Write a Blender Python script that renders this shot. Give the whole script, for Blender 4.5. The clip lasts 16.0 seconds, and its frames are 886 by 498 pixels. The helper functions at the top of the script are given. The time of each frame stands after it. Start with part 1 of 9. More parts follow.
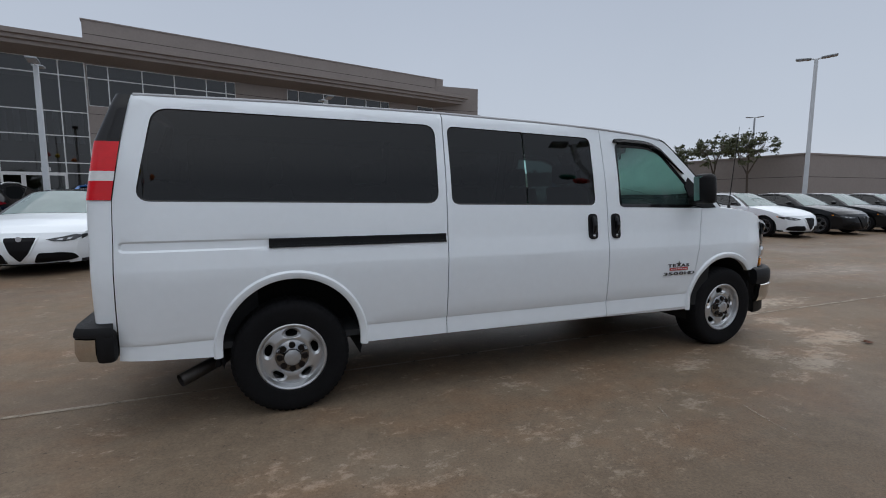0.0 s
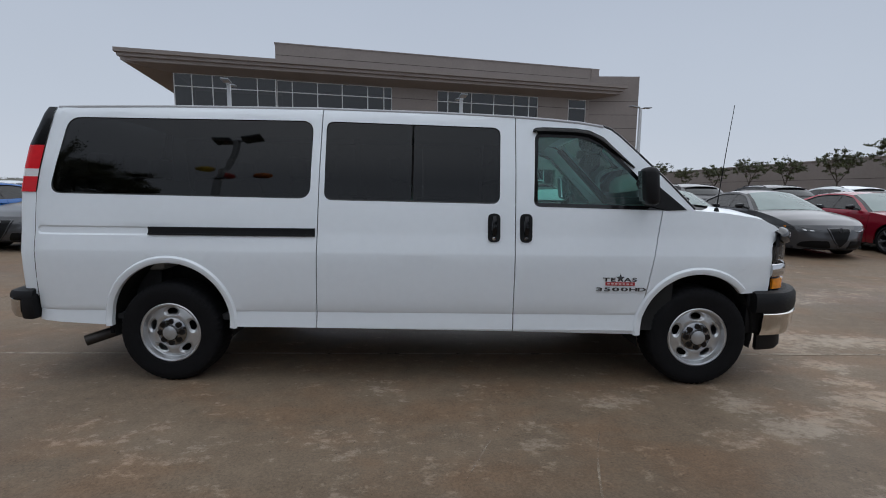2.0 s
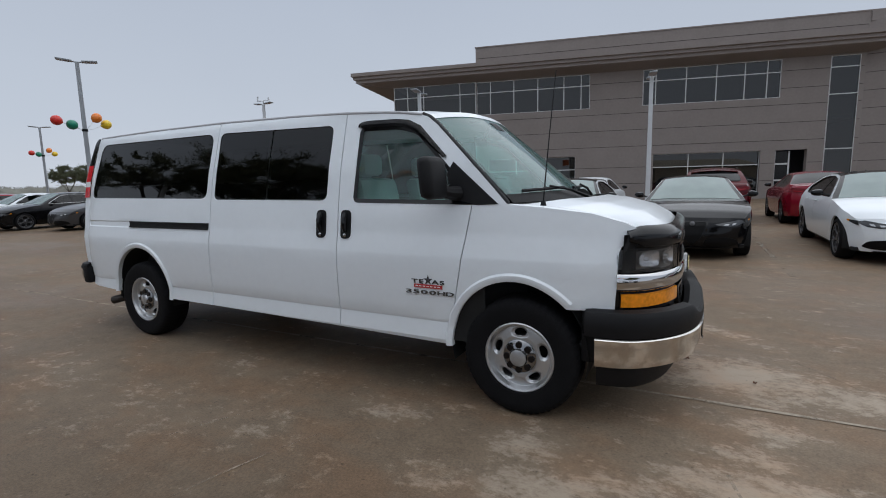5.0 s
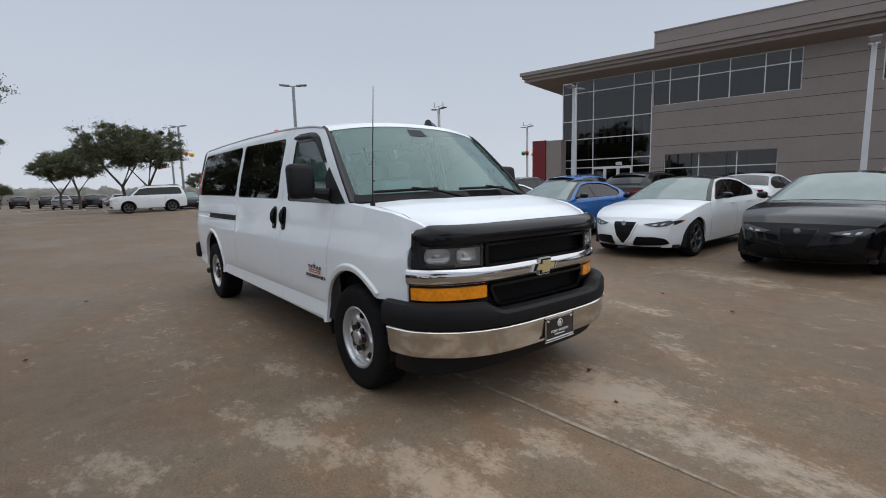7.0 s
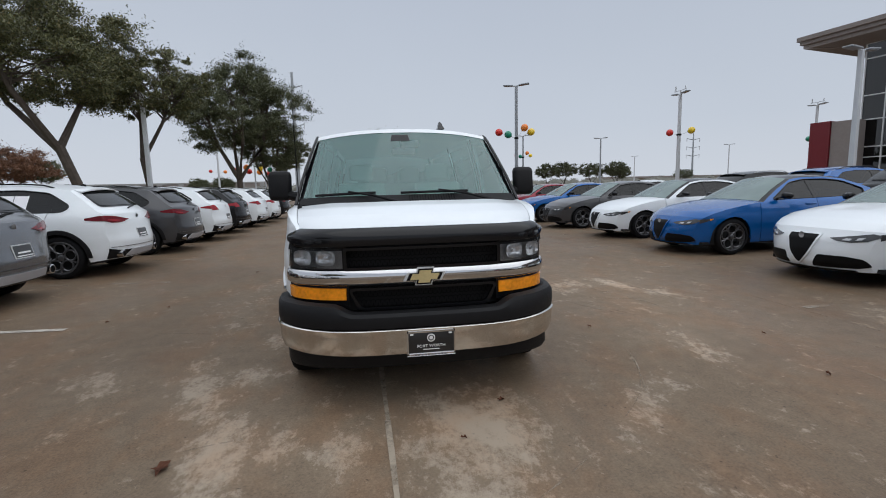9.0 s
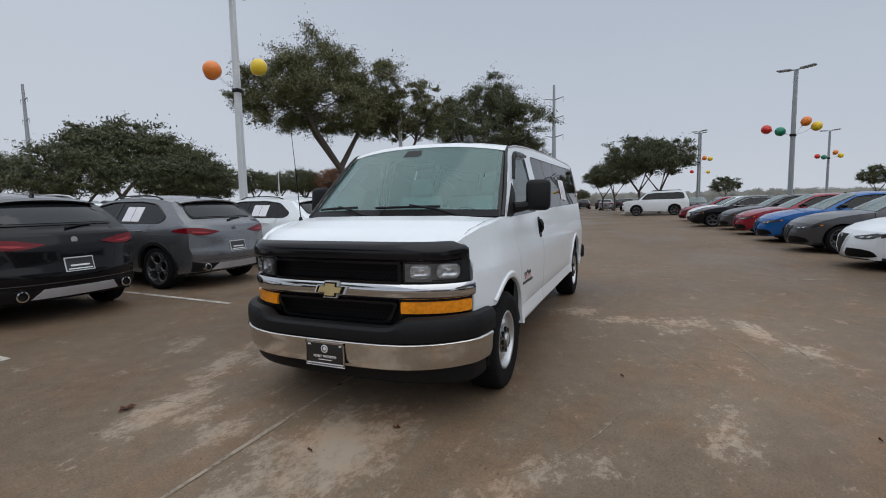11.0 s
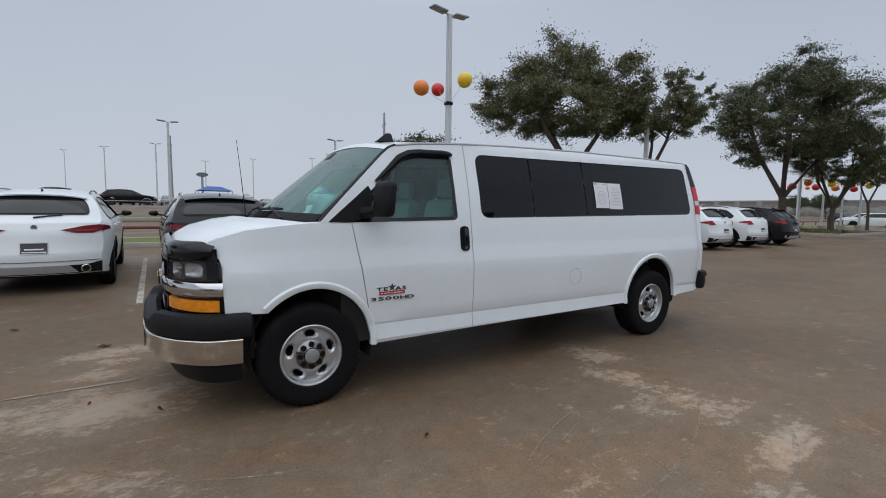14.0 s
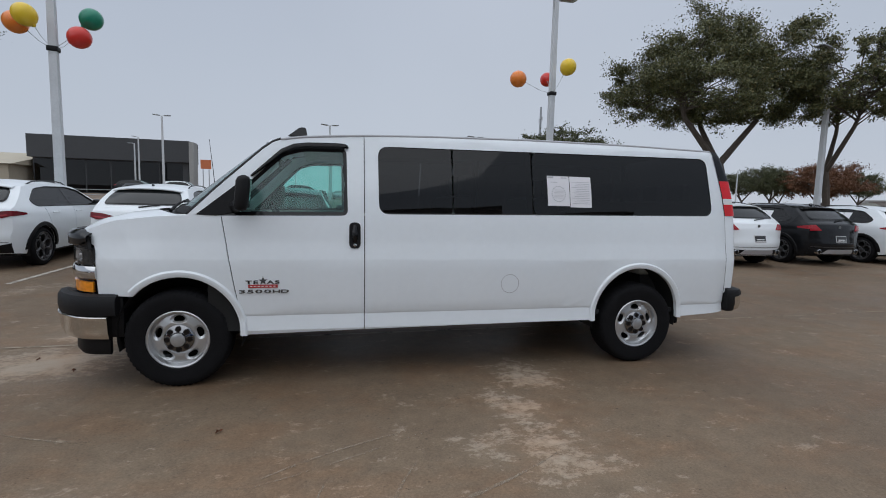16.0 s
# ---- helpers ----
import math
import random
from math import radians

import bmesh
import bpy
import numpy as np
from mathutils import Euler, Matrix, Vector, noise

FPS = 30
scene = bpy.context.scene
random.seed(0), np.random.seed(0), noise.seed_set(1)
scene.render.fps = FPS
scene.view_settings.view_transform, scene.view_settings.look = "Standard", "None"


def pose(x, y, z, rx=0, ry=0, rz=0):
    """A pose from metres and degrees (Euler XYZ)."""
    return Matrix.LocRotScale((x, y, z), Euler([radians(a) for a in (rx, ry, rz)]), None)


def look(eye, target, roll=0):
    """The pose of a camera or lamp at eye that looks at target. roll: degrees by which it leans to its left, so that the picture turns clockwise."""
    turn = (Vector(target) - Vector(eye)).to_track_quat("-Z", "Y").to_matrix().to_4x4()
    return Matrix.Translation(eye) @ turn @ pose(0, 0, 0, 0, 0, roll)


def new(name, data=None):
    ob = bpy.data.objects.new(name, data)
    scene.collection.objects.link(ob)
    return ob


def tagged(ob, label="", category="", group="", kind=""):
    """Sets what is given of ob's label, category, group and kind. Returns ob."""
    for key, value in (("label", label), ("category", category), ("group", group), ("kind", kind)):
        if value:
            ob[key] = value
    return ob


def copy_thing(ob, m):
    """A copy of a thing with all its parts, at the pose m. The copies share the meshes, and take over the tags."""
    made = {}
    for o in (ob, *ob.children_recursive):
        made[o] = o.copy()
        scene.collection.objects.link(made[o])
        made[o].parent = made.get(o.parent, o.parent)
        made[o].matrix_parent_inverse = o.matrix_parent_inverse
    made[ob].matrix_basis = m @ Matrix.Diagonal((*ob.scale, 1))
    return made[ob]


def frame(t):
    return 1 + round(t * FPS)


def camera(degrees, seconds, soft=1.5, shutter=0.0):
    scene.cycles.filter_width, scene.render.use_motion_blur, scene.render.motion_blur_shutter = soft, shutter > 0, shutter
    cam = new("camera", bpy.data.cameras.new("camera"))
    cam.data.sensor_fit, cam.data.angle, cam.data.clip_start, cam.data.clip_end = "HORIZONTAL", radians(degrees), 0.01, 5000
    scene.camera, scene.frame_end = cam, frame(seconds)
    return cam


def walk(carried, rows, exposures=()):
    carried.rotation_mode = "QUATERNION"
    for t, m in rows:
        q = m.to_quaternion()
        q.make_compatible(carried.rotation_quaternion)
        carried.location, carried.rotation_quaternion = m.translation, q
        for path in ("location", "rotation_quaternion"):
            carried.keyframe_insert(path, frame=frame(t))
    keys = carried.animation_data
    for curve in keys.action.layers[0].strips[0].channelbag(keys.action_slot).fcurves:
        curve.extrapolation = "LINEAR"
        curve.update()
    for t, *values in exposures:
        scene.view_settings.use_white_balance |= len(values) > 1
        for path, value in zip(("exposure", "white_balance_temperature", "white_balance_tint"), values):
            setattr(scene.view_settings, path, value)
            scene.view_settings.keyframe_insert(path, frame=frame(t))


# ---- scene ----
cam = camera(86.7, 16.0, 1.0)
PATH = [
    (0, (-0.159, -4.114, 1.439), (0.56, -2.261, 1.21), 0.1),
    (0.5, (0.365, -4.25, 1.457), (0.921, -2.344, 1.218), 0.4),
    (1, (0.948, -4.408, 1.466), (1.314, -2.457, 1.219), 0.8),
    (1.5, (1.435, -4.402, 1.45), (1.638, -2.428, 1.207), 0.9),
    (2, (1.983, -4.371, 1.45), (2.003, -2.387, 1.202), 0.7),
    (2.5, (2.398, -4.288, 1.461), (2.269, -2.308, 1.21), 0.3),
    (3, (2.88, -4.159, 1.462), (2.579, -2.198, 1.21), -0.2),
    (3.5, (3.33, -4.057, 1.48), (2.881, -2.124, 1.227), -0.7),
    (4, (3.798, -3.9, 1.472), (3.191, -2.012, 1.21), -1.0),
    (4.2, (4.009, -3.861, 1.454), (3.341, -1.995, 1.189), -1.1),
    (6.3, (6.171, -3.034, 1.443), (4.827, -1.577, 1.183), -1.2),
    (6.5, (6.376, -2.901, 1.436), (4.973, -1.499, 1.177), -1.2),
    (7, (6.867, -2.513, 1.423), (5.32, -1.273, 1.164), -1.4),
    (7.5, (7.17, -2.03, 1.431), (5.507, -0.952, 1.167), -1.4),
    (8, (7.48, -1.451, 1.438), (5.688, -0.602, 1.175), -1.4),
    (8.5, (7.647, -0.932, 1.435), (5.758, -0.33, 1.172), -1.3),
    (9, (7.807, -0.315, 1.436), (5.844, -0.025, 1.181), -1.4),
    (9.5, (7.811, 0.218, 1.422), (5.826, 0.222, 1.175), -1.5),
    (10, (7.736, 0.828, 1.43), (5.772, 0.529, 1.198), -1.5),
    (10.2, (7.693, 1.065, 1.453), (5.747, 0.66, 1.23), -1.5),
    (12.3, (6.569, 3.133, 1.41), (5.025, 1.872, 1.247), -0.2),
    (12.5, (6.397, 3.309, 1.427), (4.907, 1.984, 1.268), -0.1),
    (13, (5.906, 3.669, 1.424), (4.564, 2.194, 1.27), 0.1),
    (13.5, (5.447, 3.96, 1.418), (4.237, 2.375, 1.261), 0.3),
    (14, (4.888, 4.237, 1.429), (3.831, 2.547, 1.26), 0.7),
    (14.5, (4.4, 4.436, 1.453), (3.482, 2.668, 1.274), 1.0),
    (15, (3.843, 4.639, 1.469), (3.09, 2.796, 1.277), 1.3),
    (15.5, (3.344, 4.725, 1.473), (2.734, 2.83, 1.279), 1.5),
    (16, (2.765, 4.799, 1.467), (2.323, 2.858, 1.269), 1.5),
]
walk(cam, [(t, look(eye, target, roll)) for t, eye, target, roll in PATH], [(0, 0.27, 6250, 10), (4.2, 0.27, 6250, 10), (6.3, 0.38, 6380, 10), (8.8, 0.36, 6380, 10), (9.6, 0.28, 6380, 10), (10.2, 0.26, 6380, 10), (12.3, 0.19, 6330, 10), (16, 0.17, 6230, 10)])

# ---- world, light ----
world = bpy.data.worlds.new("overcast_sky")
scene.world = world
world.use_nodes = True
_nt = world.node_tree
_nt.nodes.clear()
_out = _nt.nodes.new("ShaderNodeOutputWorld")
_bg = _nt.nodes.new("ShaderNodeBackground")
_sky = _nt.nodes.new("ShaderNodeTexSky")
_sky.sky_type = "NISHITA"
_sky.sun_disc = False
_sky.sun_elevation = radians(48)
_sky.sun_rotation = radians(200)
_sky.dust_density = 6.0
_sky.air_density = 2.0
_hsv = _nt.nodes.new("ShaderNodeHueSaturation")
_hsv.inputs["Saturation"].default_value = 0.25
_hsv.inputs["Value"].default_value = 0.006
_nt.links.new(_sky.outputs[0], _hsv.inputs["Color"])
# cloud deck: brighter overhead than near the horizon
_tc = _nt.nodes.new("ShaderNodeTexCoord")
_sep = _nt.nodes.new("ShaderNodeSeparateXYZ")
_nt.links.new(_tc.outputs["Generated"], _sep.inputs[0])
_ramp = _nt.nodes.new("ShaderNodeValToRGB")
_el = _ramp.color_ramp.elements
_el[0].position, _el[0].color = 0.0, (0.50, 0.530, 0.575, 1)
_el[1].position, _el[1].color = 1.0, (0.76, 0.81, 0.87, 1)
_e = _el.new(0.12); _e.color = (0.435, 0.475, 0.535, 1)
_e = _el.new(0.38); _e.color = (0.37, 0.41, 0.48, 1)
_e = _el.new(0.62); _e.color = (0.62, 0.665, 0.735, 1)
_nt.links.new(_sep.outputs["Z"], _ramp.inputs[0])
_noi = _nt.nodes.new("ShaderNodeTexNoise")
_noi.inputs["Scale"].default_value = 2.2
_noi.inputs["Detail"].default_value = 4.0
_nt.links.new(_tc.outputs["Generated"], _noi.inputs["Vector"])
_mr = _nt.nodes.new("ShaderNodeMapRange")
_mr.inputs["To Min"].default_value, _mr.inputs["To Max"].default_value = 0.95, 1.05
_nt.links.new(_noi.outputs["Fac"], _mr.inputs["Value"])
_mul = _nt.nodes.new("ShaderNodeMix")
_mul.data_type, _mul.blend_type = "RGBA", "MULTIPLY"
_mul.inputs["Factor"].default_value = 1.0
_nt.links.new(_ramp.outputs[0], _mul.inputs["A"])
_nt.links.new(_mr.outputs[0], _mul.inputs["B"])
_add = _nt.nodes.new("ShaderNodeMix")
_add.data_type, _add.blend_type = "RGBA", "ADD"
_add.inputs["Factor"].default_value = 1.0
_nt.links.new(_mul.outputs["Result"], _add.inputs["A"])
_nt.links.new(_hsv.outputs[0], _add.inputs["B"])
_nt.links.new(_add.outputs["Result"], _bg.inputs["Color"])
_bg.inputs["Strength"].default_value = 0.95
_nt.links.new(_bg.outputs[0], _out.inputs["Surface"])
sun = new("sun", bpy.data.lights.new("sun", "SUN"))
sun.data.energy, sun.data.angle, sun.data.color = 0.85, radians(95), (1.0, 0.98, 0.95)
sun.matrix_world = look((0, 0, 40), (-16, -20, 0))

# ---- materials ----
def _node(nt, kind, **ins):
    n = nt.nodes.new(kind)
    for k, v in ins.items():
        n.inputs[k.replace("_", " ")].default_value = v
    return n


def plain(name, color, rough=0.5, metal=0.0, coat=0.0, vary=0.06, scale=8.0, bump=0.0, bscale=60.0, spec=0.5):
    """A Principled surface with grain at two scales and a fine relief."""
    m = bpy.data.materials.new(name)
    m.use_nodes = True
    nt = m.node_tree
    b = nt.nodes["Principled BSDF"]
    b.inputs["Roughness"].default_value = rough
    b.inputs["Metallic"].default_value = metal
    b.inputs["Coat Weight"].default_value = coat
    b.inputs["Coat Roughness"].default_value = 0.04
    b.inputs["Specular IOR Level"].default_value = spec
    tc = _node(nt, "ShaderNodeTexCoord")
    n1 = _node(nt, "ShaderNodeTexNoise", Scale=scale, Detail=5.0)
    n2 = _node(nt, "ShaderNodeTexNoise", Scale=scale * 9, Detail=3.0)
    nt.links.new(tc.outputs["Object"], n1.inputs["Vector"])
    nt.links.new(tc.outputs["Object"], n2.inputs["Vector"])
    ad = _node(nt, "ShaderNodeMath")
    ad.operation = "ADD"
    nt.links.new(n1.outputs["Fac"], ad.inputs[0])
    nt.links.new(n2.outputs["Fac"], ad.inputs[1])
    mr = _node(nt, "ShaderNodeMapRange")
    mr.inputs["From Min"].default_value, mr.inputs["From Max"].default_value = 0.6, 1.4
    mr.inputs["To Min"].default_value, mr.inputs["To Max"].default_value = 1 - vary, 1 + vary
    nt.links.new(ad.outputs[0], mr.inputs["Value"])
    mx = _node(nt, "ShaderNodeMix")
    mx.data_type, mx.blend_type = "RGBA", "MULTIPLY"
    mx.inputs["Factor"].default_value = 1.0
    mx.inputs["A"].default_value = (*color, 1)
    nt.links.new(mr.outputs[0], mx.inputs["B"])
    nt.links.new(mx.outputs["Result"], b.inputs["Base Color"])
    if bump:
        bp = _node(nt, "ShaderNodeBump", Strength=bump, Distance=0.01)
        n3 = _node(nt, "ShaderNodeTexNoise", Scale=bscale, Detail=4.0)
        nt.links.new(tc.outputs["Object"], n3.inputs["Vector"])
        nt.links.new(n3.outputs["Fac"], bp.inputs["Height"])
        nt.links.new(bp.outputs[0], b.inputs["Normal"])
    return m


def glass(name, tint, ior=1.5, rough=0.0, painted_sheen=0.0, sheen_color=(0.40, 0.66, 0.635)):
    """A thin pane: tinted see-through with a Fresnel gloss and a diffuse tint painted in for reflections."""
    m = bpy.data.materials.new(name)
    m.use_nodes = True
    nt = m.node_tree
    nt.nodes.clear()
    o = _node(nt, "ShaderNodeOutputMaterial")
    tr = _node(nt, "ShaderNodeBsdfTransparent")
    tr.inputs["Color"].default_value = (*tint, 1)
    gl = _node(nt, "ShaderNodeBsdfGlossy", Roughness=rough)
    fr = _node(nt, "ShaderNodeFresnel", IOR=ior)
    mx = _node(nt, "ShaderNodeMixShader")
    nt.links.new(fr.outputs[0], mx.inputs[0])
    if painted_sheen:
        df = _node(nt, "ShaderNodeBsdfDiffuse")
        df.inputs["Color"].default_value = (*sheen_color, 1)
        tc = _node(nt, "ShaderNodeTexCoord")
        dn = _node(nt, "ShaderNodeTexNoise", Scale=2.5, Detail=4.0)
        dm = _node(nt, "ShaderNodeMapRange")
        dm.inputs["To Min"].default_value, dm.inputs["To Max"].default_value = painted_sheen * 0.75, painted_sheen * 1.25
        nt.links.new(tc.outputs["Object"], dn.inputs["Vector"])
        nt.links.new(dn.outputs["Fac"], dm.inputs["Value"])
        m2 = _node(nt, "ShaderNodeMixShader")
        nt.links.new(dm.outputs[0], m2.inputs[0])
        nt.links.new(tr.outputs[0], m2.inputs[1])
        nt.links.new(df.outputs[0], m2.inputs[2])
        tr = m2
    nt.links.new(tr.outputs[0], mx.inputs[1])
    nt.links.new(gl.outputs[0], mx.inputs[2])
    nt.links.new(mx.outputs[0], o.inputs["Surface"])
    return m


def lens(name, color, rough=0.12):
    m = plain(name, color, rough=rough, coat=1.0, vary=0.12, scale=30, bump=0.25, bscale=120)
    return m


M = {}
M["white"] = plain("white_car_paint", (0.775, 0.81, 0.835), rough=0.32, coat=0.6, vary=0.015, scale=3)
M["van_white"] = plain("van_white_paint", (0.79, 0.83, 0.862), rough=0.35, coat=0.55, vary=0.02, scale=2)
# the diffuse teal on these panes stands for the sky mirrored in them
M["glass_van"] = glass("green_tinted_glass", (0.52, 0.86, 0.80), 1.6, painted_sheen=0.06)
M["glass_screen"] = glass("green_windscreen_glass", (0.46, 0.86, 0.80), 1.6, painted_sheen=0.20, sheen_color=(0.36, 0.66, 0.63))
M["glass_dark"] = glass("dark_privacy_glass", (0.045, 0.048, 0.05), 1.5)
M["glass_car"] = glass("car_glass", (0.34, 0.44, 0.43), 2.0, painted_sheen=0.36, sheen_color=(0.40, 0.56, 0.53))
M["rear_glass"] = plain("privacy_glass", (0.010, 0.011, 0.012), rough=0.04, vary=0.1, scale=6, spec=0.5)
M["glass_bld"] = glass("building_glass", (0.13, 0.145, 0.16), 1.75)
M["black_plastic"] = plain("black_plastic", (0.008, 0.008, 0.009), rough=0.55, vary=0.2, scale=20, bump=0.15, bscale=400, spec=0.22)
M["grille_black"] = plain("grille_black", (0.004, 0.004, 0.0045), rough=0.5, spec=0.15)
M["gloss_black"] = plain("gloss_black", (0.005, 0.005, 0.006), rough=0.14, vary=0.1, spec=0.34)
M["smoked_black"] = plain("smoked_acrylic", (0.006, 0.006, 0.007), rough=0.14, vary=0.1, spec=0.35)
M["rubber"] = plain("tyre_rubber", (0.008, 0.008, 0.009), spec=0.14, rough=0.8, vary=0.25, scale=14, bump=0.3, bscale=90)
M["liner"] = plain("wheel_well", (0.008, 0.008, 0.008), rough=0.9, vary=0.3)
M["rim_steel"] = plain("silver_steel", (0.55, 0.56, 0.57), rough=0.30, metal=0.7, vary=0.06, scale=20)
M["rim_dark"] = plain("dark_alloy", (0.12, 0.12, 0.126), rough=0.3, metal=0.6, vary=0.1)
M["rim_grey"] = plain("grey_alloy", (0.115, 0.115, 0.12), rough=0.3, metal=0.7, vary=0.1)
M["chrome"] = plain("chrome", (0.62, 0.62, 0.625), rough=0.07, metal=1.0, vary=0.05, scale=4)
M["cap_chrome"] = plain("cap_chrome", (0.27, 0.27, 0.275), rough=0.09, metal=1.0, vary=0.08, scale=20)
M["chrome_worn"] = plain("road_worn_chrome", (0.64, 0.62, 0.59), rough=0.16, metal=1.0, vary=0.10, scale=5, bump=0.03, bscale=30)
M["gold"] = plain("gold_badge", (0.66, 0.54, 0.27), rough=0.36, metal=0.45, vary=0.1)
M["amber"] = plain("amber_lens", (0.84, 0.28, 0.01), rough=0.16, coat=0.5, vary=0.30, scale=4.5, spec=0.3)
M["red"] = plain("red_lens", (0.66, 0.012, 0.02), rough=0.25, coat=0.25, vary=0.10, scale=30, spec=0.25)
M["dark_red"] = plain("dark_red_lens", (0.13, 0.003, 0.008), rough=0.16, coat=0.15, vary=0.25, scale=12, spec=0.18)
M["mid_red"] = plain("red_tail_lens", (0.30, 0.008, 0.016), rough=0.22, coat=0.3, vary=0.12, scale=30, spec=0.3)
M["clear"] = plain("clear_lens", (0.42, 0.43, 0.44), rough=0.25, metal=0.5, coat=1.0, vary=0.25, scale=25)
M["white_lens"] = plain("white_lens", (0.75, 0.75, 0.75), rough=0.15, coat=1.0, vary=0.08)
M["headlamp"] = plain("smoked_lamp", (0.05, 0.052, 0.055), rough=0.16, metal=0.2, coat=0.35, vary=0.5, scale=14, spec=0.3)
M["reflector"] = plain("lamp_reflector", (0.92, 0.92, 0.93), rough=0.12, metal=0.65, vary=0.25, scale=40)
M["lamp_housing"] = plain("lamp_housing_grey", (0.22, 0.224, 0.232), rough=0.28, metal=0.7, vary=0.45, scale=16)
M["interior"] = plain("grey_trim", (0.55, 0.56, 0.54), rough=0.8, vary=0.12, scale=12, bump=0.2, bscale=200)
M["interior_dark"] = plain("dark_trim", (0.035, 0.036, 0.038), rough=0.8, vary=0.2, scale=12)
M["paper"] = plain("white_paper", (0.78, 0.77, 0.80), rough=0.7, vary=0.03)
M["print"] = plain("printed_ink", (0.12, 0.12, 0.14), rough=0.7)
M["print_grey"] = plain("grey_ink", (0.45, 0.45, 0.47), rough=0.7)
M["badge_dark"] = plain("dark_badge_chrome", (0.10, 0.10, 0.105), rough=0.25, metal=0.6)
M["badge_grey"] = plain("grey_badge_chrome", (0.17, 0.17, 0.175), rough=0.25, metal=0.7)
M["badge_red"] = plain("red_badge", (0.42, 0.03, 0.035), rough=0.3, coat=0.5)
M["plate_black"] = plain("black_plate", (0.012, 0.012, 0.013), rough=0.3, coat=0.4)
M["letters_white"] = plain("white_letters", (0.75, 0.75, 0.74), rough=0.5)
M["exhaust"] = plain("rusty_steel", (0.05, 0.045, 0.042), rough=0.5, metal=0.7, vary=0.3, scale=20)
for _n, _c, _r in (("blue", (0.0, 0.092, 0.33), 0.22), ("paint_red", (0.25, 0.005, 0.020), 0.25), ("paint_grey", (0.052, 0.052, 0.056), 0.28),
                   ("paint_dark", (0.013, 0.0135, 0.015), 0.2), ("paint_black", (0.006, 0.006, 0.007), 0.15), ("paint_silver", (0.20, 0.205, 0.22), 0.28),
                   ("paint_maroon", (0.08, 0.006, 0.01), 0.22), ("paint_slate", (0.185, 0.19, 0.20), 0.25)):
    _deep = _n in ("paint_black", "paint_dark", "paint_maroon")
    M[_n] = plain("car_" + _n, _c, rough=_r, metal=0.75 if _n == "paint_slate" else 0.25, coat=0.34 if _deep else 0.6, vary=0.04, scale=4, spec=0.12 if _deep else 0.4)

M["alu"] = plain("white_aluminium", (0.62, 0.62, 0.62), rough=0.4, metal=0.2, vary=0.05)

# ---- mesh tools ----
def interp(v, xs, ys):
    return float(np.interp(v, xs, ys))


def part(name, bm, material, parent=None, label="", smooth=True, angle=35):
    """Link a bmesh as one mesh object under a thing or a part."""
    me = bpy.data.meshes.new(name)
    bm.to_mesh(me)
    bm.free()
    if smooth:
        me.shade_smooth()
        me.set_sharp_from_angle(angle=radians(angle))
    for m in material if isinstance(material, (list, tuple)) else (material,):
        me.materials.append(m)
    ob = new(name, me)
    if parent:
        ob.parent = parent
    if label:
        ob["label"] = label
    return ob


def thing(name, m=None, label="", category="", group="", kind=""):
    ob = new(name)
    ob.empty_display_size = 0.2
    if m is not None:
        ob.matrix_basis = m
    return tagged(ob, label, category, group, kind)


def box(bm, x0, x1, y0, y1, z0, z1, bevel=0.0):
    vs = [bm.verts.new((x, y, z)) for x in (x0, x1) for y in (y0, y1) for z in (z0, z1)]
    q = [(0, 1, 3, 2), (4, 6, 7, 5), (0, 4, 5, 1), (2, 3, 7, 6), (0, 2, 6, 4), (1, 5, 7, 3)]
    fs = [bm.faces.new([vs[i] for i in f]) for f in q]
    if bevel:
        es = list({e for f in fs for e in f.edges})
        bmesh.ops.bevel(bm, geom=es, offset=bevel, segments=2, affect="EDGES", profile=0.5)
    return bm


def boxes(*rows, bevel=0.0):
    bm = bmesh.new()
    for r in rows:
        box(bm, *r, bevel=bevel)
    return bm


def tube(bm, pts, radii, n=8, cap=True):
    """A tube along points with a radius at each."""
    rings = []
    pts = [Vector(p) for p in pts]
    for i, p in enumerate(pts):
        d = (pts[min(i + 1, len(pts) - 1)] - pts[max(i - 1, 0)]).normalized()
        a = d.orthogonal().normalized() if abs(d.z) > 0.9 else Vector((0, 0, 1)).cross(d).normalized()
        if abs(d.z) > 0.9:
            a = (Vector((1, 0, 0)) - d * d.x).normalized()
        b = d.cross(a)
        r = radii[i] if isinstance(radii, (list, tuple)) else radii
        rings.append([bm.verts.new(p + (a * math.cos(k * 2 * math.pi / n) + b * math.sin(k * 2 * math.pi / n)) * r) for k in range(n)])
    for r0, r1 in zip(rings, rings[1:]):
        for k in range(n):
            bm.faces.new((r0[k], r0[(k + 1) % n], r1[(k + 1) % n], r1[k]))
    if cap:
        bm.faces.new(rings[0][::-1])
        bm.faces.new(rings[-1])
    return bm


def lathe_y(bm, prof, n=40, y0=0.0):
    """Turn (radius, y) pairs round the y axis."""
    rings = [[bm.verts.new((r * math.cos(2 * math.pi * k / n), y0 + y, r * math.sin(2 * math.pi * k / n))) for k in range(n)] for r, y in prof]
    for a, b in zip(rings, rings[1:]):
        for k in range(n):
            bm.faces.new((a[k], b[k], b[(k + 1) % n], a[(k + 1) % n]))
    return bm


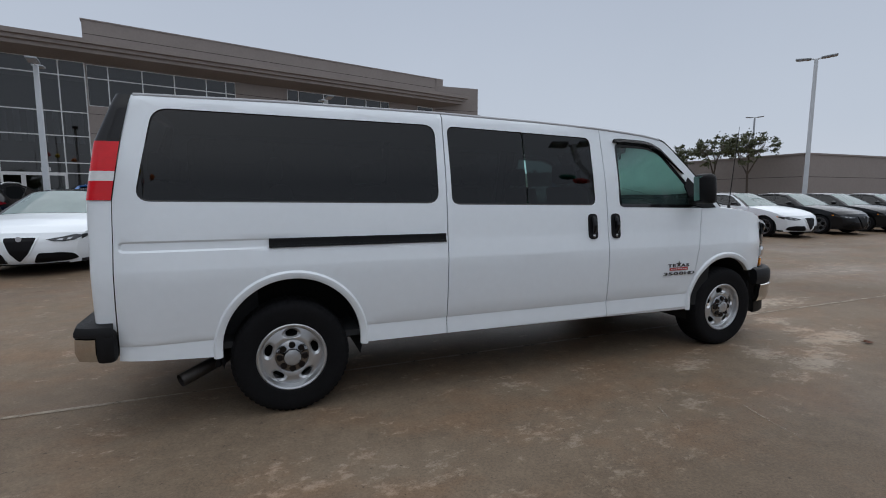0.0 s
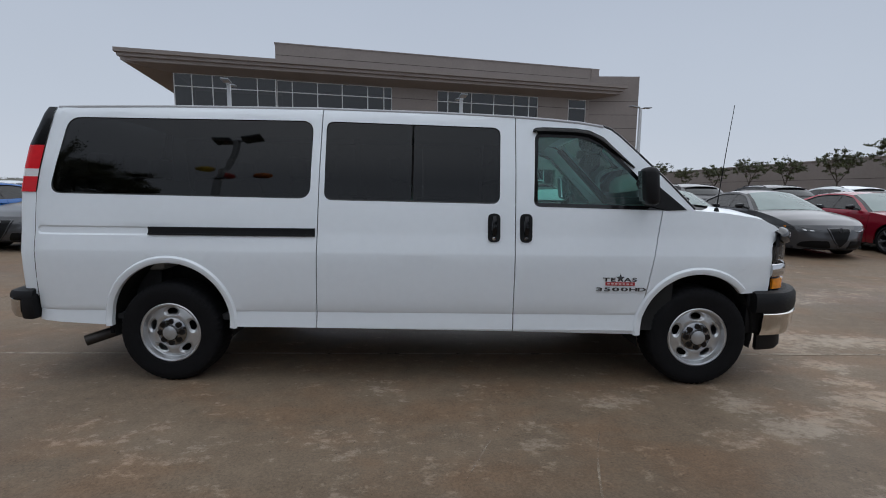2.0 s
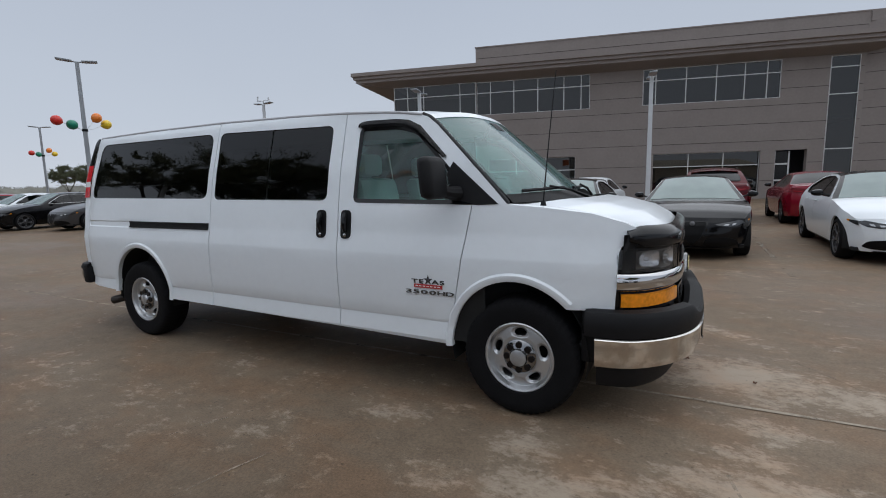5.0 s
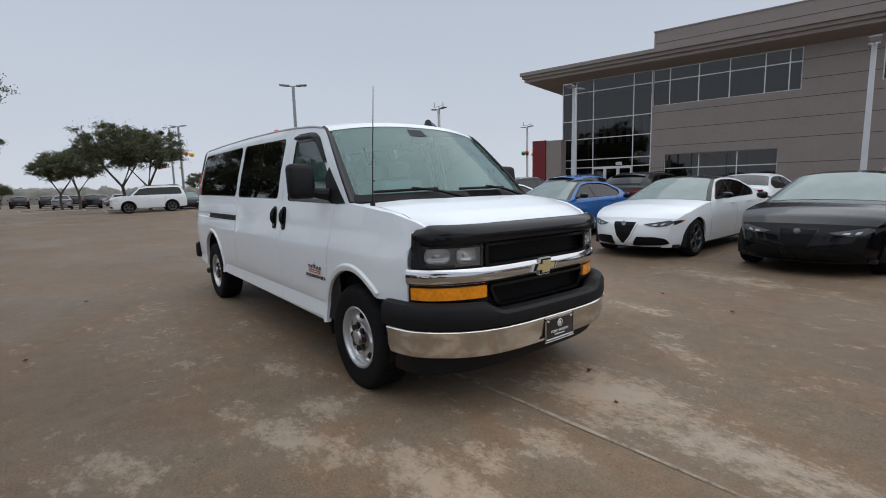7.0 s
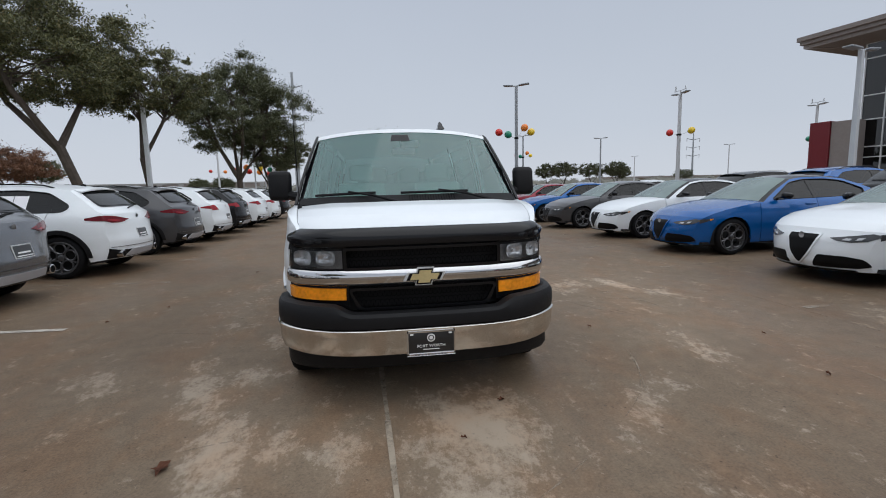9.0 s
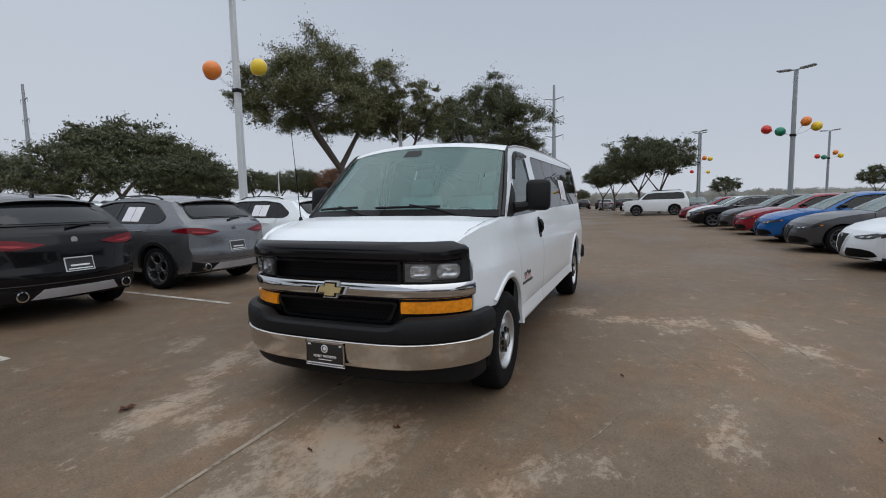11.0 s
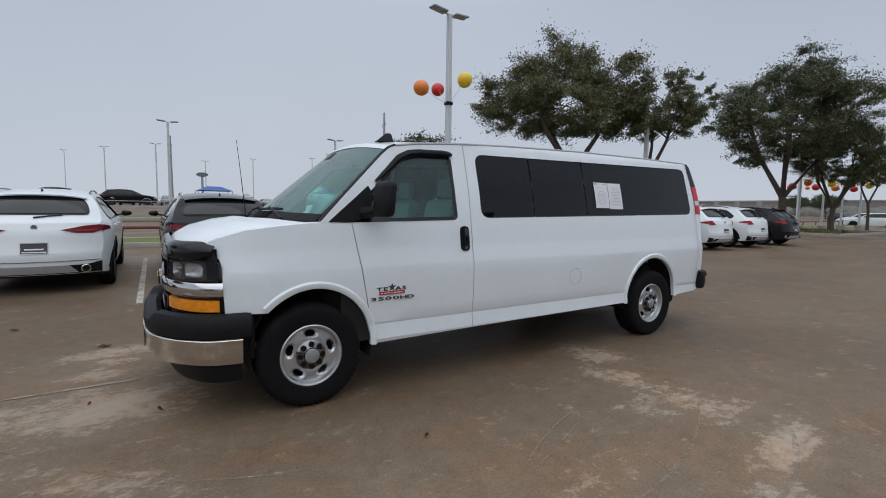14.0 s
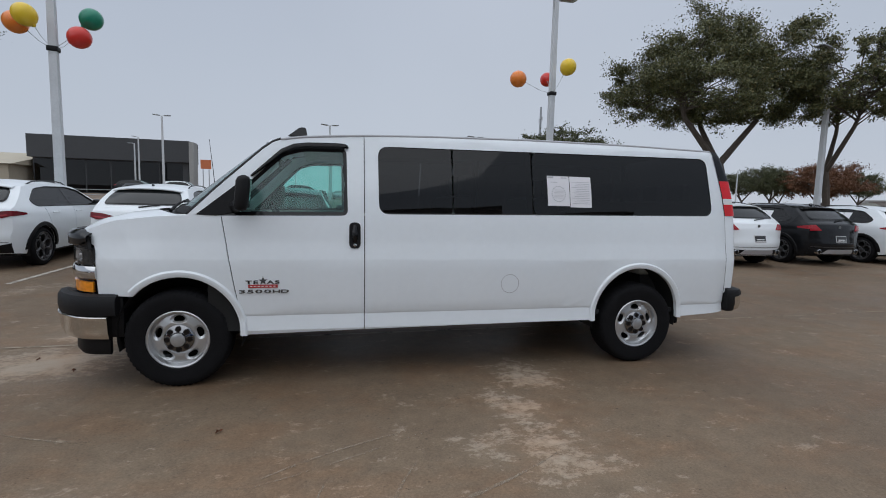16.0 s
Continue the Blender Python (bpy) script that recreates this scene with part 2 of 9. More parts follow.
def grid(f, nu, nv, keep=None):
    """A sheet from f(u, v) with u and v from 0 to 1."""
    bm = bmesh.new()
    vs = [[bm.verts.new(f(i / nu, j / nv)) for j in range(nv + 1)] for i in range(nu + 1)]
    for i in range(nu):
        for j in range(nv):
            if keep is None or keep((i + 0.5) / nu, (j + 0.5) / nv):
                bm.faces.new((vs[i][j], vs[i + 1][j], vs[i + 1][j + 1], vs[i][j + 1]))
    bmesh.ops.delete(bm, geom=[v for v in bm.verts if not v.link_faces], context="VERTS")
    return bm


def thicken(bm, depth):
    """Give a sheet a back and rims."""
    geom = bmesh.ops.solidify(bm, geom=bm.faces[:], thickness=depth)
    return bm


def fill2d(outer, holes=()):
    """A flat sheet in (a, b, 0) with holes."""
    bm = bmesh.new()
    for loop in (outer, *holes):
        vs = [bm.verts.new((p[0], p[1], 0)) for p in loop]
        for i in range(len(vs)):
            bm.edges.new((vs[i - 1], vs[i]))
    bmesh.ops.triangle_fill(bm, use_beauty=True, use_dissolve=False, edges=bm.edges[:], normal=(0, 0, 1))
    return bm


def slice2d(bm, xs, ys):
    for axis, cuts in ((0, xs), (1, ys)):
        for c in cuts:
            co, no = [0, 0, 0], [0, 0, 0]
            co[axis], no[axis] = c, 1
            bmesh.ops.bisect_plane(bm, geom=bm.verts[:] + bm.edges[:] + bm.faces[:], dist=1e-5, plane_co=co, plane_no=no)
    return bm


def cut_seam(bm, a, b, width, top=9.0):
    """Take a narrow strip along the line a-b out of a flat sheet."""
    d = Vector((b[0] - a[0], b[1] - a[1], 0)).normalized()
    n = Vector((-d.y, d.x, 0))
    for s in (-0.5, 0.5):
        co = Vector((a[0], a[1], 0)) + n * width * s
        bmesh.ops.bisect_plane(bm, geom=bm.verts[:] + bm.edges[:] + bm.faces[:], dist=1e-5, plane_co=co, plane_no=n)
    dead = [f for f in bm.faces if abs((f.calc_center_median() - Vector((a[0], a[1], 0))).dot(n)) < width * 0.499 and f.calc_center_median().y < top]
    bmesh.ops.delete(bm, geom=dead, context="FACES")
    return bm


def skin(bm2, f, depth=0.02, flip=False):
    """Wrap a flat sheet by f(a, b) -> point, with folded-in rims. depth goes along the inward way f(a, b, depth)."""
    out = bmesh.new()
    made = {v: out.verts.new(f(v.co.x, v.co.y, 0.0)) for v in bm2.verts}
    for fc in bm2.faces:
        vs = [made[v] for v in fc.verts]
        out.faces.new(vs[::-1] if flip else vs)
    if depth:
        top, back = {}, {}
        for e in bm2.edges:
            if len(e.link_faces) == 1:
                for v in e.verts:
                    if v not in top:
                        top[v] = out.verts.new(f(v.co.x, v.co.y, 0.0))
                        back[v] = out.verts.new(f(v.co.x, v.co.y, depth))
                l = e.link_loops[0]
                a, b = l.vert, l.link_loop_next.vert
                vs = [top[b], top[a], back[a], back[b]]
                out.faces.new(vs[::-1] if flip else vs)
    return out


def arc(cx, cz, a, b, t0, t1, n=16):
    return [(cx + a * math.cos(radians(t0 + (t1 - t0) * i / n)), cz + b * math.sin(radians(t0 + (t1 - t0) * i / n))) for i in range(n + 1)]


def rounded(pts, r=0.06, n=5):
    """A polygon with its corners rounded."""
    out = []
    for i, p in enumerate(pts):
        p, a, b = Vector(p), Vector(pts[i - 1]), Vector(pts[(i + 1) % len(pts)])
        ra = min(r, (a - p).length * 0.45)
        rb = min(r, (b - p).length * 0.45)
        p0, p1 = p + (a - p).normalized() * ra, p + (b - p).normalized() * rb
        for k in range(n + 1):
            t = k / n
            q = p0 * (1 - t) ** 2 + p * 2 * t * (1 - t) + p1 * t * t
            out.append((q.x, q.y))
    return out


def sweep(path, prof, closed=False):
    """Sweep a section of (outward, z) pairs along a plan path of (x, y); prof may be a function of the step."""
    bm = bmesh.new()
    rings = []
    P = [Vector((p[0], p[1], 0)) for p in path]
    for i, p in enumerate(P):
        d = (P[min(i + 1, len(P) - 1)] - P[max(i - 1, 0)]).normalized()
        n = Vector((d.y, -d.x, 0))
        rings.append([bm.verts.new(p + n * o + Vector((0, 0, z))) for o, z in (prof(i) if callable(prof) else prof)])
    for a, b in zip(rings, rings[1:]):
        for k in range(len(a) - (0 if closed else 1)):
            k2 = (k + 1) % len(a)
            bm.faces.new((a[k], b[k], b[k2], a[k2]))
    if closed:
        bm.faces.new(rings[0])
        bm.faces.new(rings[-1][::-1])
    return bm


def text_part(name, body, size, m, material, parent, label="", extrude=0.002, align="CENTER", sx=1.0, bold=0.0):
    cu = bpy.data.curves.new(name, "FONT")
    cu.body, cu.size, cu.extrude = body, size, extrude
    cu.offset = bold
    cu.align_x, cu.align_y = align, "CENTER"
    tmp = bpy.data.objects.new(name + "_tmp", cu)
    me = bpy.data.meshes.new_from_object(tmp)
    bpy.data.objects.remove(tmp)
    bpy.data.curves.remove(cu)
    me.transform(m @ Matrix.Diagonal((sx, 1, 1, 1)))
    me.materials.clear()
    me.materials.append(material)
    ob = new(name, me)
    ob.parent = parent
    if label:
        ob["label"] = label
    return ob


def xform(bm, m):
    bmesh.ops.transform(bm, matrix=m, verts=bm.verts[:])
    return bm


def mirror_y(bm):
    for v in bm.verts:
        v.co.y = -v.co.y
    bmesh.ops.reverse_faces(bm, faces=bm.faces[:])
    return bm


def smooth01(t):
    t = min(max(t, 0.0), 1.0)
    return t * t * (3 - 2 * t)


def ground_z(x, y):
    """The lot falls to a gutter along its aisle; beyond the road the land is higher."""
    z = 0.016 * 12 * min(max((abs(y) - 1.0) / 12.0, 0), 1)
    if y < -22:
        z += 1.25 * smooth01((-22 - y) / 30)
    return z

# ---- ground ----
def ground_material():
    m = bpy.data.materials.new("worn_concrete")
    m.use_nodes = True
    nt = m.node_tree
    b = nt.nodes["Principled BSDF"]
    L = nt.links.new
    tc = _node(nt, "ShaderNodeTexCoord")

    def noise_(scale, detail=5.0, rough=0.55, stretch=None):
        n = _node(nt, "ShaderNodeTexNoise", Scale=scale, Detail=detail, Roughness=rough)
        if stretch:
            mp = _node(nt, "ShaderNodeMapping")
            mp.inputs["Scale"].default_value = stretch
            L(tc.outputs["Object"], mp.inputs[0])
            L(mp.outputs[0], n.inputs["Vector"])
        else:
            L(tc.outputs["Object"], n.inputs["Vector"])
        return n.outputs["Fac"]

    def ramp(src, stops):
        r = _node(nt, "ShaderNodeValToRGB")
        e = r.color_ramp.elements
        e[0].position, e[0].color = stops[0][0], (*stops[0][1], 1)
        e[1].position, e[1].color = stops[-1][0], (*stops[-1][1], 1)
        for p, c in stops[1:-1]:
            k = e.new(p)
            k.color = (*c, 1)
        L(src, r.inputs[0])
        return r.outputs[0]

    def mix(fac, a, b_, kind="MIX"):
        x = _node(nt, "ShaderNodeMix")
        x.data_type, x.blend_type = "RGBA", kind
        for s, v in (("Factor", fac), ("A", a), ("B", b_)):
            if isinstance(v, (int, float)):
                x.inputs[s].default_value = v
            elif isinstance(v, tuple):
                x.inputs[s].default_value = (*v, 1)
            else:
                L(v, x.inputs[s])
        return x.outputs["Result"]

    g = lambda v: (v, v, v)
    base = ramp(noise_(0.30, 5), [(0.3, (0.143, 0.103, 0.070)), (0.5, (0.167, 0.124, 0.085)), (0.72, (0.191, 0.145, 0.102))])
    grain = ramp(noise_(70, 4, 0.75), [(0.25, g(0.66)), (0.5, g(1.0)), (0.75, g(1.32))])
    base = mix(1.0, base, grain, "MULTIPLY")
    mott = ramp(noise_(6.0, 7, 0.7), [(0.3, g(0.84)), (0.7, g(1.14))])
    base = mix(1.0, base, mott, "MULTIPLY")
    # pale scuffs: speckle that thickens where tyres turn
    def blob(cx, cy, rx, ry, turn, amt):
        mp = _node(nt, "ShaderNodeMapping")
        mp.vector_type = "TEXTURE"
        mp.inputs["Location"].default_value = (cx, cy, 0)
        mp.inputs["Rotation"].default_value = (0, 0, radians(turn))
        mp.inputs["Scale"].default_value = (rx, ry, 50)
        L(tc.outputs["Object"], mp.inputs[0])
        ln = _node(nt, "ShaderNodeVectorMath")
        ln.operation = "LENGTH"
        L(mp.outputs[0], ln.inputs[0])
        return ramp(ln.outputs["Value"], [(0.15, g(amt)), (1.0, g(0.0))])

    dens = ramp(noise_(0.38, 3), [(0.46, g(0.0)), (0.74, g(0.07))])
    for row in ((5.20, 0.25, 0.85, 0.62, 0, 1.0), (6.05, 0.12, 1.2, 0.34, 0, 0.9), (5.55, 0.25, 0.45, 0.40, 0, 0.8), (4.90, 0.62, 0.45, 0.30, 20, 0.6),
                (5.22, -1.22, 0.62, 0.30, 12, 1.0), (5.20, -0.92, 0.35, 0.22, 0, 0.7), (4.30, -1.60, 0.85, 0.34, 20, 0.8), (4.00, -2.45, 0.45, 0.32, 30, 0.65),
                (5.30, -0.56, 0.42, 0.20, 10, 0.8), (4.15, -1.30, 0.40, 0.26, 0, 0.75), (5.15, 1.38, 0.75, 0.22, -42, 0.7), (4.20, 2.45, 0.8, 0.25, -10, 0.55),
                (1.48, 2.45, 0.45, 0.38, 10, 0.75), (1.83, 2.20, 0.40, 0.28, 0, 0.55), (1.15, 1.10, 0.38, 0.55, 0, 0.85), (1.50, 1.76, 0.32, 0.50, 0, 0.75),
                (1.75, 3.08, 0.95, 0.22, 15, 0.85), (2.30, 3.30, 0.40, 0.22, 30, 0.75), (1.58, 2.33, 0.6, 0.25, 8, 0.7), (7.6, 2.2, 2.4, 0.4, 25, 0.45),
                (7.0, -3.3, 1.8, 0.5, 45, 0.35), (1.80, -1.95, 1.5, 0.5, 8, 0.30), (0.30, -1.85, 0.8, 0.4, -8, 0.40), (1.65, -1.18, 0.5, 0.2, 0, 0.5),
                (10.5, 1.5, 3.0, 0.8, 10, 0.4), (4.6, 4.6, 2.2, 0.5, -18, 0.5), (3.2, -1.25, 0.5, 0.25, 0, 0.6)):
        dens = mix(1.0, dens, blob(*row), "LIGHTEN")
    patch = noise_(2.4, 8, 0.72, (1.0, 1.5, 1.0))
    speck = noise_(9.0, 9, 0.80, (1.0, 1.35, 1.0))

    def math_(kind, a, b_):
        x = _node(nt, "ShaderNodeMath")
        x.operation = kind
        for k, v in enumerate((a, b_)):
            if isinstance(v, (int, float)):
                x.inputs[k].default_value = v
            else:
                L(v, x.inputs[k])
        return x.outputs[0]

    level = math_("ADD", math_("ADD", math_("MULTIPLY", patch, 0.47), math_("MULTIPLY", speck, 0.63)), math_("MULTIPLY", dens, 0.175))
    base = mix(math_("MULTIPLY", dens, 0.30), base, (0.298, 0.235, 0.175))
    pale = ramp(level, [(0.615, g(0.0)), (0.655, g(0.45)), (0.735, g(0.95))])
    base = mix(pale, base, (0.365, 0.300, 0.232))
    # rusty film left by run-off
    rust = ramp(noise_(1.1, 6, 0.65, (1.0, 1.6, 1.0)), [(0.46, g(0.0)), (0.62, g(0.7))])
    base = mix(rust, base, mix(1.0, base, (1.09, 0.93, 0.82), "MULTIPLY"))
    # broad ellipses put brightness into the colour: darker south and ahead, lighter north
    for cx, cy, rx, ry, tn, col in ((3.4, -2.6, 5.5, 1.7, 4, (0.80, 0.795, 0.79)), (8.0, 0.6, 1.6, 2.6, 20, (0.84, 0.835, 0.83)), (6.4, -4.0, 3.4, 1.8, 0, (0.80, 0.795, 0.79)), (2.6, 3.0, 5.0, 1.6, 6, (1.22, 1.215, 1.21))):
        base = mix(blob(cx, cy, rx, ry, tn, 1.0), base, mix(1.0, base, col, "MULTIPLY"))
    # dark spots of old oil and grit
    grit = ramp(noise_(26, 3, 0.6), [(0.24, g(0.45)), (0.33, g(1.0))])
    base = mix(1.0, base, grit, "MULTIPLY")
    # brown damp patches
    wet = ramp(noise_(0.22, 4, 0.5, (1.0, 1.8, 1.0)), [(0.40, g(1.0)), (0.55, g(0.0))])
    base = mix(wet, base, mix(1.0, base, (0.90, 0.875, 0.85), "MULTIPLY"))
    b.inputs["Specular IOR Level"].default_value = 0.18
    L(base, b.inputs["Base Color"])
    rg = ramp(wet, [(0.0, g(0.66)), (1.0, g(0.45))])
    L(rg, b.inputs["Roughness"])
    bp = _node(nt, "ShaderNodeBump", Strength=0.35, Distance=0.006)
    L(noise_(70, 5, 0.7), bp.inputs["Height"])
    L(bp.outputs[0], b.inputs["Normal"])
    return m


M["concrete"] = ground_material()


def worn_off(name, color, lo, hi, scale=6.0):
    """Paint or a scrape that has broken up, with the concrete showing between its remains."""
    m = bpy.data.materials.new(name)
    m.use_nodes = True
    nt = m.node_tree
    b = nt.nodes["Principled BSDF"]
    b.inputs["Roughness"].default_value = 0.75
    b.inputs["Specular IOR Level"].default_value = 0.18
    b.inputs["Base Color"].default_value = (*color, 1)
    tc = _node(nt, "ShaderNodeTexCoord")
    big = _node(nt, "ShaderNodeTexNoise", Scale=scale, Detail=9.0, Roughness=0.75)
    nt.links.new(tc.outputs["Object"], big.inputs["Vector"])
    r = _node(nt, "ShaderNodeMapRange")
    r.inputs["From Min"].default_value, r.inputs["From Max"].default_value = lo, hi
    nt.links.new(big.outputs["Fac"], r.inputs["Value"])
    bare = _node(nt, "ShaderNodeBsdfTransparent")
    mx = _node(nt, "ShaderNodeMixShader")
    nt.links.new(r.outputs[0], mx.inputs[0])
    nt.links.new(bare.outputs[0], mx.inputs[1])
    nt.links.new(b.outputs[0], mx.inputs[2])
    nt.links.new(mx.outputs[0], nt.nodes["Material Output"].inputs["Surface"])
    return m


M["joint"] = worn_off("joint_sealant", (0.32, 0.27, 0.21), 0.26, 0.56, 5.0)
M["joint_faint"] = worn_off("old_joint_sealant", (0.27, 0.215, 0.16), 0.50, 0.80, 4.0)
M["stripe"] = worn_off("worn_white_line", (0.46, 0.43, 0.38), 0.26, 0.54, 2.6)
M["stripe_faint"] = worn_off("faded_white_line", (0.36, 0.315, 0.26), 0.50, 0.70, 1.6)
M["scrape"] = worn_off("scrape_pale", (0.33, 0.27, 0.205), 0.42, 0.72, 8.0)
M["kerb"] = plain("kerb_concrete", (0.36, 0.33, 0.29), rough=0.85, vary=0.18, scale=5, bump=0.3)
M["grass"] = plain("winter_lawn", (0.112, 0.150, 0.026), rough=0.9, vary=0.35, scale=3, bump=0.6, bscale=40)
M["mulch"] = plain("planting_bed", (0.075, 0.055, 0.035), rough=0.95, vary=0.4, scale=6, bump=0.7, bscale=30)


def build_ground():
    near = np.concatenate([np.arange(-60, 61, 1.5)])
    far = np.array([75, 95, 125, 170, 240, 350, 600, 1100, 2200.0])
    ax = np.concatenate([-far[::-1], near, far])
    ay = ax
    bm = bmesh.new()
    vs = [[bm.verts.new((x, y, ground_z(x, y))) for y in ay] for x in ax]
    for i in range(len(ax) - 1):
        for j in range(len(ay) - 1):
            bm.faces.new((vs[i][j], vs[i + 1][j], vs[i + 1][j + 1], vs[i][j + 1]))
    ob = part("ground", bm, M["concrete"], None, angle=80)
    return tagged(ob, "worn brown-grey concrete car lot with pale scuffs", "ground", kind="structure")


build_ground()


def flat_strip(name, x0, y0, x1, y1, w, material, label, category, lift=0.006, wob=0.0):
    """A painted or sealed line that follows the ground."""
    a, b = Vector((x0, y0)), Vector((x1, y1))
    n = max(2, int((b - a).length / 0.35))
    d = (b - a).normalized()
    nn = Vector((-d.y, d.x))
    bm = bmesh.new()
    prev = None
    for i in range(n + 1):
        p = a.lerp(b, i / n) + nn * (noise.noise((i * 0.37 + x0, y0, 3.1)) * wob)
        ww = w * (0.5 + (0.35 * noise.noise((i * 0.8, x0, y0)) if wob else 0))
        pair = [bm.verts.new((*(p + nn * s * ww), ground_z(p.x, p.y) + lift)) for s in (-1, 1)]
        if prev:
            bm.faces.new((prev[0], pair[0], pair[1], prev[1]))
        prev = pair
    ob = part(name, bm, material, None, smooth=False)
    return tagged(ob, label, category, kind="structure")


# gutter joint along the aisle and joints across it
for k, (xa, xb, ya, yb) in enumerate(((-40, -3.56, -2.2, -0.44), (-3.56, 5.0, -0.44, -0.275), (5.0, 13, -0.275, -0.15), (13, 30, -0.15, 0.2))):
    flat_strip("expansion_joint", xa, ya, xb, yb, 0.030, M["joint"], "pale expansion joint in concrete", "joint", wob=0.012)
for xj in (-14.6, -9.1, -3.56, 7.5, 13.1, 18.6):
    flat_strip("expansion_joint", xj, -4, xj - 0.15, 12, 0.024, M["joint_faint"], "pale expansion joint in concrete", "joint", wob=0.012)
flat_strip("expansion_joint", -20, 3.95, 24, 4.4, 0.020, M["joint_faint"], "pale expansion joint in concrete", "joint", wob=0.012)
for k in range(-7, 7):
    xs = 5.0 + 2.64 * k
    flat_strip("parking_line", xs, -9.4, xs + 0.05, -3.6, 0.085, M["stripe" if k > -2 else "stripe_faint"], "worn white parking line on concrete", "parking line")
for k in range(-8, 8):
    xs = 3.4 + 2.72 * k
    flat_strip("parking_line", xs + 0.05, 4.3, xs, 9.6, 0.085, M["stripe_faint"], "worn white parking line on concrete", "parking line")

# pale scrape marks in soft curves
def scrape_mark(pts, w):
    bm = bmesh.new()
    prev = None
    n = 18
    a, m, b = (Vector(p) for p in pts)
    c = m * 2 - (a + b) * 0.5
    for i in range(n + 1):
        t = i / n
        p = a * (1 - t) ** 2 + c * 2 * t * (1 - t) + b * t * t
        d = ((c - a) * (1 - t) + (b - c) * t).normalized()
        nn = Vector((-d.y, d.x)) * (w * math.sin(math.pi * min(max(t, 0.04), 0.96)) ** 0.5 * random.uniform(0.6, 1.0))
        pair = [bm.verts.new((*(p + nn * s), ground_z(p.x, p.y) + 0.004)) for s in (-1, 1)]
        if prev:
            bm.faces.new((prev[0], pair[0], pair[1], prev[1]))
        prev = pair
    tagged(part("scrape_mark", bm, M["scrape"], None, smooth=False), "thin pale scrape on the concrete", "scrape mark", kind="structure")


random.seed(21)
for pts, w in ((((3.20, 2.45), (2.73, 2.26), (2.15, 1.98)), 0.014), (((2.80, 2.42), (2.85, 2.58), (2.90, 2.85)), 0.010), (((2.33, 2.36), (2.50, 2.71), (2.55, 3.0)), 0.016),
               (((2.41, -1.58), (2.25, -1.92), (2.12, -2.25)), 0.010), (((2.97, -1.70), (2.82, -2.13), (2.73, -2.55)), 0.010), (((5.05, -0.95), (5.08, -1.2), (5.16, -1.45)), 0.016),
               (((4.95, 1.50), (4.51, 1.70), (4.15, 1.80)), 0.010), (((1.30, 2.90), (2.04, 3.21), (2.70, 3.27)), 0.030), (((2.30, 1.97), (2.84, 2.19), (3.25, 2.45)), 0.014),
               (((1.50, 2.40), (2.25, 2.76), (3.05, 2.92)), 0.022), (((4.17, 1.83), (4.72, 1.60), (5.12, 1.31)), 0.008), (((5.12, 1.31), (5.60, 0.78), (5.94, 0.30)), 0.010),
               (((4.45, 3.70), (4.75, 3.78), (5.05, 3.62)), 0.022), (((4.90, 3.12), (5.19, 3.17), (5.45, 3.08)), 0.022)):
    scrape_mark(pts, w * 0.75)
M["leaf_brown"] = plain("dry_leaf", (0.16, 0.06, 0.03), rough=0.8, vary=0.3)
M["pebble"] = plain("pebble", (0.05, 0.042, 0.036), rough=0.9, vary=0.3)


def dry_leaf(x, y, s=0.06, turn=0.0, m="leaf_brown"):
    bm = bmesh.new()
    n = 10
    c = bm.verts.new((0, 0, 0.012))
    ring = []
    for k in range(n):
        a = 2 * math.pi * k / n
        r = s * (1.0 if k % 2 == 0 else 0.55)
        ring.append(bm.verts.new((r * math.cos(a), r * 0.7 * math.sin(a), 0.006 + 0.02 * abs(math.sin(a * 1.5)))))
    for k in range(n):
        bm.faces.new((c, ring[k], ring[(k + 1) % n]))
    thicken(bm, 0.002)
    xform(bm, pose(x, y, ground_z(x, y), 0, 0, turn))
    return tagged(part("fallen_leaf", bm, M[m], None), "curled brown fallen leaf on the concrete", "leaf", "fallen leaves")


for k, (x, y, s) in enumerate(((5.31, -1.47, 0.07), (3.47, 1.80, 0.025), (5.30, 0.15, 0.022), (4.87, 0.49, 0.03), (6.2, -2.6, 0.05), (8.3, 4.2, 0.04), (1.6, -2.9, 0.03), (2.2, -3.3, 0.025), (-0.9, -2.4, 0.03), (5.0, 2.9, 0.03), (4.1, 3.2, 0.02), (9.6, -0.4, 0.04), (10.3, 3.1, 0.05))):
    dry_leaf(x, y, s, 37 * k)

# ---- the van ----
def van_w(x, z):
    """Half width of the van's side at a length and height."""
    w = interp(z, [.25, .40, .43, .545, .56, .78, .98, 1.03, 1.13, 1.3, 1.58, 2.0, 2.06], [.95, .977, .988, .973, .980, .994, .994, .985, .966, .945, .897, .787, .745])
    if x > 4.05:
        w -= 0.095 * ((x - 4.05) / 0.44) ** 2
    if x < -0.75:
        w -= 0.035 * ((-0.75 - x) / 0.2) ** 2
    return w


ROOF_X = [-0.85, 0.0, 1.1, 2.0, 2.56, 3.0, 3.2, 3.28]
ROOF_Z = [2.028, 2.043, 2.04, 2.018, 1.995, 1.962, 1.93, 1.895]


def van_side(s):
    """Wrap for a side sheet; s is -1 for the right side, 1 for the left."""
    def f(x, z, d):
        if s < 0 and x < -0.1:
            # pressed groove behind the slide rail
            ex = max(0.0, -0.905 - x)
            r = math.hypot(ex, z - 1.133)
            d += 0.009 * (1 - smooth01((r - 0.022) / 0.010))
        return Vector((x, s * (van_w(x, z) - d), z))
    return f


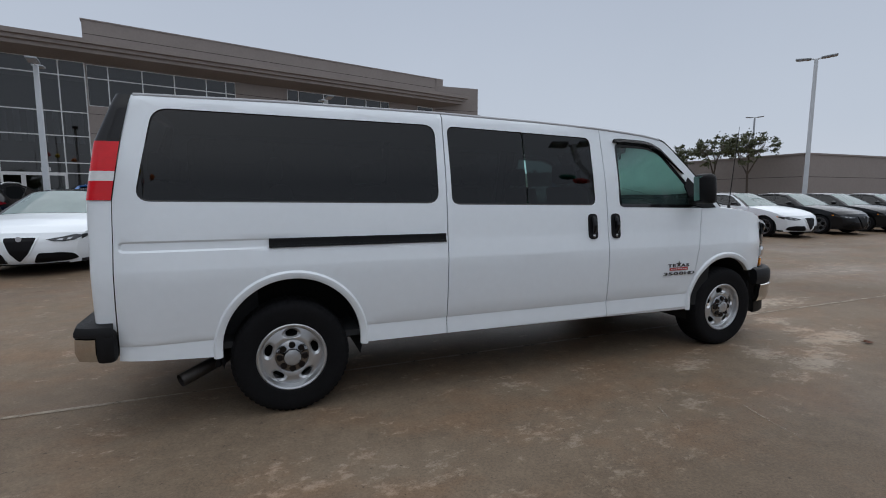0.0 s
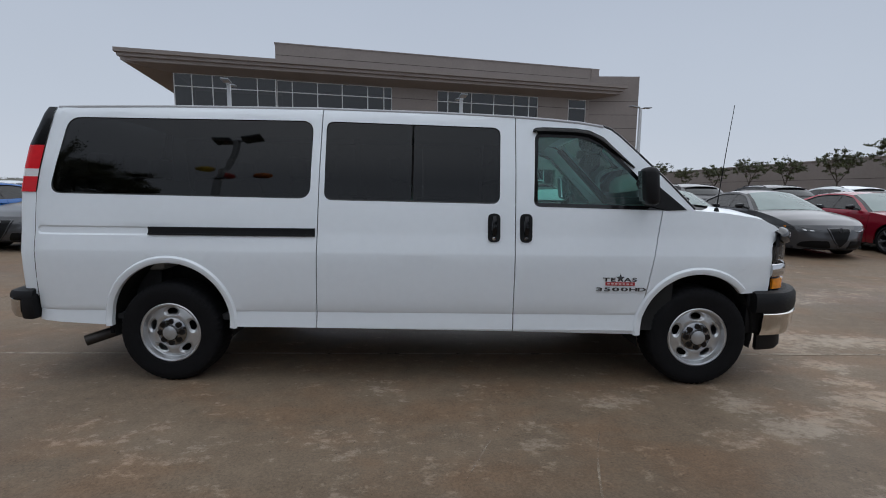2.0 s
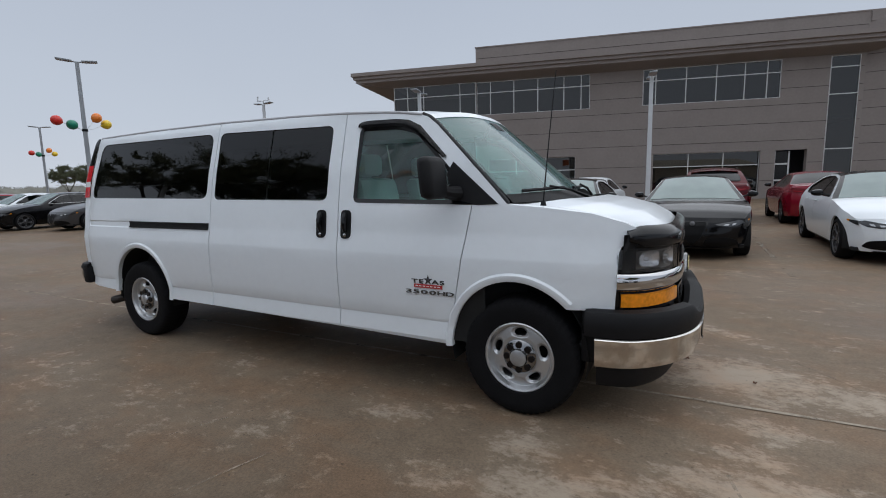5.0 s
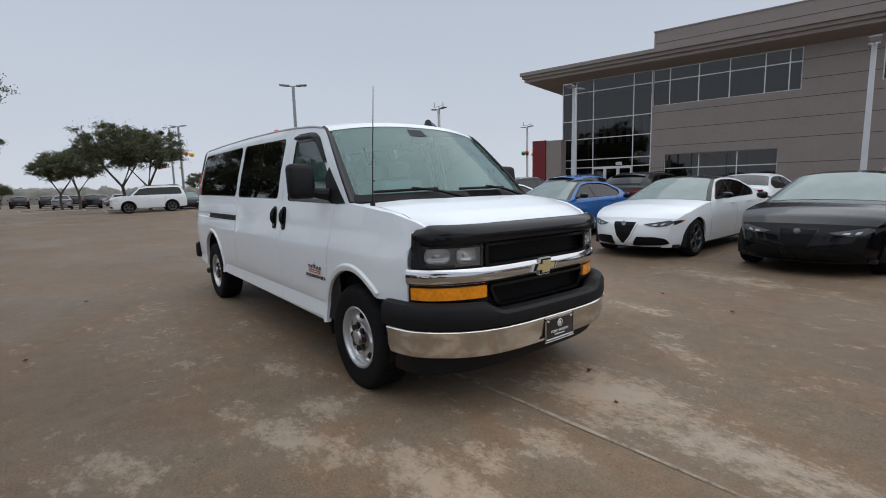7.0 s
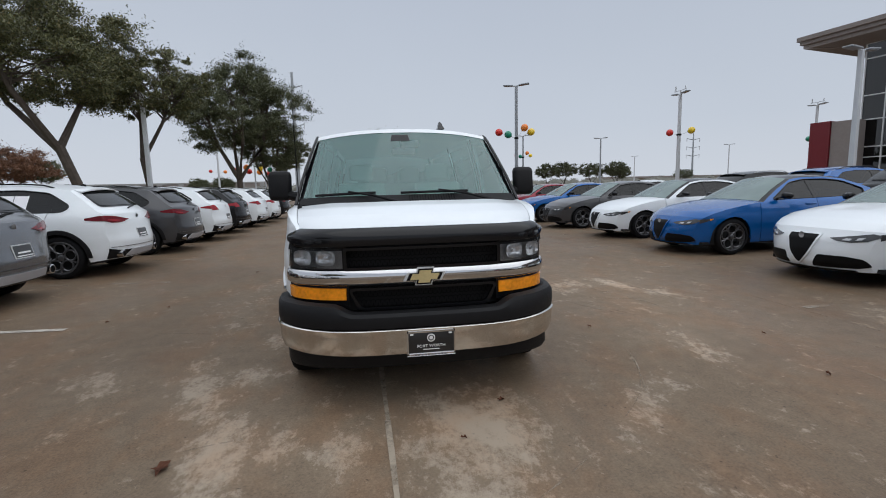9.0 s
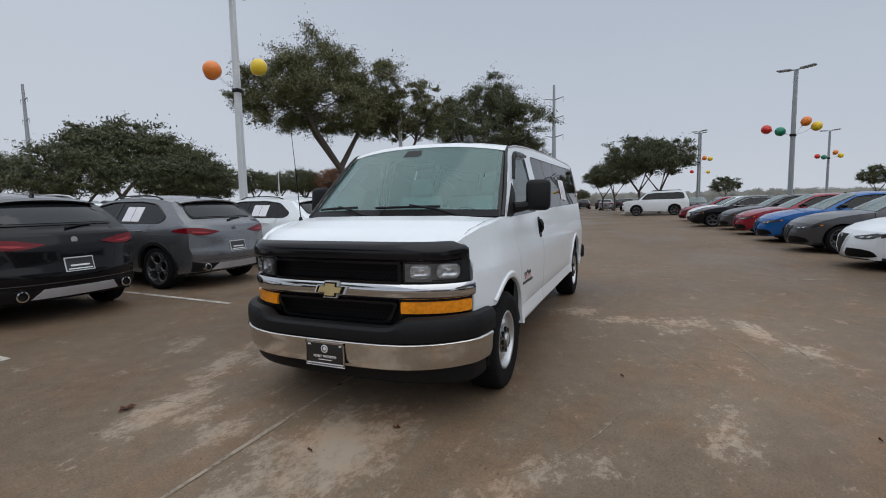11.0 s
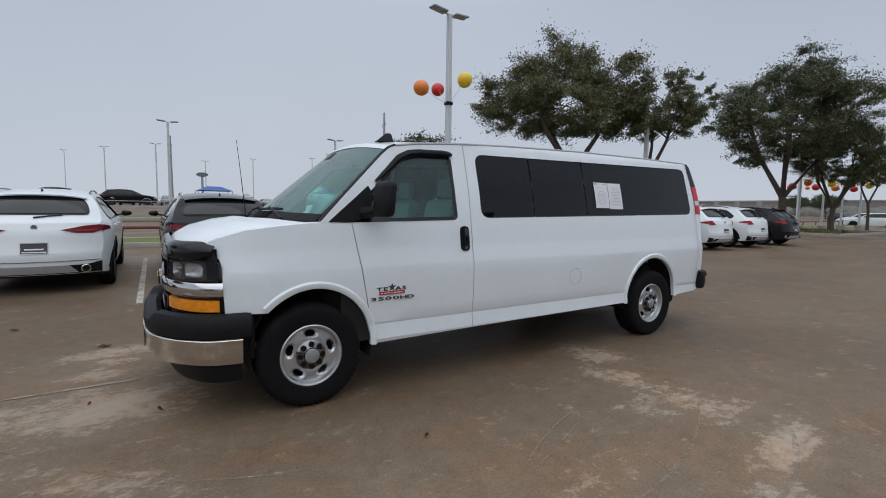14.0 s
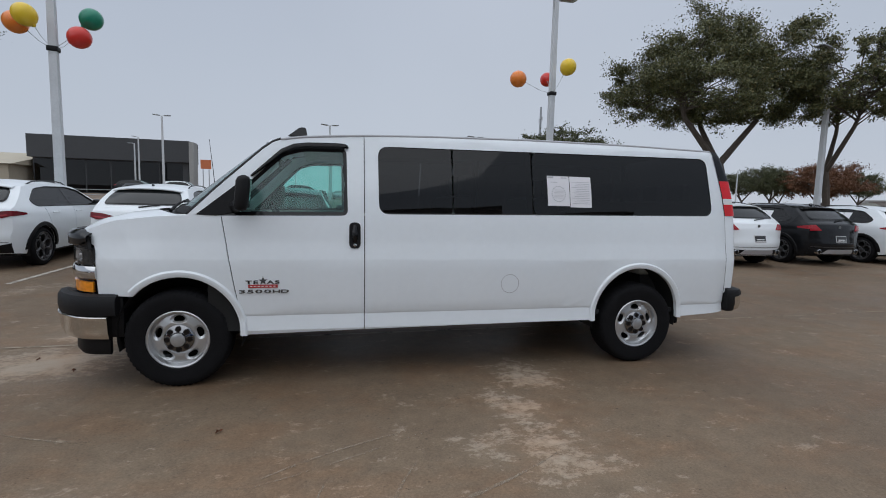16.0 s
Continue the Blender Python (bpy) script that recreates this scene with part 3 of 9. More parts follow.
def panel_bm(sheet, s, depth=0.03):
    return skin(sheet, van_side(s), depth, flip=(s > 0))


def split_x(bm, lo, hi):
    c = bm.copy()
    bmesh.ops.delete(c, geom=[f for f in c.faces if not lo(f.calc_center_median()) or not hi(f.calc_center_median())], context="FACES")
    bmesh.ops.delete(c, geom=[v for v in c.verts if not v.link_faces], context="VERTS")
    return c


def van_outline():
    pts = [(-0.965, 0.465)]
    pts += [(-0.46, 0.44)] + arc(0.02, 0.47, 0.435, 0.44, 180, 0, 22)[0:] + [(0.462, 0.432)]
    pts += [(1.09, 0.43), (2.54, 0.415), (3.44, 0.400)]
    pts += arc(3.915, 0.42, 0.425, 0.44, 178, 42, 20)
    pts += [(4.335, 0.715), (4.485, 0.715), (4.495, 0.90), (4.50, 1.05), (4.512, 1.082), (4.55, 1.105), (4.60, 1.135), (4.615, 1.165), (4.53, 1.215), (4.35, 1.272), (4.07, 1.309), (3.86, 1.325)]
    pts += [(3.66, 1.53), (3.47, 1.715), (3.33, 1.85), (3.26, 1.905)]
    pts += [(x, z) for x, z in zip(ROOF_X[::-1][1:], ROOF_Z[::-1][1:])]
    pts += [(-0.885, 1.87), (-0.905, 1.74), (-0.955, 1.40), (-0.960, 0.60)]
    return pts


VAN_WIN = {
    "rear": [(-0.740, 1.955), (1.055, 1.948), (1.045, 1.378), (-0.842, 1.398)],
    "slide": [(1.150, 1.946), (2.435, 1.915), (2.428, 1.356), (1.148, 1.370)],
    "front": [(2.690, 1.880), (3.03, 1.872), (3.19, 1.825), (3.63, 1.385), (3.70, 1.322), (2.678, 1.340)],
}


def build_wheel(parent, x, y, z, side, r=0.378, w=0.245, rim_r=0.217, kind="steel", mats=None, name="wheel", tread=True, steer=0.0):
    """A wheel whose outer face looks to +y (side 1) or -y (side -1)."""
    wh = new(name)
    wh.empty_display_size = 0.1
    wh.parent = parent
    wh.matrix_basis = pose(x, y, z, 0, 0, (0 if side > 0 else 180) + steer)
    h = w / 2
    segs = 168 if tread else 48
    bm = bmesh.new()
    lathe_y(bm, [(rim_r * 0.98, -h * 0.8), (rim_r * 1.04, -h * 0.95), (r * 0.80, -h * 1.06), (r * 0.93, -h * 1.0), (r * 0.985, -h * 0.8), (r, -h * 0.5), (r, 0),
                 (r, h * 0.5), (r * 0.985, h * 0.8), (r * 0.93, h * 1.0), (r * 0.86, h * 1.06), (r * 0.80, h * 1.06), (rim_r * 1.06, h * 0.97), (rim_r * 0.98, h * 0.82)], segs)
    if tread:
        # moulded blocks round the tread and shoulders
        for v in bm.verts:
            q = math.hypot(v.co.x, v.co.z)
            if q > r * 0.95:
                k = int(round(math.atan2(v.co.z, v.co.x) / (2 * math.pi) * segs)) % segs
                if (k + (1 if v.co.y > 0 else 0)) % 3 == 0:
                    v.co.x *= 1 - 0.008 / r
                    v.co.z *= 1 - 0.008 / r
    part("tyre", bm, M["rubber"], wh)
    bm = bmesh.new()
    lathe_y(bm, [(rim_r * 1.05, h * 0.90), (rim_r * 1.0, h * 0.96), (rim_r * 0.95, h * 0.92), (rim_r * 0.90, h * 0.70), (rim_r * 0.86, h * 0.3), (rim_r * 0.86, -h * 0.8)], 48)
    if kind == "steel":
        n, holes = 200, 5
        rows = [0.90, 0.88] + [0.86 - 0.0125 * i for i in range(24)] + [0.55, 0.50, 0.44]
        dish = lambda q: interp(q, [0.44, 0.55, 0.62, 0.80, 0.88, 0.90], [0.66, 0.72, 0.73, 0.66, 0.62, 0.66])
        V = [[bm.verts.new((rim_r * q * math.cos(2 * math.pi * k / n), h * dish(q), rim_r * q * math.sin(2 * math.pi * k / n))) for k in range(n)] for q in rows]
        def slot(q, k):
            ph = ((k / n * holes + 0.25) % 1 - 0.5) * 2 * math.pi / holes * q
            return math.hypot(ph / 0.185, (q - 0.712 - 0.25 * ph * ph) / 0.108)
        for i in range(len(rows) - 1):
            for k in range(n):
                if slot((rows[i] + rows[i + 1]) / 2, k + 0.5) < 1:
                    continue
                bm.faces.new((V[i][k], V[i + 1][k], V[i + 1][(k + 1) % n], V[i][(k + 1) % n]))
        for i, q in enumerate(rows):
            for k in range(n):
                d = slot(q, k)
                if d < 1.45 and V[i][k].link_faces:
                    V[i][k].co.y -= h * 0.13 * (1.45 - d) / 0.45 if d > 1 else h * 0.13
                elif not V[i][k].link_faces:
                    bm.verts.remove(V[i][k])
    else:
        # five linked rings round the hub, as on a telephone dial
        for k in range(5):
            a = 2 * math.pi * k / 5 + math.pi / 2
            c = Vector((rim_r * 0.575 * math.cos(a), 0, rim_r * 0.575 * math.sin(a)))
            ring = []
            for i in range(17):
                t = 2 * math.pi * i / 16
                q = c + Vector((math.cos(t), 0, math.sin(t))) * rim_r * 0.325
                d = math.hypot(q.x, q.z) / rim_r
                ring.append((q.x, h * interp(d, [0.2, 0.55, 0.92], [0.68, 0.80, 0.84]), q.z))
            tube(bm, ring, rim_r * 0.052, 5, cap=False)
            a += math.pi / 5
            p0 = Vector((rim_r * 0.52 * math.cos(a), h * 0.79, rim_r * 0.52 * math.sin(a)))
            p1 = Vector((rim_r * 0.93 * math.cos(a), h * 0.84, rim_r * 0.93 * math.sin(a)))
            tube(bm, [p0, p1], rim_r * 0.06, 5)
    rim = part("rim", bm, mats[0] if mats else M["rim_steel"], wh)
    bm = bmesh.new()
    lathe_y(bm, [(rim_r * 0.86, -h * 0.2), (0.03, -h * 0.2)], 32)
    part("brake_backing", bm, M["liner"], wh)
    bm = bmesh.new()
    if kind == "steel":
        lathe_y(bm, [(rim_r * 0.49, h * 0.64), (rim_r * 0.495, h * 0.74), (rim_r * 0.46, h * 0.79), (rim_r * 0.37, h * 0.85), (rim_r * 0.27, h * 0.93), (rim_r * 0.245, h * 1.05)], 40)
        cap = part("centre_cap", bm, M["cap_chrome"], wh, "chrome centre cap")
        bm = bmesh.new()
        lathe_y(bm, [(rim_r * 0.245, h * 1.02), (rim_r * 0.22, h * 1.05), (0.001, h * 1.06)], 32)
        part("cap_disc", bm, M["clear"], wh)
        first = None
        for k in range(8):
            a = 2 * math.pi * k / 8
            if first is None:
                bm = bmesh.new()
                tube(bm, [(0, h * 0.74, 0), (0, h * 0.925, 0)], [0.0235, 0.0210], 10)
                nut = first = part("lug_nut", bm, M["gloss_black"], wh)
            else:
                nut = new("lug_nut", first.data)
                nut.parent = wh
            nut.location = (rim_r * 0.365 * math.cos(a), 0, rim_r * 0.365 * math.sin(a))
    else:
        lathe_y(bm, [(rim_r * 0.19, h * 0.5), (rim_r * 0.19, h * 0.80), (rim_r * 0.15, h * 0.86), (0.001, h * 0.87)], 20)
        part("centre_cap", bm, mats[0] if mats else M["rim_steel"], wh)
    return wh


def build_van():
    van = thing("passenger_van", None, "white long passenger van with tinted windows parked on concrete", "van")
    # --- side panels ---
    xs = list(np.arange(-0.8, 4.6, 0.22))
    xs = [-0.94, -0.932, -0.925, -0.915, -0.905] + xs
    zs = [0.43, 0.50, 0.545, 0.56, 0.65, 0.78, 0.9, 0.98, 1.0, 1.03, 1.08, 1.100, 1.106, 1.112, 1.122, 1.144, 1.155, 1.161, 1.167, 1.2, 1.3, 1.4, 1.5, 1.6, 1.7, 1.8, 1.9, 1.95, 2.0]
    left_win = [(-0.765, 1.955), (2.435, 1.915), (2.428, 1.356), (-0.78, 1.400)]
    for s in (-1, 1):
        side = "right" if s < 0 else "left"
        if s < 0:
            holes = [rounded(VAN_WIN["rear"], 0.09), rounded(VAN_WIN["slide"], 0.06), rounded(VAN_WIN["front"], 0.05)]
        else:
            holes = [rounded(left_win, 0.09), rounded(VAN_WIN["front"], 0.05)]
        sheet = fill2d(van_outline(), holes)
        slice2d(sheet, xs, zs)
        if s < 0:
            cut_seam(sheet, (1.088, 0.43), (1.105, 1.3), 0.007)
        cut_seam(sheet, (2.542, 0.40), (2.545, 1.3), 0.007)
        cut_seam(sheet, (3.462, 0.40), (3.625, 1.33), 0.007, 1.326)
        line3 = lambda c: 3.462 + (c.y - 0.40) * 0.175
        rng = [("quarter_panel", -9, 1.1 if s < 0 else 2.543), ("front_door", 2.543, None), ("fender", None, 9)]
        if s < 0:
            rng.insert(1, ("sliding_door", 1.1, 2.543))
        for nm, a, b in rng:
            isdoor = nm == "front_door"
            def lo(c, a=a):
                return c.x > (a if a is not None else (line3(c) if c.y < 1.326 else 99))
            def hi(c, b=b):
                return c.x < (b if b is not None else (line3(c) if c.y < 1.326 else 99))
            c = split_x(sheet, lo, hi)
            p = part(nm, panel_bm(c, s), M["van_white"], van, angle=24)
            c.free()
            if nm in ("front_door", "sliding_door"):
                hx = 2.622 if nm == "front_door" else 2.388
                van_handle(p, hx, 1.187, s)
        sheet.free()
        # near-black shell behind the seams, its colour standing for shade in the gaps
        for x0, x1, z0, z1 in ((-1.0, -0.93, 0.50, 1.74), (1.02, 1.18, 0.45, 1.36), (2.46, 2.63, 0.43, 1.34), (3.38, 3.72, 0.43, 1.31), (1.07, 1.13, 1.36, 2.0), (2.46, 2.64, 1.36, 1.96)):
            def f(u, v):
                x, z = x0 + (x1 - x0) * u, z0 + (z1 - z0) * v
                return (x, s * (van_w(x, z) - 0.018), z)
            part("door_jamb", grid(f, 2, 8), M["liner"], van)
        # glass
        def pane(poly, mat, nm, inset=0.004, lab=""):
            sh = fill2d(poly)
            slice2d(sh, np.arange(-0.8, 4, 0.3), np.arange(1.3, 2.0, 0.1))
            b = skin(sh, lambda x, z, d: Vector((x, s * (van_w(x, z) - inset - d), z)), 0.0, flip=(s > 0))
            sh.free()
            o = part(nm, b, mat, van, lab)
            return o
        if s < 0:
            pane(rounded(VAN_WIN["rear"], 0.09), M["glass_dark"], "rear_side_window", lab="dark tinted glass")
            pane(rounded([(1.150, 1.946), (1.783, 1.932), (1.780, 1.363), (1.148, 1.370)], 0.03), M["glass_dark"], "sliding_door_window", lab="dark tinted glass")
            pane(rounded([(1.797, 1.932), (2.435, 1.915), (2.428, 1.356), (1.794, 1.363)], 0.03), M["glass_dark"], "sliding_door_window", lab="dark tinted glass")
        else:
            cuts = [-0.765, 1.068, 1.082, 1.795, 1.809, 2.435]
            for a, b in ((0, 1), (2, 3), (4, 5)):
                x0, x1 = cuts[a], cuts[b]
                zt = lambda x: interp(x, [-0.765, 2.435], [1.955, 1.915])
                zb = lambda x: interp(x, [-0.78, 2.428], [1.400, 1.356])
                pane(rounded([(x0, zt(x0)), (x1, zt(x1)), (x1 - (0.007 if b == 5 else 0), zb(x1)), (x0 - (0.015 if a == 0 else 0), zb(x0))], 0.035 if a else 0.08), M["glass_dark"], "rear_side_window", lab="dark tinted glass")
        pane(rounded(VAN_WIN["front"], 0.05), M["glass_van"], "door_window", inset=0.012, lab="green-tinted clear glass").visible_shadow = False
        # rubber seals round the panes
        def seal(poly, w=0.016, nm="window_seal", out=0.001, cl=True):
            inner = []
            cx, cz = sum(p[0] for p in poly) / len(poly), sum(p[1] for p in poly) / len(poly)
            for i, p in enumerate(poly):
                a, b = Vector(poly[i - 1]), Vector(poly[(i + 1) % len(poly)])
                d = (b - a).normalized()
                n = Vector((d.y, -d.x))
                if n.dot(Vector((cx, cz)) - Vector(p)) < 0:
                    n = -n
                inner.append((p[0] + n.x * w, p[1] + n.y * w))
            bm = bmesh.new()
            o = [bm.verts.new((p[0], s * (van_w(*p) + out), p[1])) for p in poly]
            q = [bm.verts.new((p[0], s * (van_w(*p) - 0.006), p[1])) for p in inner]
            for i in range(len(poly)):
                vs = (o[i - 1], o[i], q[i], q[i - 1])
                bm.faces.new(vs if s < 0 else vs[::-1])
            return part(nm, bm, M["gloss_black"], van)
        for hpoly in holes[:-1]:
            seal(hpoly, 0.010)
        seal(holes[-1], 0.028, out=0.002)
        # black triangle with the mirror foot
        sh = fill2d([(3.43, 1.52), (3.475, 1.60), (3.80, 1.328), (3.66, 1.322), (3.50, 1.36)])
        slice2d(sh, [3.5, 3.6, 3.7], [1.4, 1.5])
        part("sail_panel", skin(sh, lambda x, z, d: Vector((x, s * (van_w(x, z) + 0.005 - d), z)), 0.012, flip=(s > 0)), M["black_plastic"], van)
        sh.free()
        # rain visor over the door window
        line = [(2.672, 1.885), (2.680, 1.908), (2.70, 1.920), (2.76, 1.925), (3.0, 1.918), (3.10, 1.903), (3.20, 1.855), (3.42, 1.64)]
        bm = bmesh.new()
        pr = None
        for i, (x, z) in enumerate(line):
            a, b = Vector(line[max(i - 1, 0)]), Vector(line[min(i + 1, len(line) - 1)])
            d = (b - a).normalized()
            n = Vector((d.y, -d.x))
            ww = 0.052 if 1 < i < 7 else 0.02
            ring = []
            for q, o in ((0, 0.002), (0.2, 0.018), (0.6, 0.026), (1, 0.018)):
                px, pz = x + n.x * ww * q, z + n.y * ww * q
                ring.append(bm.verts.new((px, s * (van_w(px, pz) + o), pz)))
            if pr:
                for k in range(3):
                    vs = (pr[k], ring[k], ring[k + 1], pr[k + 1])
                    bm.faces.new(vs if s > 0 else vs[::-1])
            pr = ring
        thicken(bm, 0.004)
        part("rain_visor", bm, M["gloss_black"], van, "smoked black visor")
        van_mirror(van, s)
        # wheel-arch lips and liners
        for cx, cz, a, b, t0, t1 in ((0.02, 0.47, 0.432, 0.435, 185, -6), (3.915, 0.42, 0.425, 0.44, 183, 43)):
            bm = bmesh.new()
            pr = None
            for p in range(33):
                t = radians(t0 + (t1 - t0) * p / 32)
                ring = []
                for q, o, inn in ((0.0, -0.03, 0), (0.0, 0.006, 0), (0.35, 0.016, 0), (0.75, 0.015, 0), (1.0, 0.001, 0)):
                    px, pz = cx + (a + 0.052 * q) * math.cos(t), cz + (b + 0.052 * q) * math.sin(t)
                    ring.append(bm.verts.new((px, s * (van_w(px, max(pz, 0.45)) + o), pz)))
                if pr:
                    for k in range(4):
                        vs = (pr[k], ring[k], ring[k + 1], pr[k + 1])
                        bm.faces.new(vs if s > 0 else vs[::-1])
                pr = ring
            part("wheel_arch_lip", bm, M["van_white"], van)
            bm = bmesh.new()
            pr = None
            for p in range(25):
                t = radians(196 - 212 * p / 24)
                px, pz = cx + (a + 0.015) * math.cos(t), cz + (b + 0.015) * math.sin(t)
                ring = [bm.verts.new((px, s * yy, pz)) for yy in (0.96, 0.55)]
                if pr:
                    bm.faces.new((pr[0], ring[0], ring[1], pr[1]))
                pr = ring
            bm.faces.new([bm.verts.new((cx + (a + 0.02) * math.cos(radians(196 - 212 * p / 24)), s * 0.55, cz + (b + 0.02) * math.sin(radians(196 - 212 * p / 24)))) for p in range(25)])
            part("wheel_well_liner", bm, M["liner"], van)
        # wheels
        build_wheel(van, 0.0, s * 0.855, 0.376, s)
        build_wheel(van, 3.937, s * 0.855, 0.376, s)
        van_badge(van, s)
        if s < 0:
            # slide rail in its groove
            f = lambda x, z, o: Vector((x, s * (van_w(x, z) + o), z))
            bm = bmesh.new()
            for x0, x1, z0, z1, o in ((-0.118, 1.086, 1.105, 1.118, 0.010), (-0.118, 1.086, 1.150, 1.164, 0.010), (-0.118, 1.086, 1.116, 1.152, 0.003)):
                q = [bm.verts.new(f(x, z, oo)) for x in (x0, x1) for z in (z0, z1) for oo in (0.0, o)]
                for fc in ((0, 1, 3, 2), (4, 6, 7, 5), (0, 4, 5, 1), (2, 3, 7, 6), (0, 2, 6, 4), (1, 5, 7, 3)):
                    bm.faces.new([q[i] for i in fc])
            part("slide_rail", bm, M["black_plastic"], van, "black door rail")
        else:
            bm = bmesh.new()
            n = 28
            for r0, r1, o0, o1 in ((0.078, 0.086, 0.001, 0.003),):
                A = [bm.verts.new((1.293 + r0 * math.cos(2 * math.pi * k / n), s * (van_w(1.29, 0.78) + o0), 0.778 + r0 * math.sin(2 * math.pi * k / n))) for k in range(n)]
                B = [bm.verts.new((1.293 + (r0 + 0.005) * math.cos(2 * math.pi * k / n), s * (van_w(1.29, 0.78) + 0.0015), 0.778 + (r0 + 0.005) * math.sin(2 * math.pi * k / n))) for k in range(n)]
                for k in range(n):
                    bm.faces.new((A[k], A[(k + 1) % n], B[(k + 1) % n], B[k]))
            part("fuel_door", bm, M["print_grey"], van, "round fuel door seam")
            van_paper(van)
    van_top(van)
    van_front(van)
    van_rear(van)
    van_inside(van)
    return van


def van_handle(p, x, z, s):
    sh = fill2d(rounded([(x - 0.045, z - 0.108), (x + 0.045, z - 0.108), (x + 0.045, z + 0.10), (x - 0.045, z + 0.10)], 0.04))
    slice2d(sh, [], [z - 0.05, z, z + 0.05])
    h = part("handle", skin(sh, lambda a, b, d: Vector((a, s * (van_w(a, b) + 0.008 - d), b)), 0.012, flip=(s > 0)), M["black_plastic"], p, "black pull handle")
    sh.free()
    bm = bmesh.new()
    tube(bm, [(x - 0.0, s * (van_w(x, z + 0.075) + 0.014), z + 0.075), (x, s * (van_w(x, z) + 0.026), z + 0.03), (x, s * (van_w(x, z) + 0.028), z - 0.02), (x, s * (van_w(x, z - 0.05) + 0.012), z - 0.055)], [0.018, 0.022, 0.022, 0.016], 8)
    part("grip", bm, M["gloss_black"], h)
    bm = bmesh.new()
    lathe_y(bm, [(0.014, 0.0), (0.014, 0.006), (0.001, 0.007)], 14)
    if s < 0:
        mirror_y(bm)
    xform(bm, Matrix.Translation((x, s * (van_w(x, z - 0.08) + 0.008), z - 0.082)))
    part("lock", bm, M["chrome"], h)


def van_mirror(van, s):
    m = new("door_mirror")
    m.parent = van
    bm = bmesh.new()
    box(bm, 3.40, 3.50, 1.015, 1.215, 1.365, 1.625, bevel=0.04)
    for v in bm.verts:
        v.co.x += 0.05 * (1 if v.co.y > 1.115 else 0) * -0.4 + (v.co.z - 1.49) * -0.10
        v.co.y *= s
    if s < 0:
        bmesh.ops.reverse_faces(bm, faces=bm.faces[:])
    part("mirror_housing", bm, M["black_plastic"], m, "textured black housing", angle=50)
    bm = bmesh.new()
    tube(bm, [(3.52, s * 0.925, 1.395), (3.49, s * 0.985, 1.40), (3.46, s * 1.05, 1.415)], [0.05, 0.042, 0.038], 10)
    part("mirror_arm", bm, M["black_plastic"], m)
    bm = bmesh.new()
    q = [bm.verts.new((3.393 + dz * -0.10, s * y, 1.49 + dz)) for y, dz in ((1.04, -0.10), (1.19, -0.10), (1.19, 0.11), (1.04, 0.11))]
    bm.faces.new(q)
    part("mirror_glass", bm, M["chrome"], m, smooth=False)


def van_badge(van, s):
    """Door lettering: a state's name with a star over a red bar, and the model's number."""
    b = new("door_badge")
    b.parent = van
    y = s * (van_w(3.32, 0.79) + 0.003)
    base = Matrix.Translation((3.32, y, 0)) @ (pose(0, 0, 0, 90, 0, 0) if s < 0 else pose(0, 0, 0, 90, 0, 180))
    at = lambda dx, z: base @ Matrix.Translation((dx, z, 0))
    for ch, dx in (("T", -0.104), ("E", -0.054), ("A", 0.054), ("S", 0.105)):
        text_part("letter", ch, 0.038, at(dx, 0.814), M["badge_dark"], b, sx=2.0, bold=0.0010)
    bm = bmesh.new()
    c = bm.verts.new((0, 0.826, 0.004))
    ring = []
    for k in range(10):
        r = 0.036 if k % 2 == 0 else 0.014
        a = math.pi / 2 + k * math.pi / 5
        ring.append(bm.verts.new((r * math.cos(a), 0.826 + r * math.sin(a), 0.001)))
    for k in range(10):
        bm.faces.new((c, ring[k], ring[(k + 1) % 10]))
    part("star", xform(bm, base), M["badge_dark"], b, smooth=False)
    bm = boxes((-0.108, 0.108, 0.772, 0.797, 0, 0.003))
    part("bar", xform(bm, base), M["badge_red"], b, smooth=False)
    bm = bmesh.new()
    for k in range(7):
        box(bm, -0.095 + k * 0.028, -0.077 + k * 0.028, 0.781, 0.788, 0.002, 0.0045)
    part("bar_lettering", xform(bm, base), M["letters_white"], b, smooth=False)
    for ch, dx in (("3", -0.152), ("5", -0.092), ("0", -0.031), ("0", 0.033), ("H", 0.098), ("D", 0.160)):
        text_part("numeral" if ch.isdigit() else "letter", ch, 0.036, at(dx, 0.742), M["badge_grey"], b, extrude=0.003, sx=3.0 if ch.isdigit() else 2.5, bold=0.0007)


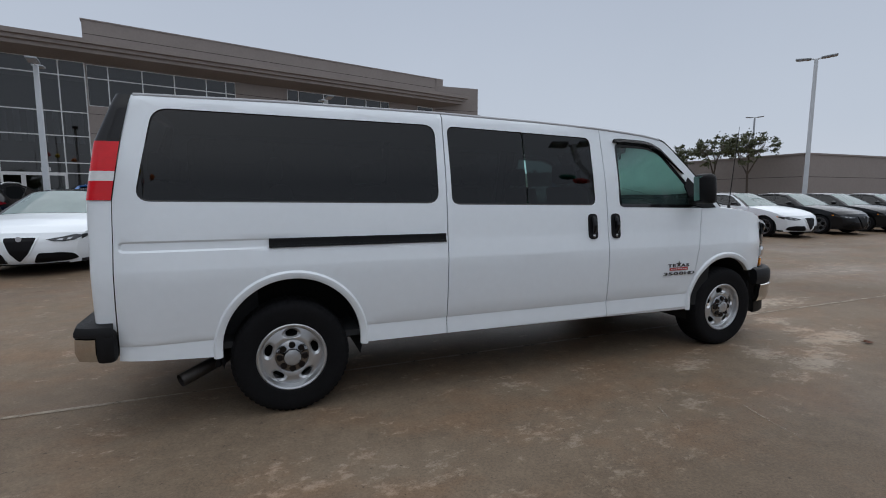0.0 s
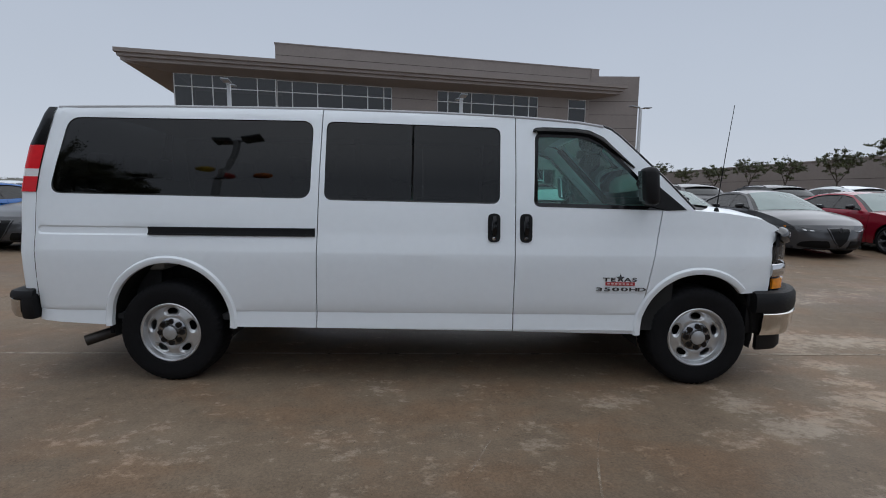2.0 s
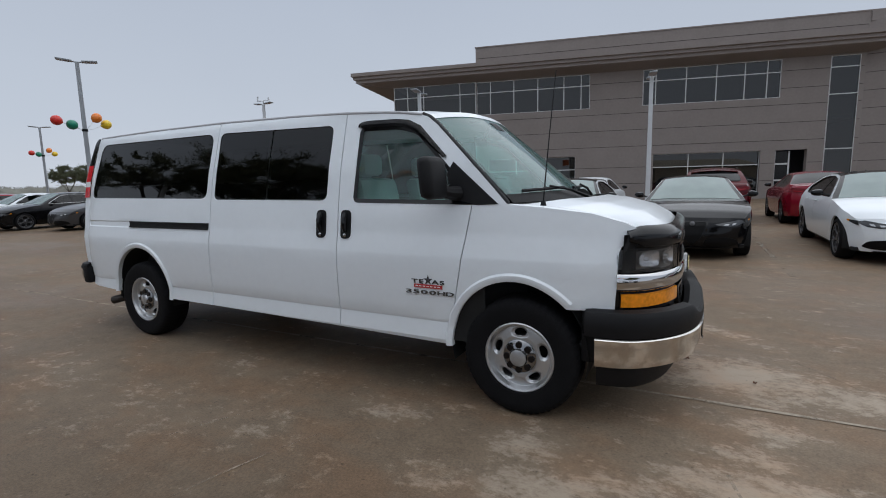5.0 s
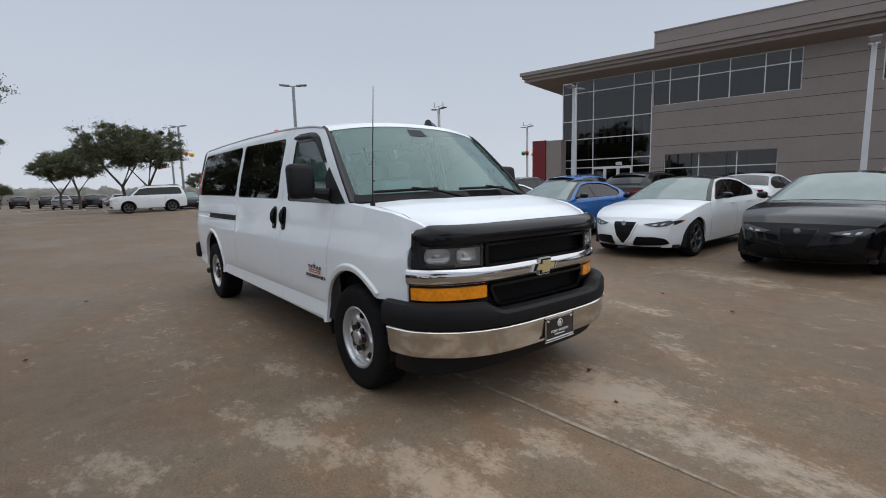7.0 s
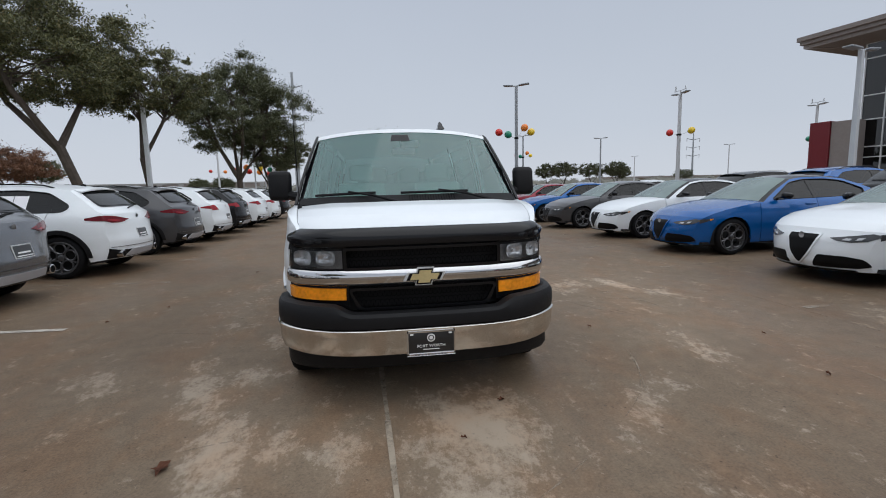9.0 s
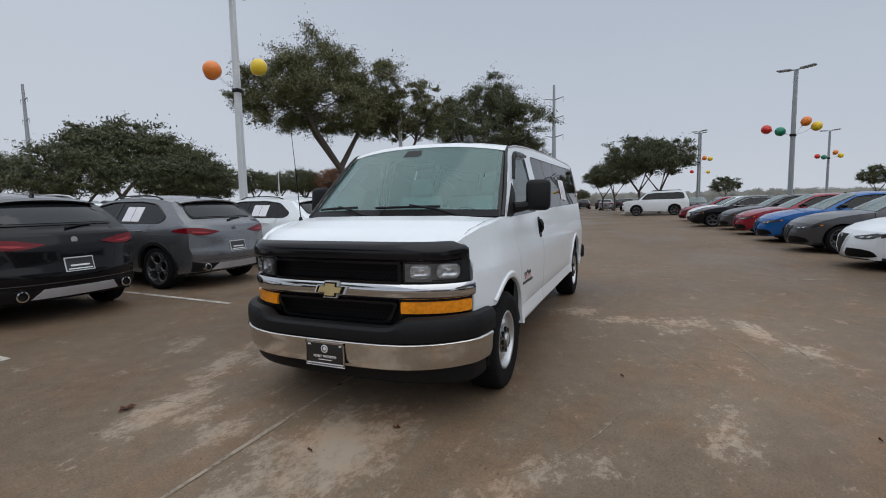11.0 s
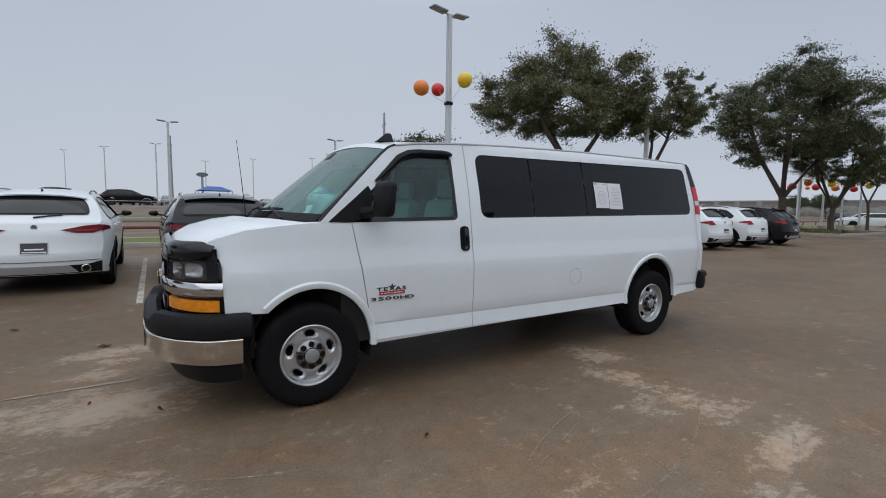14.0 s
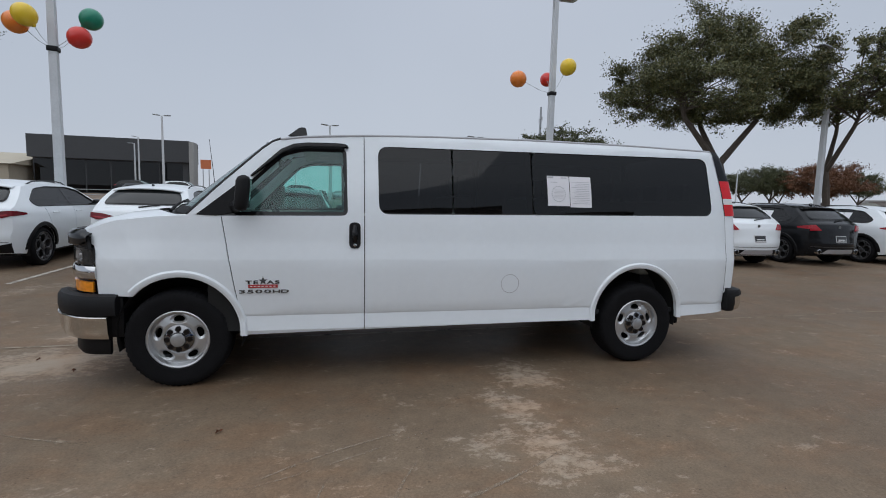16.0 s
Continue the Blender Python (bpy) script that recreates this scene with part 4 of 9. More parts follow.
def van_paper(van):
    """Window forms taped inside the left rear side window."""
    w = new("window_form")
    w.parent = van
    f = lambda x, z, o: Vector((x, van_w(x, z) + o, z))
    for k, (x0, x1, z0, z1) in enumerate(((0.722, 0.935, 1.462, 1.728), (0.505, 0.716, 1.452, 1.728))):
        bm = grid(lambda u, v: f(x0 + (x1 - x0) * u, z0 + (z1 - z0) * v, 0.002), 3, 4)
        bmesh.ops.reverse_faces(bm, faces=bm.faces[:])
        part("sheet", bm, M["paper"], w, "white printed form")
        def bar(a0, a1, b0, b1, o=0.0035):
            bm = bmesh.new()
            q = [bm.verts.new(f(x0 + (x1 - x0) * a, z0 + (z1 - z0) * b, o)) for a, b in ((a0, b0), (a1, b0), (a1, b1), (a0, b1))]
            bm.faces.new(q[::-1])
            part("printed_line", bm, M["print_grey"], w, smooth=False)
        if k == 0:
            bar(0.72, 0.97, 0.92, 0.985)
            bar(0.10, 0.35, 0.93, 0.96)
            bar(0.55, 0.85, 0.78, 0.80)
            for i in range(24):
                a = 2 * math.pi * i / 24
                bar(0.5 + 0.30 * math.cos(a) - 0.03, 0.5 + 0.30 * math.cos(a) + 0.03, 0.40 + 0.26 * math.sin(a) - 0.012, 0.40 + 0.26 * math.sin(a) + 0.012)
            for i in range(7):
                bar(0.28, 0.72, 0.26 + i * 0.045, 0.268 + i * 0.045)
        else:
            for i in range(13):
                bar(0.1, 0.9 - 0.1 * (i % 3), 0.12 + i * 0.058, 0.132 + i * 0.058)


def van_top(van):
    # roof, crowned, with shallow ribs
    def roof(u, v):
        x = -0.86 + (3.22 + 0.86) * u
        q = 2 * v - 1
        ze = interp(x, ROOF_X, ROOF_Z)
        e = van_w(x, ze) - 0.004
        bulge = 0.13 * smooth01((x - 2.6) / 0.62)
        back = -0.10 * smooth01((-0.3 - x) / 0.56)
        cr = 0.062 * (1 - abs(q) ** 2.6)
        rib = 0.004 * math.sin(q * 22) if abs(q) < 0.8 and -0.6 < x < 2.5 else 0
        return (x + (bulge + back) * (1 - q * q), q * e, ze + cr + rib)
    part("roof", grid(roof, 40, 40), M["van_white"], van, angle=60)
    for s in (-1, 1):
        bm = bmesh.new()
        tube(bm, [(x, s * (van_w(x, interp(x, ROOF_X, ROOF_Z)) - 0.004), interp(x, ROOF_X, ROOF_Z) + 0.002) for x in np.linspace(-0.84, 3.2, 24)], 0.011, 8)
        part("drip_rail", bm, M["print_grey"], van, "grey roof drip rail")
        bm = bmesh.new()
        a = [(3.2, 1.93), (3.26, 1.905), (3.33, 1.85), (3.47, 1.715), (3.66, 1.53), (3.86, 1.325)]
        tube(bm, [(x, s * (van_w(x, z) - 0.016), z + 0.008) for x, z in a], [0.012, 0.013, 0.013, 0.014, 0.014, 0.015], 8)
        part("windscreen_pillar", bm, M["gloss_black"], van)

    def screen(u, v, drop=0.0):
        q = 2 * u - 1
        e = interp(v, [0, 1], [0.936, 0.806])
        xs_ = interp(v, [0, 1], [3.845, 3.225])
        xc = interp(v, [0, 0.5, 1], [4.13, 3.74, 3.335])
        zs_ = interp(v, [0, 1], [1.325, 1.925])
        zc = interp(v, [0, 1], [1.335, 1.992])
        k = 1 - abs(q) ** 2.4
        return (xs_ + (xc - xs_) * k - drop, q * e, zs_ + (zc - zs_) * k - drop * 0.5)
    part("windscreen", grid(lambda u, v: screen(0.03 + 0.94 * u, 0.03 + 0.95 * v), 24, 12), M["glass_screen"], van, "green-tinted windscreen").visible_shadow = False
    part("windscreen_frame", grid(lambda u, v: screen(u, v, 0.006), 60, 30, lambda u, v: v < 0.95 and not (0.045 < u < 0.955 and 0.085 < v < 0.925)), M["gloss_black"], van)
    part("windscreen_header", grid(lambda u, v: screen(u, 0.945 + 0.055 * v, -0.004), 40, 2), M["van_white"], van)
    # sensor box behind the glass
    bm = boxes((3.36, 3.475, -0.04, 0.13, 1.815, 1.885), bevel=0.02)
    part("sensor_housing", bm, M["interior_dark"], van)
    part("sensor_patch", grid(lambda u, v: screen(0.475 + 0.105 * (u - 0.5) * (1 - 0.15 * v), 0.815 + 0.095 * v, -0.003), 8, 4), M["interior_dark"], van, "black printed patch on the glass")
    # cowl and wipers
    def cowl(u, v):
        q = 2 * u - 1
        k = 1 - abs(q) ** 2.4
        x0, x1 = 3.85 + 0.285 * k, 3.93 + 0.34 * k
        return (x0 + (x1 - x0) * v, q * (0.893 - 0.01 * v), 1.328 + 0.012 * k - 0.008 * v)
    part("cowl", grid(cowl, 30, 3), M["black_plastic"], van)
    part("cowl_apron", grid(lambda u, v: screen(0.02 + 0.96 * u, 0.085 * v, -0.012), 40, 2), M["black_plastic"], van)
    for i in range(18):
        y = -0.02 + i * 0.021
        bm = bmesh.new()
        tube(bm, [Vector(screen((y / 0.925 + 1) / 2, v, -0.016)) for v in (0.012, 0.080)], 0.0045, 5)
        part("cowl_slat", bm, M["grille_black"], van)
    for y0, y1, yp in ((-0.763, -0.285, -0.12), (-0.09, 0.462, 0.64)):
        w = new("wiper")
        w.parent = van
        on = lambda y, v: Vector(screen((y / 0.925 + 1) / 2, v))
        bm = bmesh.new()
        pv = on(yp, 0.0) + Vector((0.05, 0, 0.012))
        pe = on(y0 * 0.45 + y1 * 0.55, 0.105) + Vector((0.014, 0, 0.030))
        tube(bm, [pv, pv.lerp(pe, 0.5) + Vector((0.01, 0, 0.012)), pe], [0.014, 0.010, 0.008], 6)
        part("wiper_arm", bm, M["black_plastic"], w)
        bm = bmesh.new()
        tube(bm, [on(y, 0.105 - 0.02 * abs(y - y1)) + Vector((0.012, 0, 0.016)) for y in np.linspace(y0, y1, 9)], 0.011, 6)
        part("wiper_blade", bm, M["black_plastic"], w)
    # hood
    HX, HZ = [0.0, 0.35, 0.7, 0.9, 1.0], [1.322, 1.304, 1.258, 1.198, 1.143]
    hood_e = lambda v: interp(v, [0, 0.4, 0.8, 1], [0.885, 0.865, 0.825, 0.79])
    def hood(u, v):
        q = 2 * u - 1
        k = 1 - abs(q) ** 2.6
        x0, x1 = 3.93 + 0.34 * k, 4.60 + 0.165 * (1 - abs(q) ** 6)
        ridge = 0.006 * math.exp(-((abs(q) - 0.70) / 0.16) ** 2) * (1 - v)
        return (x0 + (x1 - x0) * v, q * hood_e(v), interp(v, HX, HZ) + 0.030 * k * (1 - 0.7 * v) + ridge)
    part("hood", grid(hood, 44, 20), M["van_white"], van, angle=60)
    for s in (-1, 1):
        # fender top between hood gap and side
        def ft(u, v):
            x = 3.86 + (4.605 - 3.86) * v
            z = interp(x, [3.86, 4.07, 4.35, 4.53, 4.62], [1.325, 1.309, 1.272, 1.215, 1.165])
            h = min(max((x - 3.93) / 0.67, 0.0), 1.0)
            e0, e1 = hood_e(h) + 0.003, van_w(x, z)
            return (x, s * (e1 + (e0 - e1) * u), z + (interp(h, HX, HZ) - z) * u + 0.006 * math.sin(u * math.pi))
        bm = grid(ft, 4, 16)
        if s > 0:
            bmesh.ops.reverse_faces(bm, faces=bm.faces[:])
        part("fender_top", bm, M["van_white"], van)
    # bug deflector
    path = []
    for i in range(41):
        y = 0.868 * math.sin(math.pi * (i / 40 - 0.5))
        path.append((4.545 + 0.243 * (1 - abs(y / 0.868) ** 7.0), y))
    def shield(i):
        k = 0.55 + 0.45 * smooth01((0.868 - abs(path[i][1])) / 0.05)
        return [(o, 1.145 + (z - 1.145) * k) for o, z in ((-0.034, 1.199), (-0.004, 1.187), (0.019, 1.162), (0.027, 1.132), (0.022, 1.087), (0.014, 1.082), (0.015, 1.132), (0.005, 1.157), (-0.034, 1.187))]
    bm = sweep(path, shield, True)
    part("hood_deflector", bm, M["smoked_black"], van, "glossy black bug deflector")
    # aerial and fin
    bm = bmesh.new()
    tube(bm, [(4.06, -0.868, 1.305), (4.06, -0.868, 1.345)], [0.022, 0.012], 10)
    tube(bm, [(4.06, -0.868, 1.34), (4.095, -0.868, 1.74), (4.13, -0.868, 2.09)], [0.0045, 0.0032, 0.0022], 6)
    part("aerial", bm, M["black_plastic"], van, "thin black whip aerial")
    bm = bmesh.new()
    box(bm, 3.02, 3.19, 0.345, 0.415, 2.008, 2.075)
    for v in bm.verts:
        if v.co.z > 2.04:
            v.co.x = 3.035 + (v.co.x - 3.02) * 0.30
            v.co.y = 0.38 + (v.co.y - 0.38) * 0.25
            v.co.z = 2.095
    bmesh.ops.bevel(bm, geom=bm.edges[:], offset=0.008, segments=2, affect="EDGES")
    part("shark_fin_aerial", bm, M["gloss_black"], van)


def front_x(y, z=0.9):
    return 4.812 - 0.280 * (abs(y) / 0.92) ** 4.17


def fpath(y0, y1, off=0.0, n=40):
    return [(front_x(y0 + (y1 - y0) * i / n) + off, y0 + (y1 - y0) * i / n) for i in range(n + 1)]


def front_patch(poly, off, depth, nx=10):
    """A patch of the van's nose, given by (y, z)."""
    sh = fill2d(poly)
    slice2d(sh, np.linspace(-0.95, 0.95, 39), [])
    b = skin(sh, lambda a, z, d: Vector((front_x(a) + off - d, a, z)), depth)
    sh.free()
    bmesh.ops.recalc_face_normals(b, faces=b.faces[:])
    return b


def nose_corner(s, z, n=8):
    """Plan points from the flat of the nose round to the fender's edge."""
    a, b = Vector((front_x(0.80), 0.80)), Vector((4.492, van_w(4.492, z) + 0.002))
    c = Vector((4.598, 0.872 - (van_w(4.0, 0.90) - van_w(4.0, z))))
    return [(p.x, s * p.y) for p in (a * (1 - t) ** 2 + c * 2 * t * (1 - t) + b * t * t for t in (i / n for i in range(n + 1)))]


def nose_strip(s, y_in, z0, z1, off, upto=1.0, depth=0.0, drop=()):
    """A band of the nose from y_in outward and round the corner."""
    n = 8
    plan = [(front_x(y_in + (0.80 - y_in) * i / n), s * (y_in + (0.80 - y_in) * i / n)) for i in range(n)] + nose_corner(s, (z0 + z1) / 2)[: 1 + int(round(8 * upto))]
    if s > 0:
        plan = plan[::1]
    bm = bmesh.new()
    P = [Vector((x, y, 0)) for x, y in plan]
    rows = []
    for i, p in enumerate(P):
        d = (P[min(i + 1, len(P) - 1)] - P[max(i - 1, 0)]).normalized()
        nn = Vector((d.y, -d.x, 0)) * s
        zt, z1 = z1, z1 - (drop[i - len(P)] if i - len(P) >= -len(drop) else 0.0)
        rows.append([bm.verts.new(p + nn * (off - q) + Vector((0, 0, z))) for q, z in (((depth, z0), (0, z0 + 0.004), (0, z1 - 0.004), (depth, z1)) if depth else ((0, z0), (0, z1)))])
        z1 = zt
    for a, b in zip(rows, rows[1:]):
        for k in range(len(a) - 1):
            bm.faces.new((a[k], b[k], b[k + 1], a[k + 1]))
    if depth:
        bm.faces.new(rows[0])
        bm.faces.new(rows[-1])
    bmesh.ops.recalc_face_normals(bm, faces=bm.faces[:])
    return bm


def van_front(van):
    # nose panel behind everything
    bm = front_patch([(-0.895, 0.66), (0.895, 0.66), (0.88, 1.15), (-0.88, 1.15)], -0.055, 0.0)
    part("nose_panel", bm, M["black_plastic"], van)
    bm = front_patch([(-0.89, 1.055), (0.89, 1.055), (0.86, 1.16), (-0.86, 1.16)], -0.03, 0.02)
    part("nose_header", bm, M["black_plastic"], van)
    # grille: frame and honeycomb bars
    for z0, z1, w, wb in ((0.930, 1.075, 0.515, 0.515), (0.668, 0.815, 0.495, 0.43)):
        g_ = new("grille")
        g_.parent = van
        outer = rounded([(-wb, z0), (wb, z0), (w, z1), (-w, z1)], 0.02 if wb == w else 0.045)
        inner = rounded([(-wb + 0.022, z0 + 0.018), (wb - 0.022, z0 + 0.018), (w - 0.022, z1 - 0.018), (-w + 0.022, z1 - 0.018)], 0.012 if wb == w else 0.03)
        sh = fill2d(outer, [inner[::-1]])
        slice2d(sh, np.linspace(-0.5, 0.5, 21), [])
        b = skin(sh, lambda a, z, d: Vector((front_x(a) + 0.005 - d, a, z)), 0.03)
        sh.free()
        bmesh.ops.recalc_face_normals(b, faces=b.faces[:])
        part("grille_frame", b, M["gloss_black"], g_)
        bm = bmesh.new()
        pitch, rows = 0.030, max(2, int((z1 - z0 - 0.03) / 0.026))
        for r in range(rows):
            zc = z0 + 0.026 + (z1 - z0 - 0.05) * r / max(rows - 1, 1)
            n = int((2 * w - 0.08) / pitch)
            for k in range(n + 1):
                y = -w + 0.04 + k * pitch + (pitch / 2 if r % 2 else 0)
                if abs(y) > wb + (w - wb) * (zc - z0) / (z1 - z0) - 0.03:
                    continue
                for t in range(3):
                    a = math.pi / 2 + t * 2 * math.pi / 3 + (math.pi if r % 2 else 0)
                    p0 = Vector((front_x(y) - 0.018, y, zc))
                    p1 = Vector((front_x(y) - 0.018, y + 0.0165 * math.cos(a), zc + 0.0165 * math.sin(a)))
                    d = (p1 - p0)
                    nn = Vector((0, -d.z, d.y)).normalized() * 0.0028
                    q = [bm.verts.new(p0 + nn), bm.verts.new(p1 + nn), bm.verts.new(p1 - nn), bm.verts.new(p0 - nn)]
                    bm.faces.new(q)
        thicken(bm, 0.012)
        part("grille_mesh", bm, M["grille_black"], g_, smooth=False)
    # chrome cross bar with the bow-tie shape
    path = nose_corner(-1, 0.88)[::-1] + fpath(-0.79, 0.79) + nose_corner(1, 0.88)
    bm = sweep(path, [(-0.03, 0.930), (0.002, 0.928), (0.013, 0.915), (0.017, 0.880), (0.013, 0.845), (0.002, 0.832), (-0.03, 0.830)], True)
    part("grille_bar", bm, M["chrome"], van, "chrome grille bar")
    for sc, off, mat, nm in ((0.94, 0.026, M["alu"], "emblem_rim"), (0.82, 0.033, M["gloss_black"], "emblem_border"), (0.66, 0.040, M["gold"], "emblem")):
        a = [(-0.146, -0.031), (-0.118, 0.027), (-0.056, 0.027), (-0.048, 0.060), (0.068, 0.060), (0.059, 0.027), (0.146, 0.027), (0.118, -0.031), (0.056, -0.031), (0.048, -0.062), (-0.068, -0.062), (-0.059, -0.031)]
        b = front_patch([(p[0] * sc, 0.880 + p[1] * sc) for p in a], off, 0.02)
        part(nm, b, mat, van, "gold bow-tie shape with chrome rim" if nm == "emblem" else "", angle=20)
    for s in (-1, 1):
        hl = new("headlight")
        hl.parent = van
        part("lamp_body", nose_strip(s, 0.530, 0.940, 1.070, -0.034, drop=(0.0, 0.010, 0.034)), M["lamp_housing"], hl)
        for yc in (0.628, 0.785):
            bm = bmesh.new()
            n = 20
            rings = []
            for r, dx in ((0.068, 0.004), (0.058, -0.006), (0.044, -0.014), (0.026, -0.019), (0.017, -0.019), (0.015, 0.000), (0.001, 0.002)):
                ring = []
                for k in range(n):
                    ca, sa = math.cos(2 * math.pi * k / n), math.sin(2 * math.pi * k / n)
                    yy = yc + r * 0.92 * math.copysign(abs(ca) ** 0.6, ca)
                    ring.append(bm.verts.new((front_x(yy) - 0.014 + dx, s * yy, 1.008 + r * 0.70 * math.copysign(abs(sa) ** 0.6, sa))))
                rings.append(ring)
            for a, b in zip(rings, rings[1:]):
                for k in range(n):
                    bm.faces.new((a[k], b[k], b[(k + 1) % n], a[(k + 1) % n]))
            part("reflector", bm, M["reflector"], hl)
        part("lens", nose_strip(s, 0.528, 0.938, 1.072, 0.002, drop=(0.002, 0.010, 0.034)), M["glass_lens"], hl)
        part("lamp_divider", nose_strip(s, 0.70, 0.943, 0.952, -0.02), M["black_plastic"], hl)
        part("turn_signal", nose_strip(s, 0.505, 0.734, 0.814, 0.004, 0.85, 0.02), M["amber"], van, "amber turn signal")
        part("lamp_backing", nose_strip(s, 0.49, 0.690, 1.10, -0.055), M["gloss_black"], van)
        part("lamp_surround", nose_strip(s, 0.49, 0.690, 0.835, -0.012), M["gloss_black"], van)
        part("lamp_brow", nose_strip(s, 0.49, 1.072, 1.104, 0.002, 0.75, 0.05), M["gloss_black"], van)
        part("fender_corner", nose_strip(s, 0.79, 1.094, 1.150, -0.022, 1.0, 0.02), M["van_white"], van)
    # bumper: black cap, chrome face, air dam
    def bpath(yw=0.985, x_side=4.338, front=4.93, n=48):
        pts = []
        for i in range(9):
            pts.append((x_side + (4.60 - x_side) * i / 8, -(yw - 0.040 * (i / 8) ** 1.5)))
        for i in range(1, n):
            a = -1 + 2 * i / n
            y = a * (yw - 0.040)
            pts.append((front - (front - 4.60) * abs(a) ** 4.0, y))
        pts += [(x, -y) for x, y in pts[:9][::-1]]
        for _ in range(4):
            pts = [pts[0]] + [((a[0] + 2 * b[0] + c[0]) / 4, (a[1] + 2 * b[1] + c[1]) / 4) for a, b, c in zip(pts, pts[1:], pts[2:])] + [pts[-1]]
        return pts
    # plan paths run from the right rear round the nose to the left rear
    P = bpath()
    def cap_section(i):
        y = abs(P[i][1])
        k = smooth01((0.60 - y) / 0.14) if P[i][0] > 4.6 else 0.0
        d = 0.058 * k
        return [(-0.10, 0.705 - d), (-0.045 - 0.02 * k, 0.730 - d), (0.0, 0.718 - d * 0.85), (0.018, 0.690 - d * 0.7), (0.022, 0.62), (0.016, 0.578), (-0.01, 0.572), (-0.06, 0.60)]
    bm = sweep(P, cap_section, True)
    part("bumper_cap", bm, M["black_plastic"], van, "textured black bumper top")
    bm = sweep(bpath(x_side=4.395), [(-0.02, 0.580), (0.012, 0.573), (0.023, 0.563), (0.019, 0.549), (0.014, 0.52), (0.010, 0.45), (-0.006, 0.400), (-0.035, 0.385), (-0.06, 0.42), (-0.05, 0.55)], True)
    part("bumper", bm, M["chrome_worn"], van, "chrome bumper with road dust")
    for s in (-1, 1):
        part("bumper_filler", boxes((4.31, 4.52, *sorted((s * 0.76, s * 0.935)), 0.40, 0.70), bevel=0.01), M["black_plastic"], van)
    P2 = bpath(yw=0.945, x_side=4.40, front=4.80)
    bm = sweep(P2, [(0.0, 0.42), (0.005, 0.30), (-0.012, 0.272), (-0.03, 0.29), (-0.03, 0.42)], True)
    part("air_dam", bm, M["black_plastic"], van)
    # plate
    pl = new("dealer_plate")
    pl.parent = van
    part("plate", boxes((4.944, 4.951, -0.135, 0.170, 0.395, 0.548), bevel=0.003), M["plate_black"], pl)
    bm = bmesh.new()
    for r in ((-0.135, 0.170, 0.540, 0.548), (-0.135, 0.170, 0.395, 0.403), (-0.135, -0.127, 0.395, 0.548), (0.162, 0.170, 0.395, 0.548)):
        box(bm, 4.950, 4.956, *r)
    part("plate_frame", bm, M["chrome"], pl, smooth=False)
    base = Matrix.Translation((4.953, 0.017, 0)) @ pose(0, 0, 0, 90, 0, 90)
    text_part("plate_text", "FORT WORTH", 0.024, base @ Matrix.Translation((0, 0.452, 0)), M["letters_white"], pl, sx=1.15)
    part("plate_footer", boxes((4.950, 4.955, -0.135, 0.170, 0.388, 0.408)), M["paper"], pl, "white footer strip", smooth=False)
    part("footer_print", boxes(*[(4.954, 4.9565, -0.09 + k * 0.021, -0.076 + k * 0.021, 0.393, 0.403) for k in range(10)]), M["print"], pl, smooth=False)
    bm = bmesh.new()
    lathe_y(bm, [(0.026, 0.0), (0.026, 0.003), (0.019, 0.004)], 24)
    lathe_y(bm, [(0.012, 0.0), (0.012, 0.003), (0.001, 0.003)], 12)
    xform(bm, Matrix.Translation((4.953, 0.017, 0.505)) @ pose(0, 0, 0, 0, 0, -90))
    part("plate_roundel", bm, M["letters_white"], pl)
    bm = boxes((4.951, 4.954, -0.035, 0.070, 0.428, 0.433), (4.951, 4.954, -0.115, -0.095, 0.525, 0.535), (4.951, 4.954, 0.13, 0.15, 0.525, 0.535))
    part("plate_fine_print", bm, M["letters_white"], pl, smooth=False)


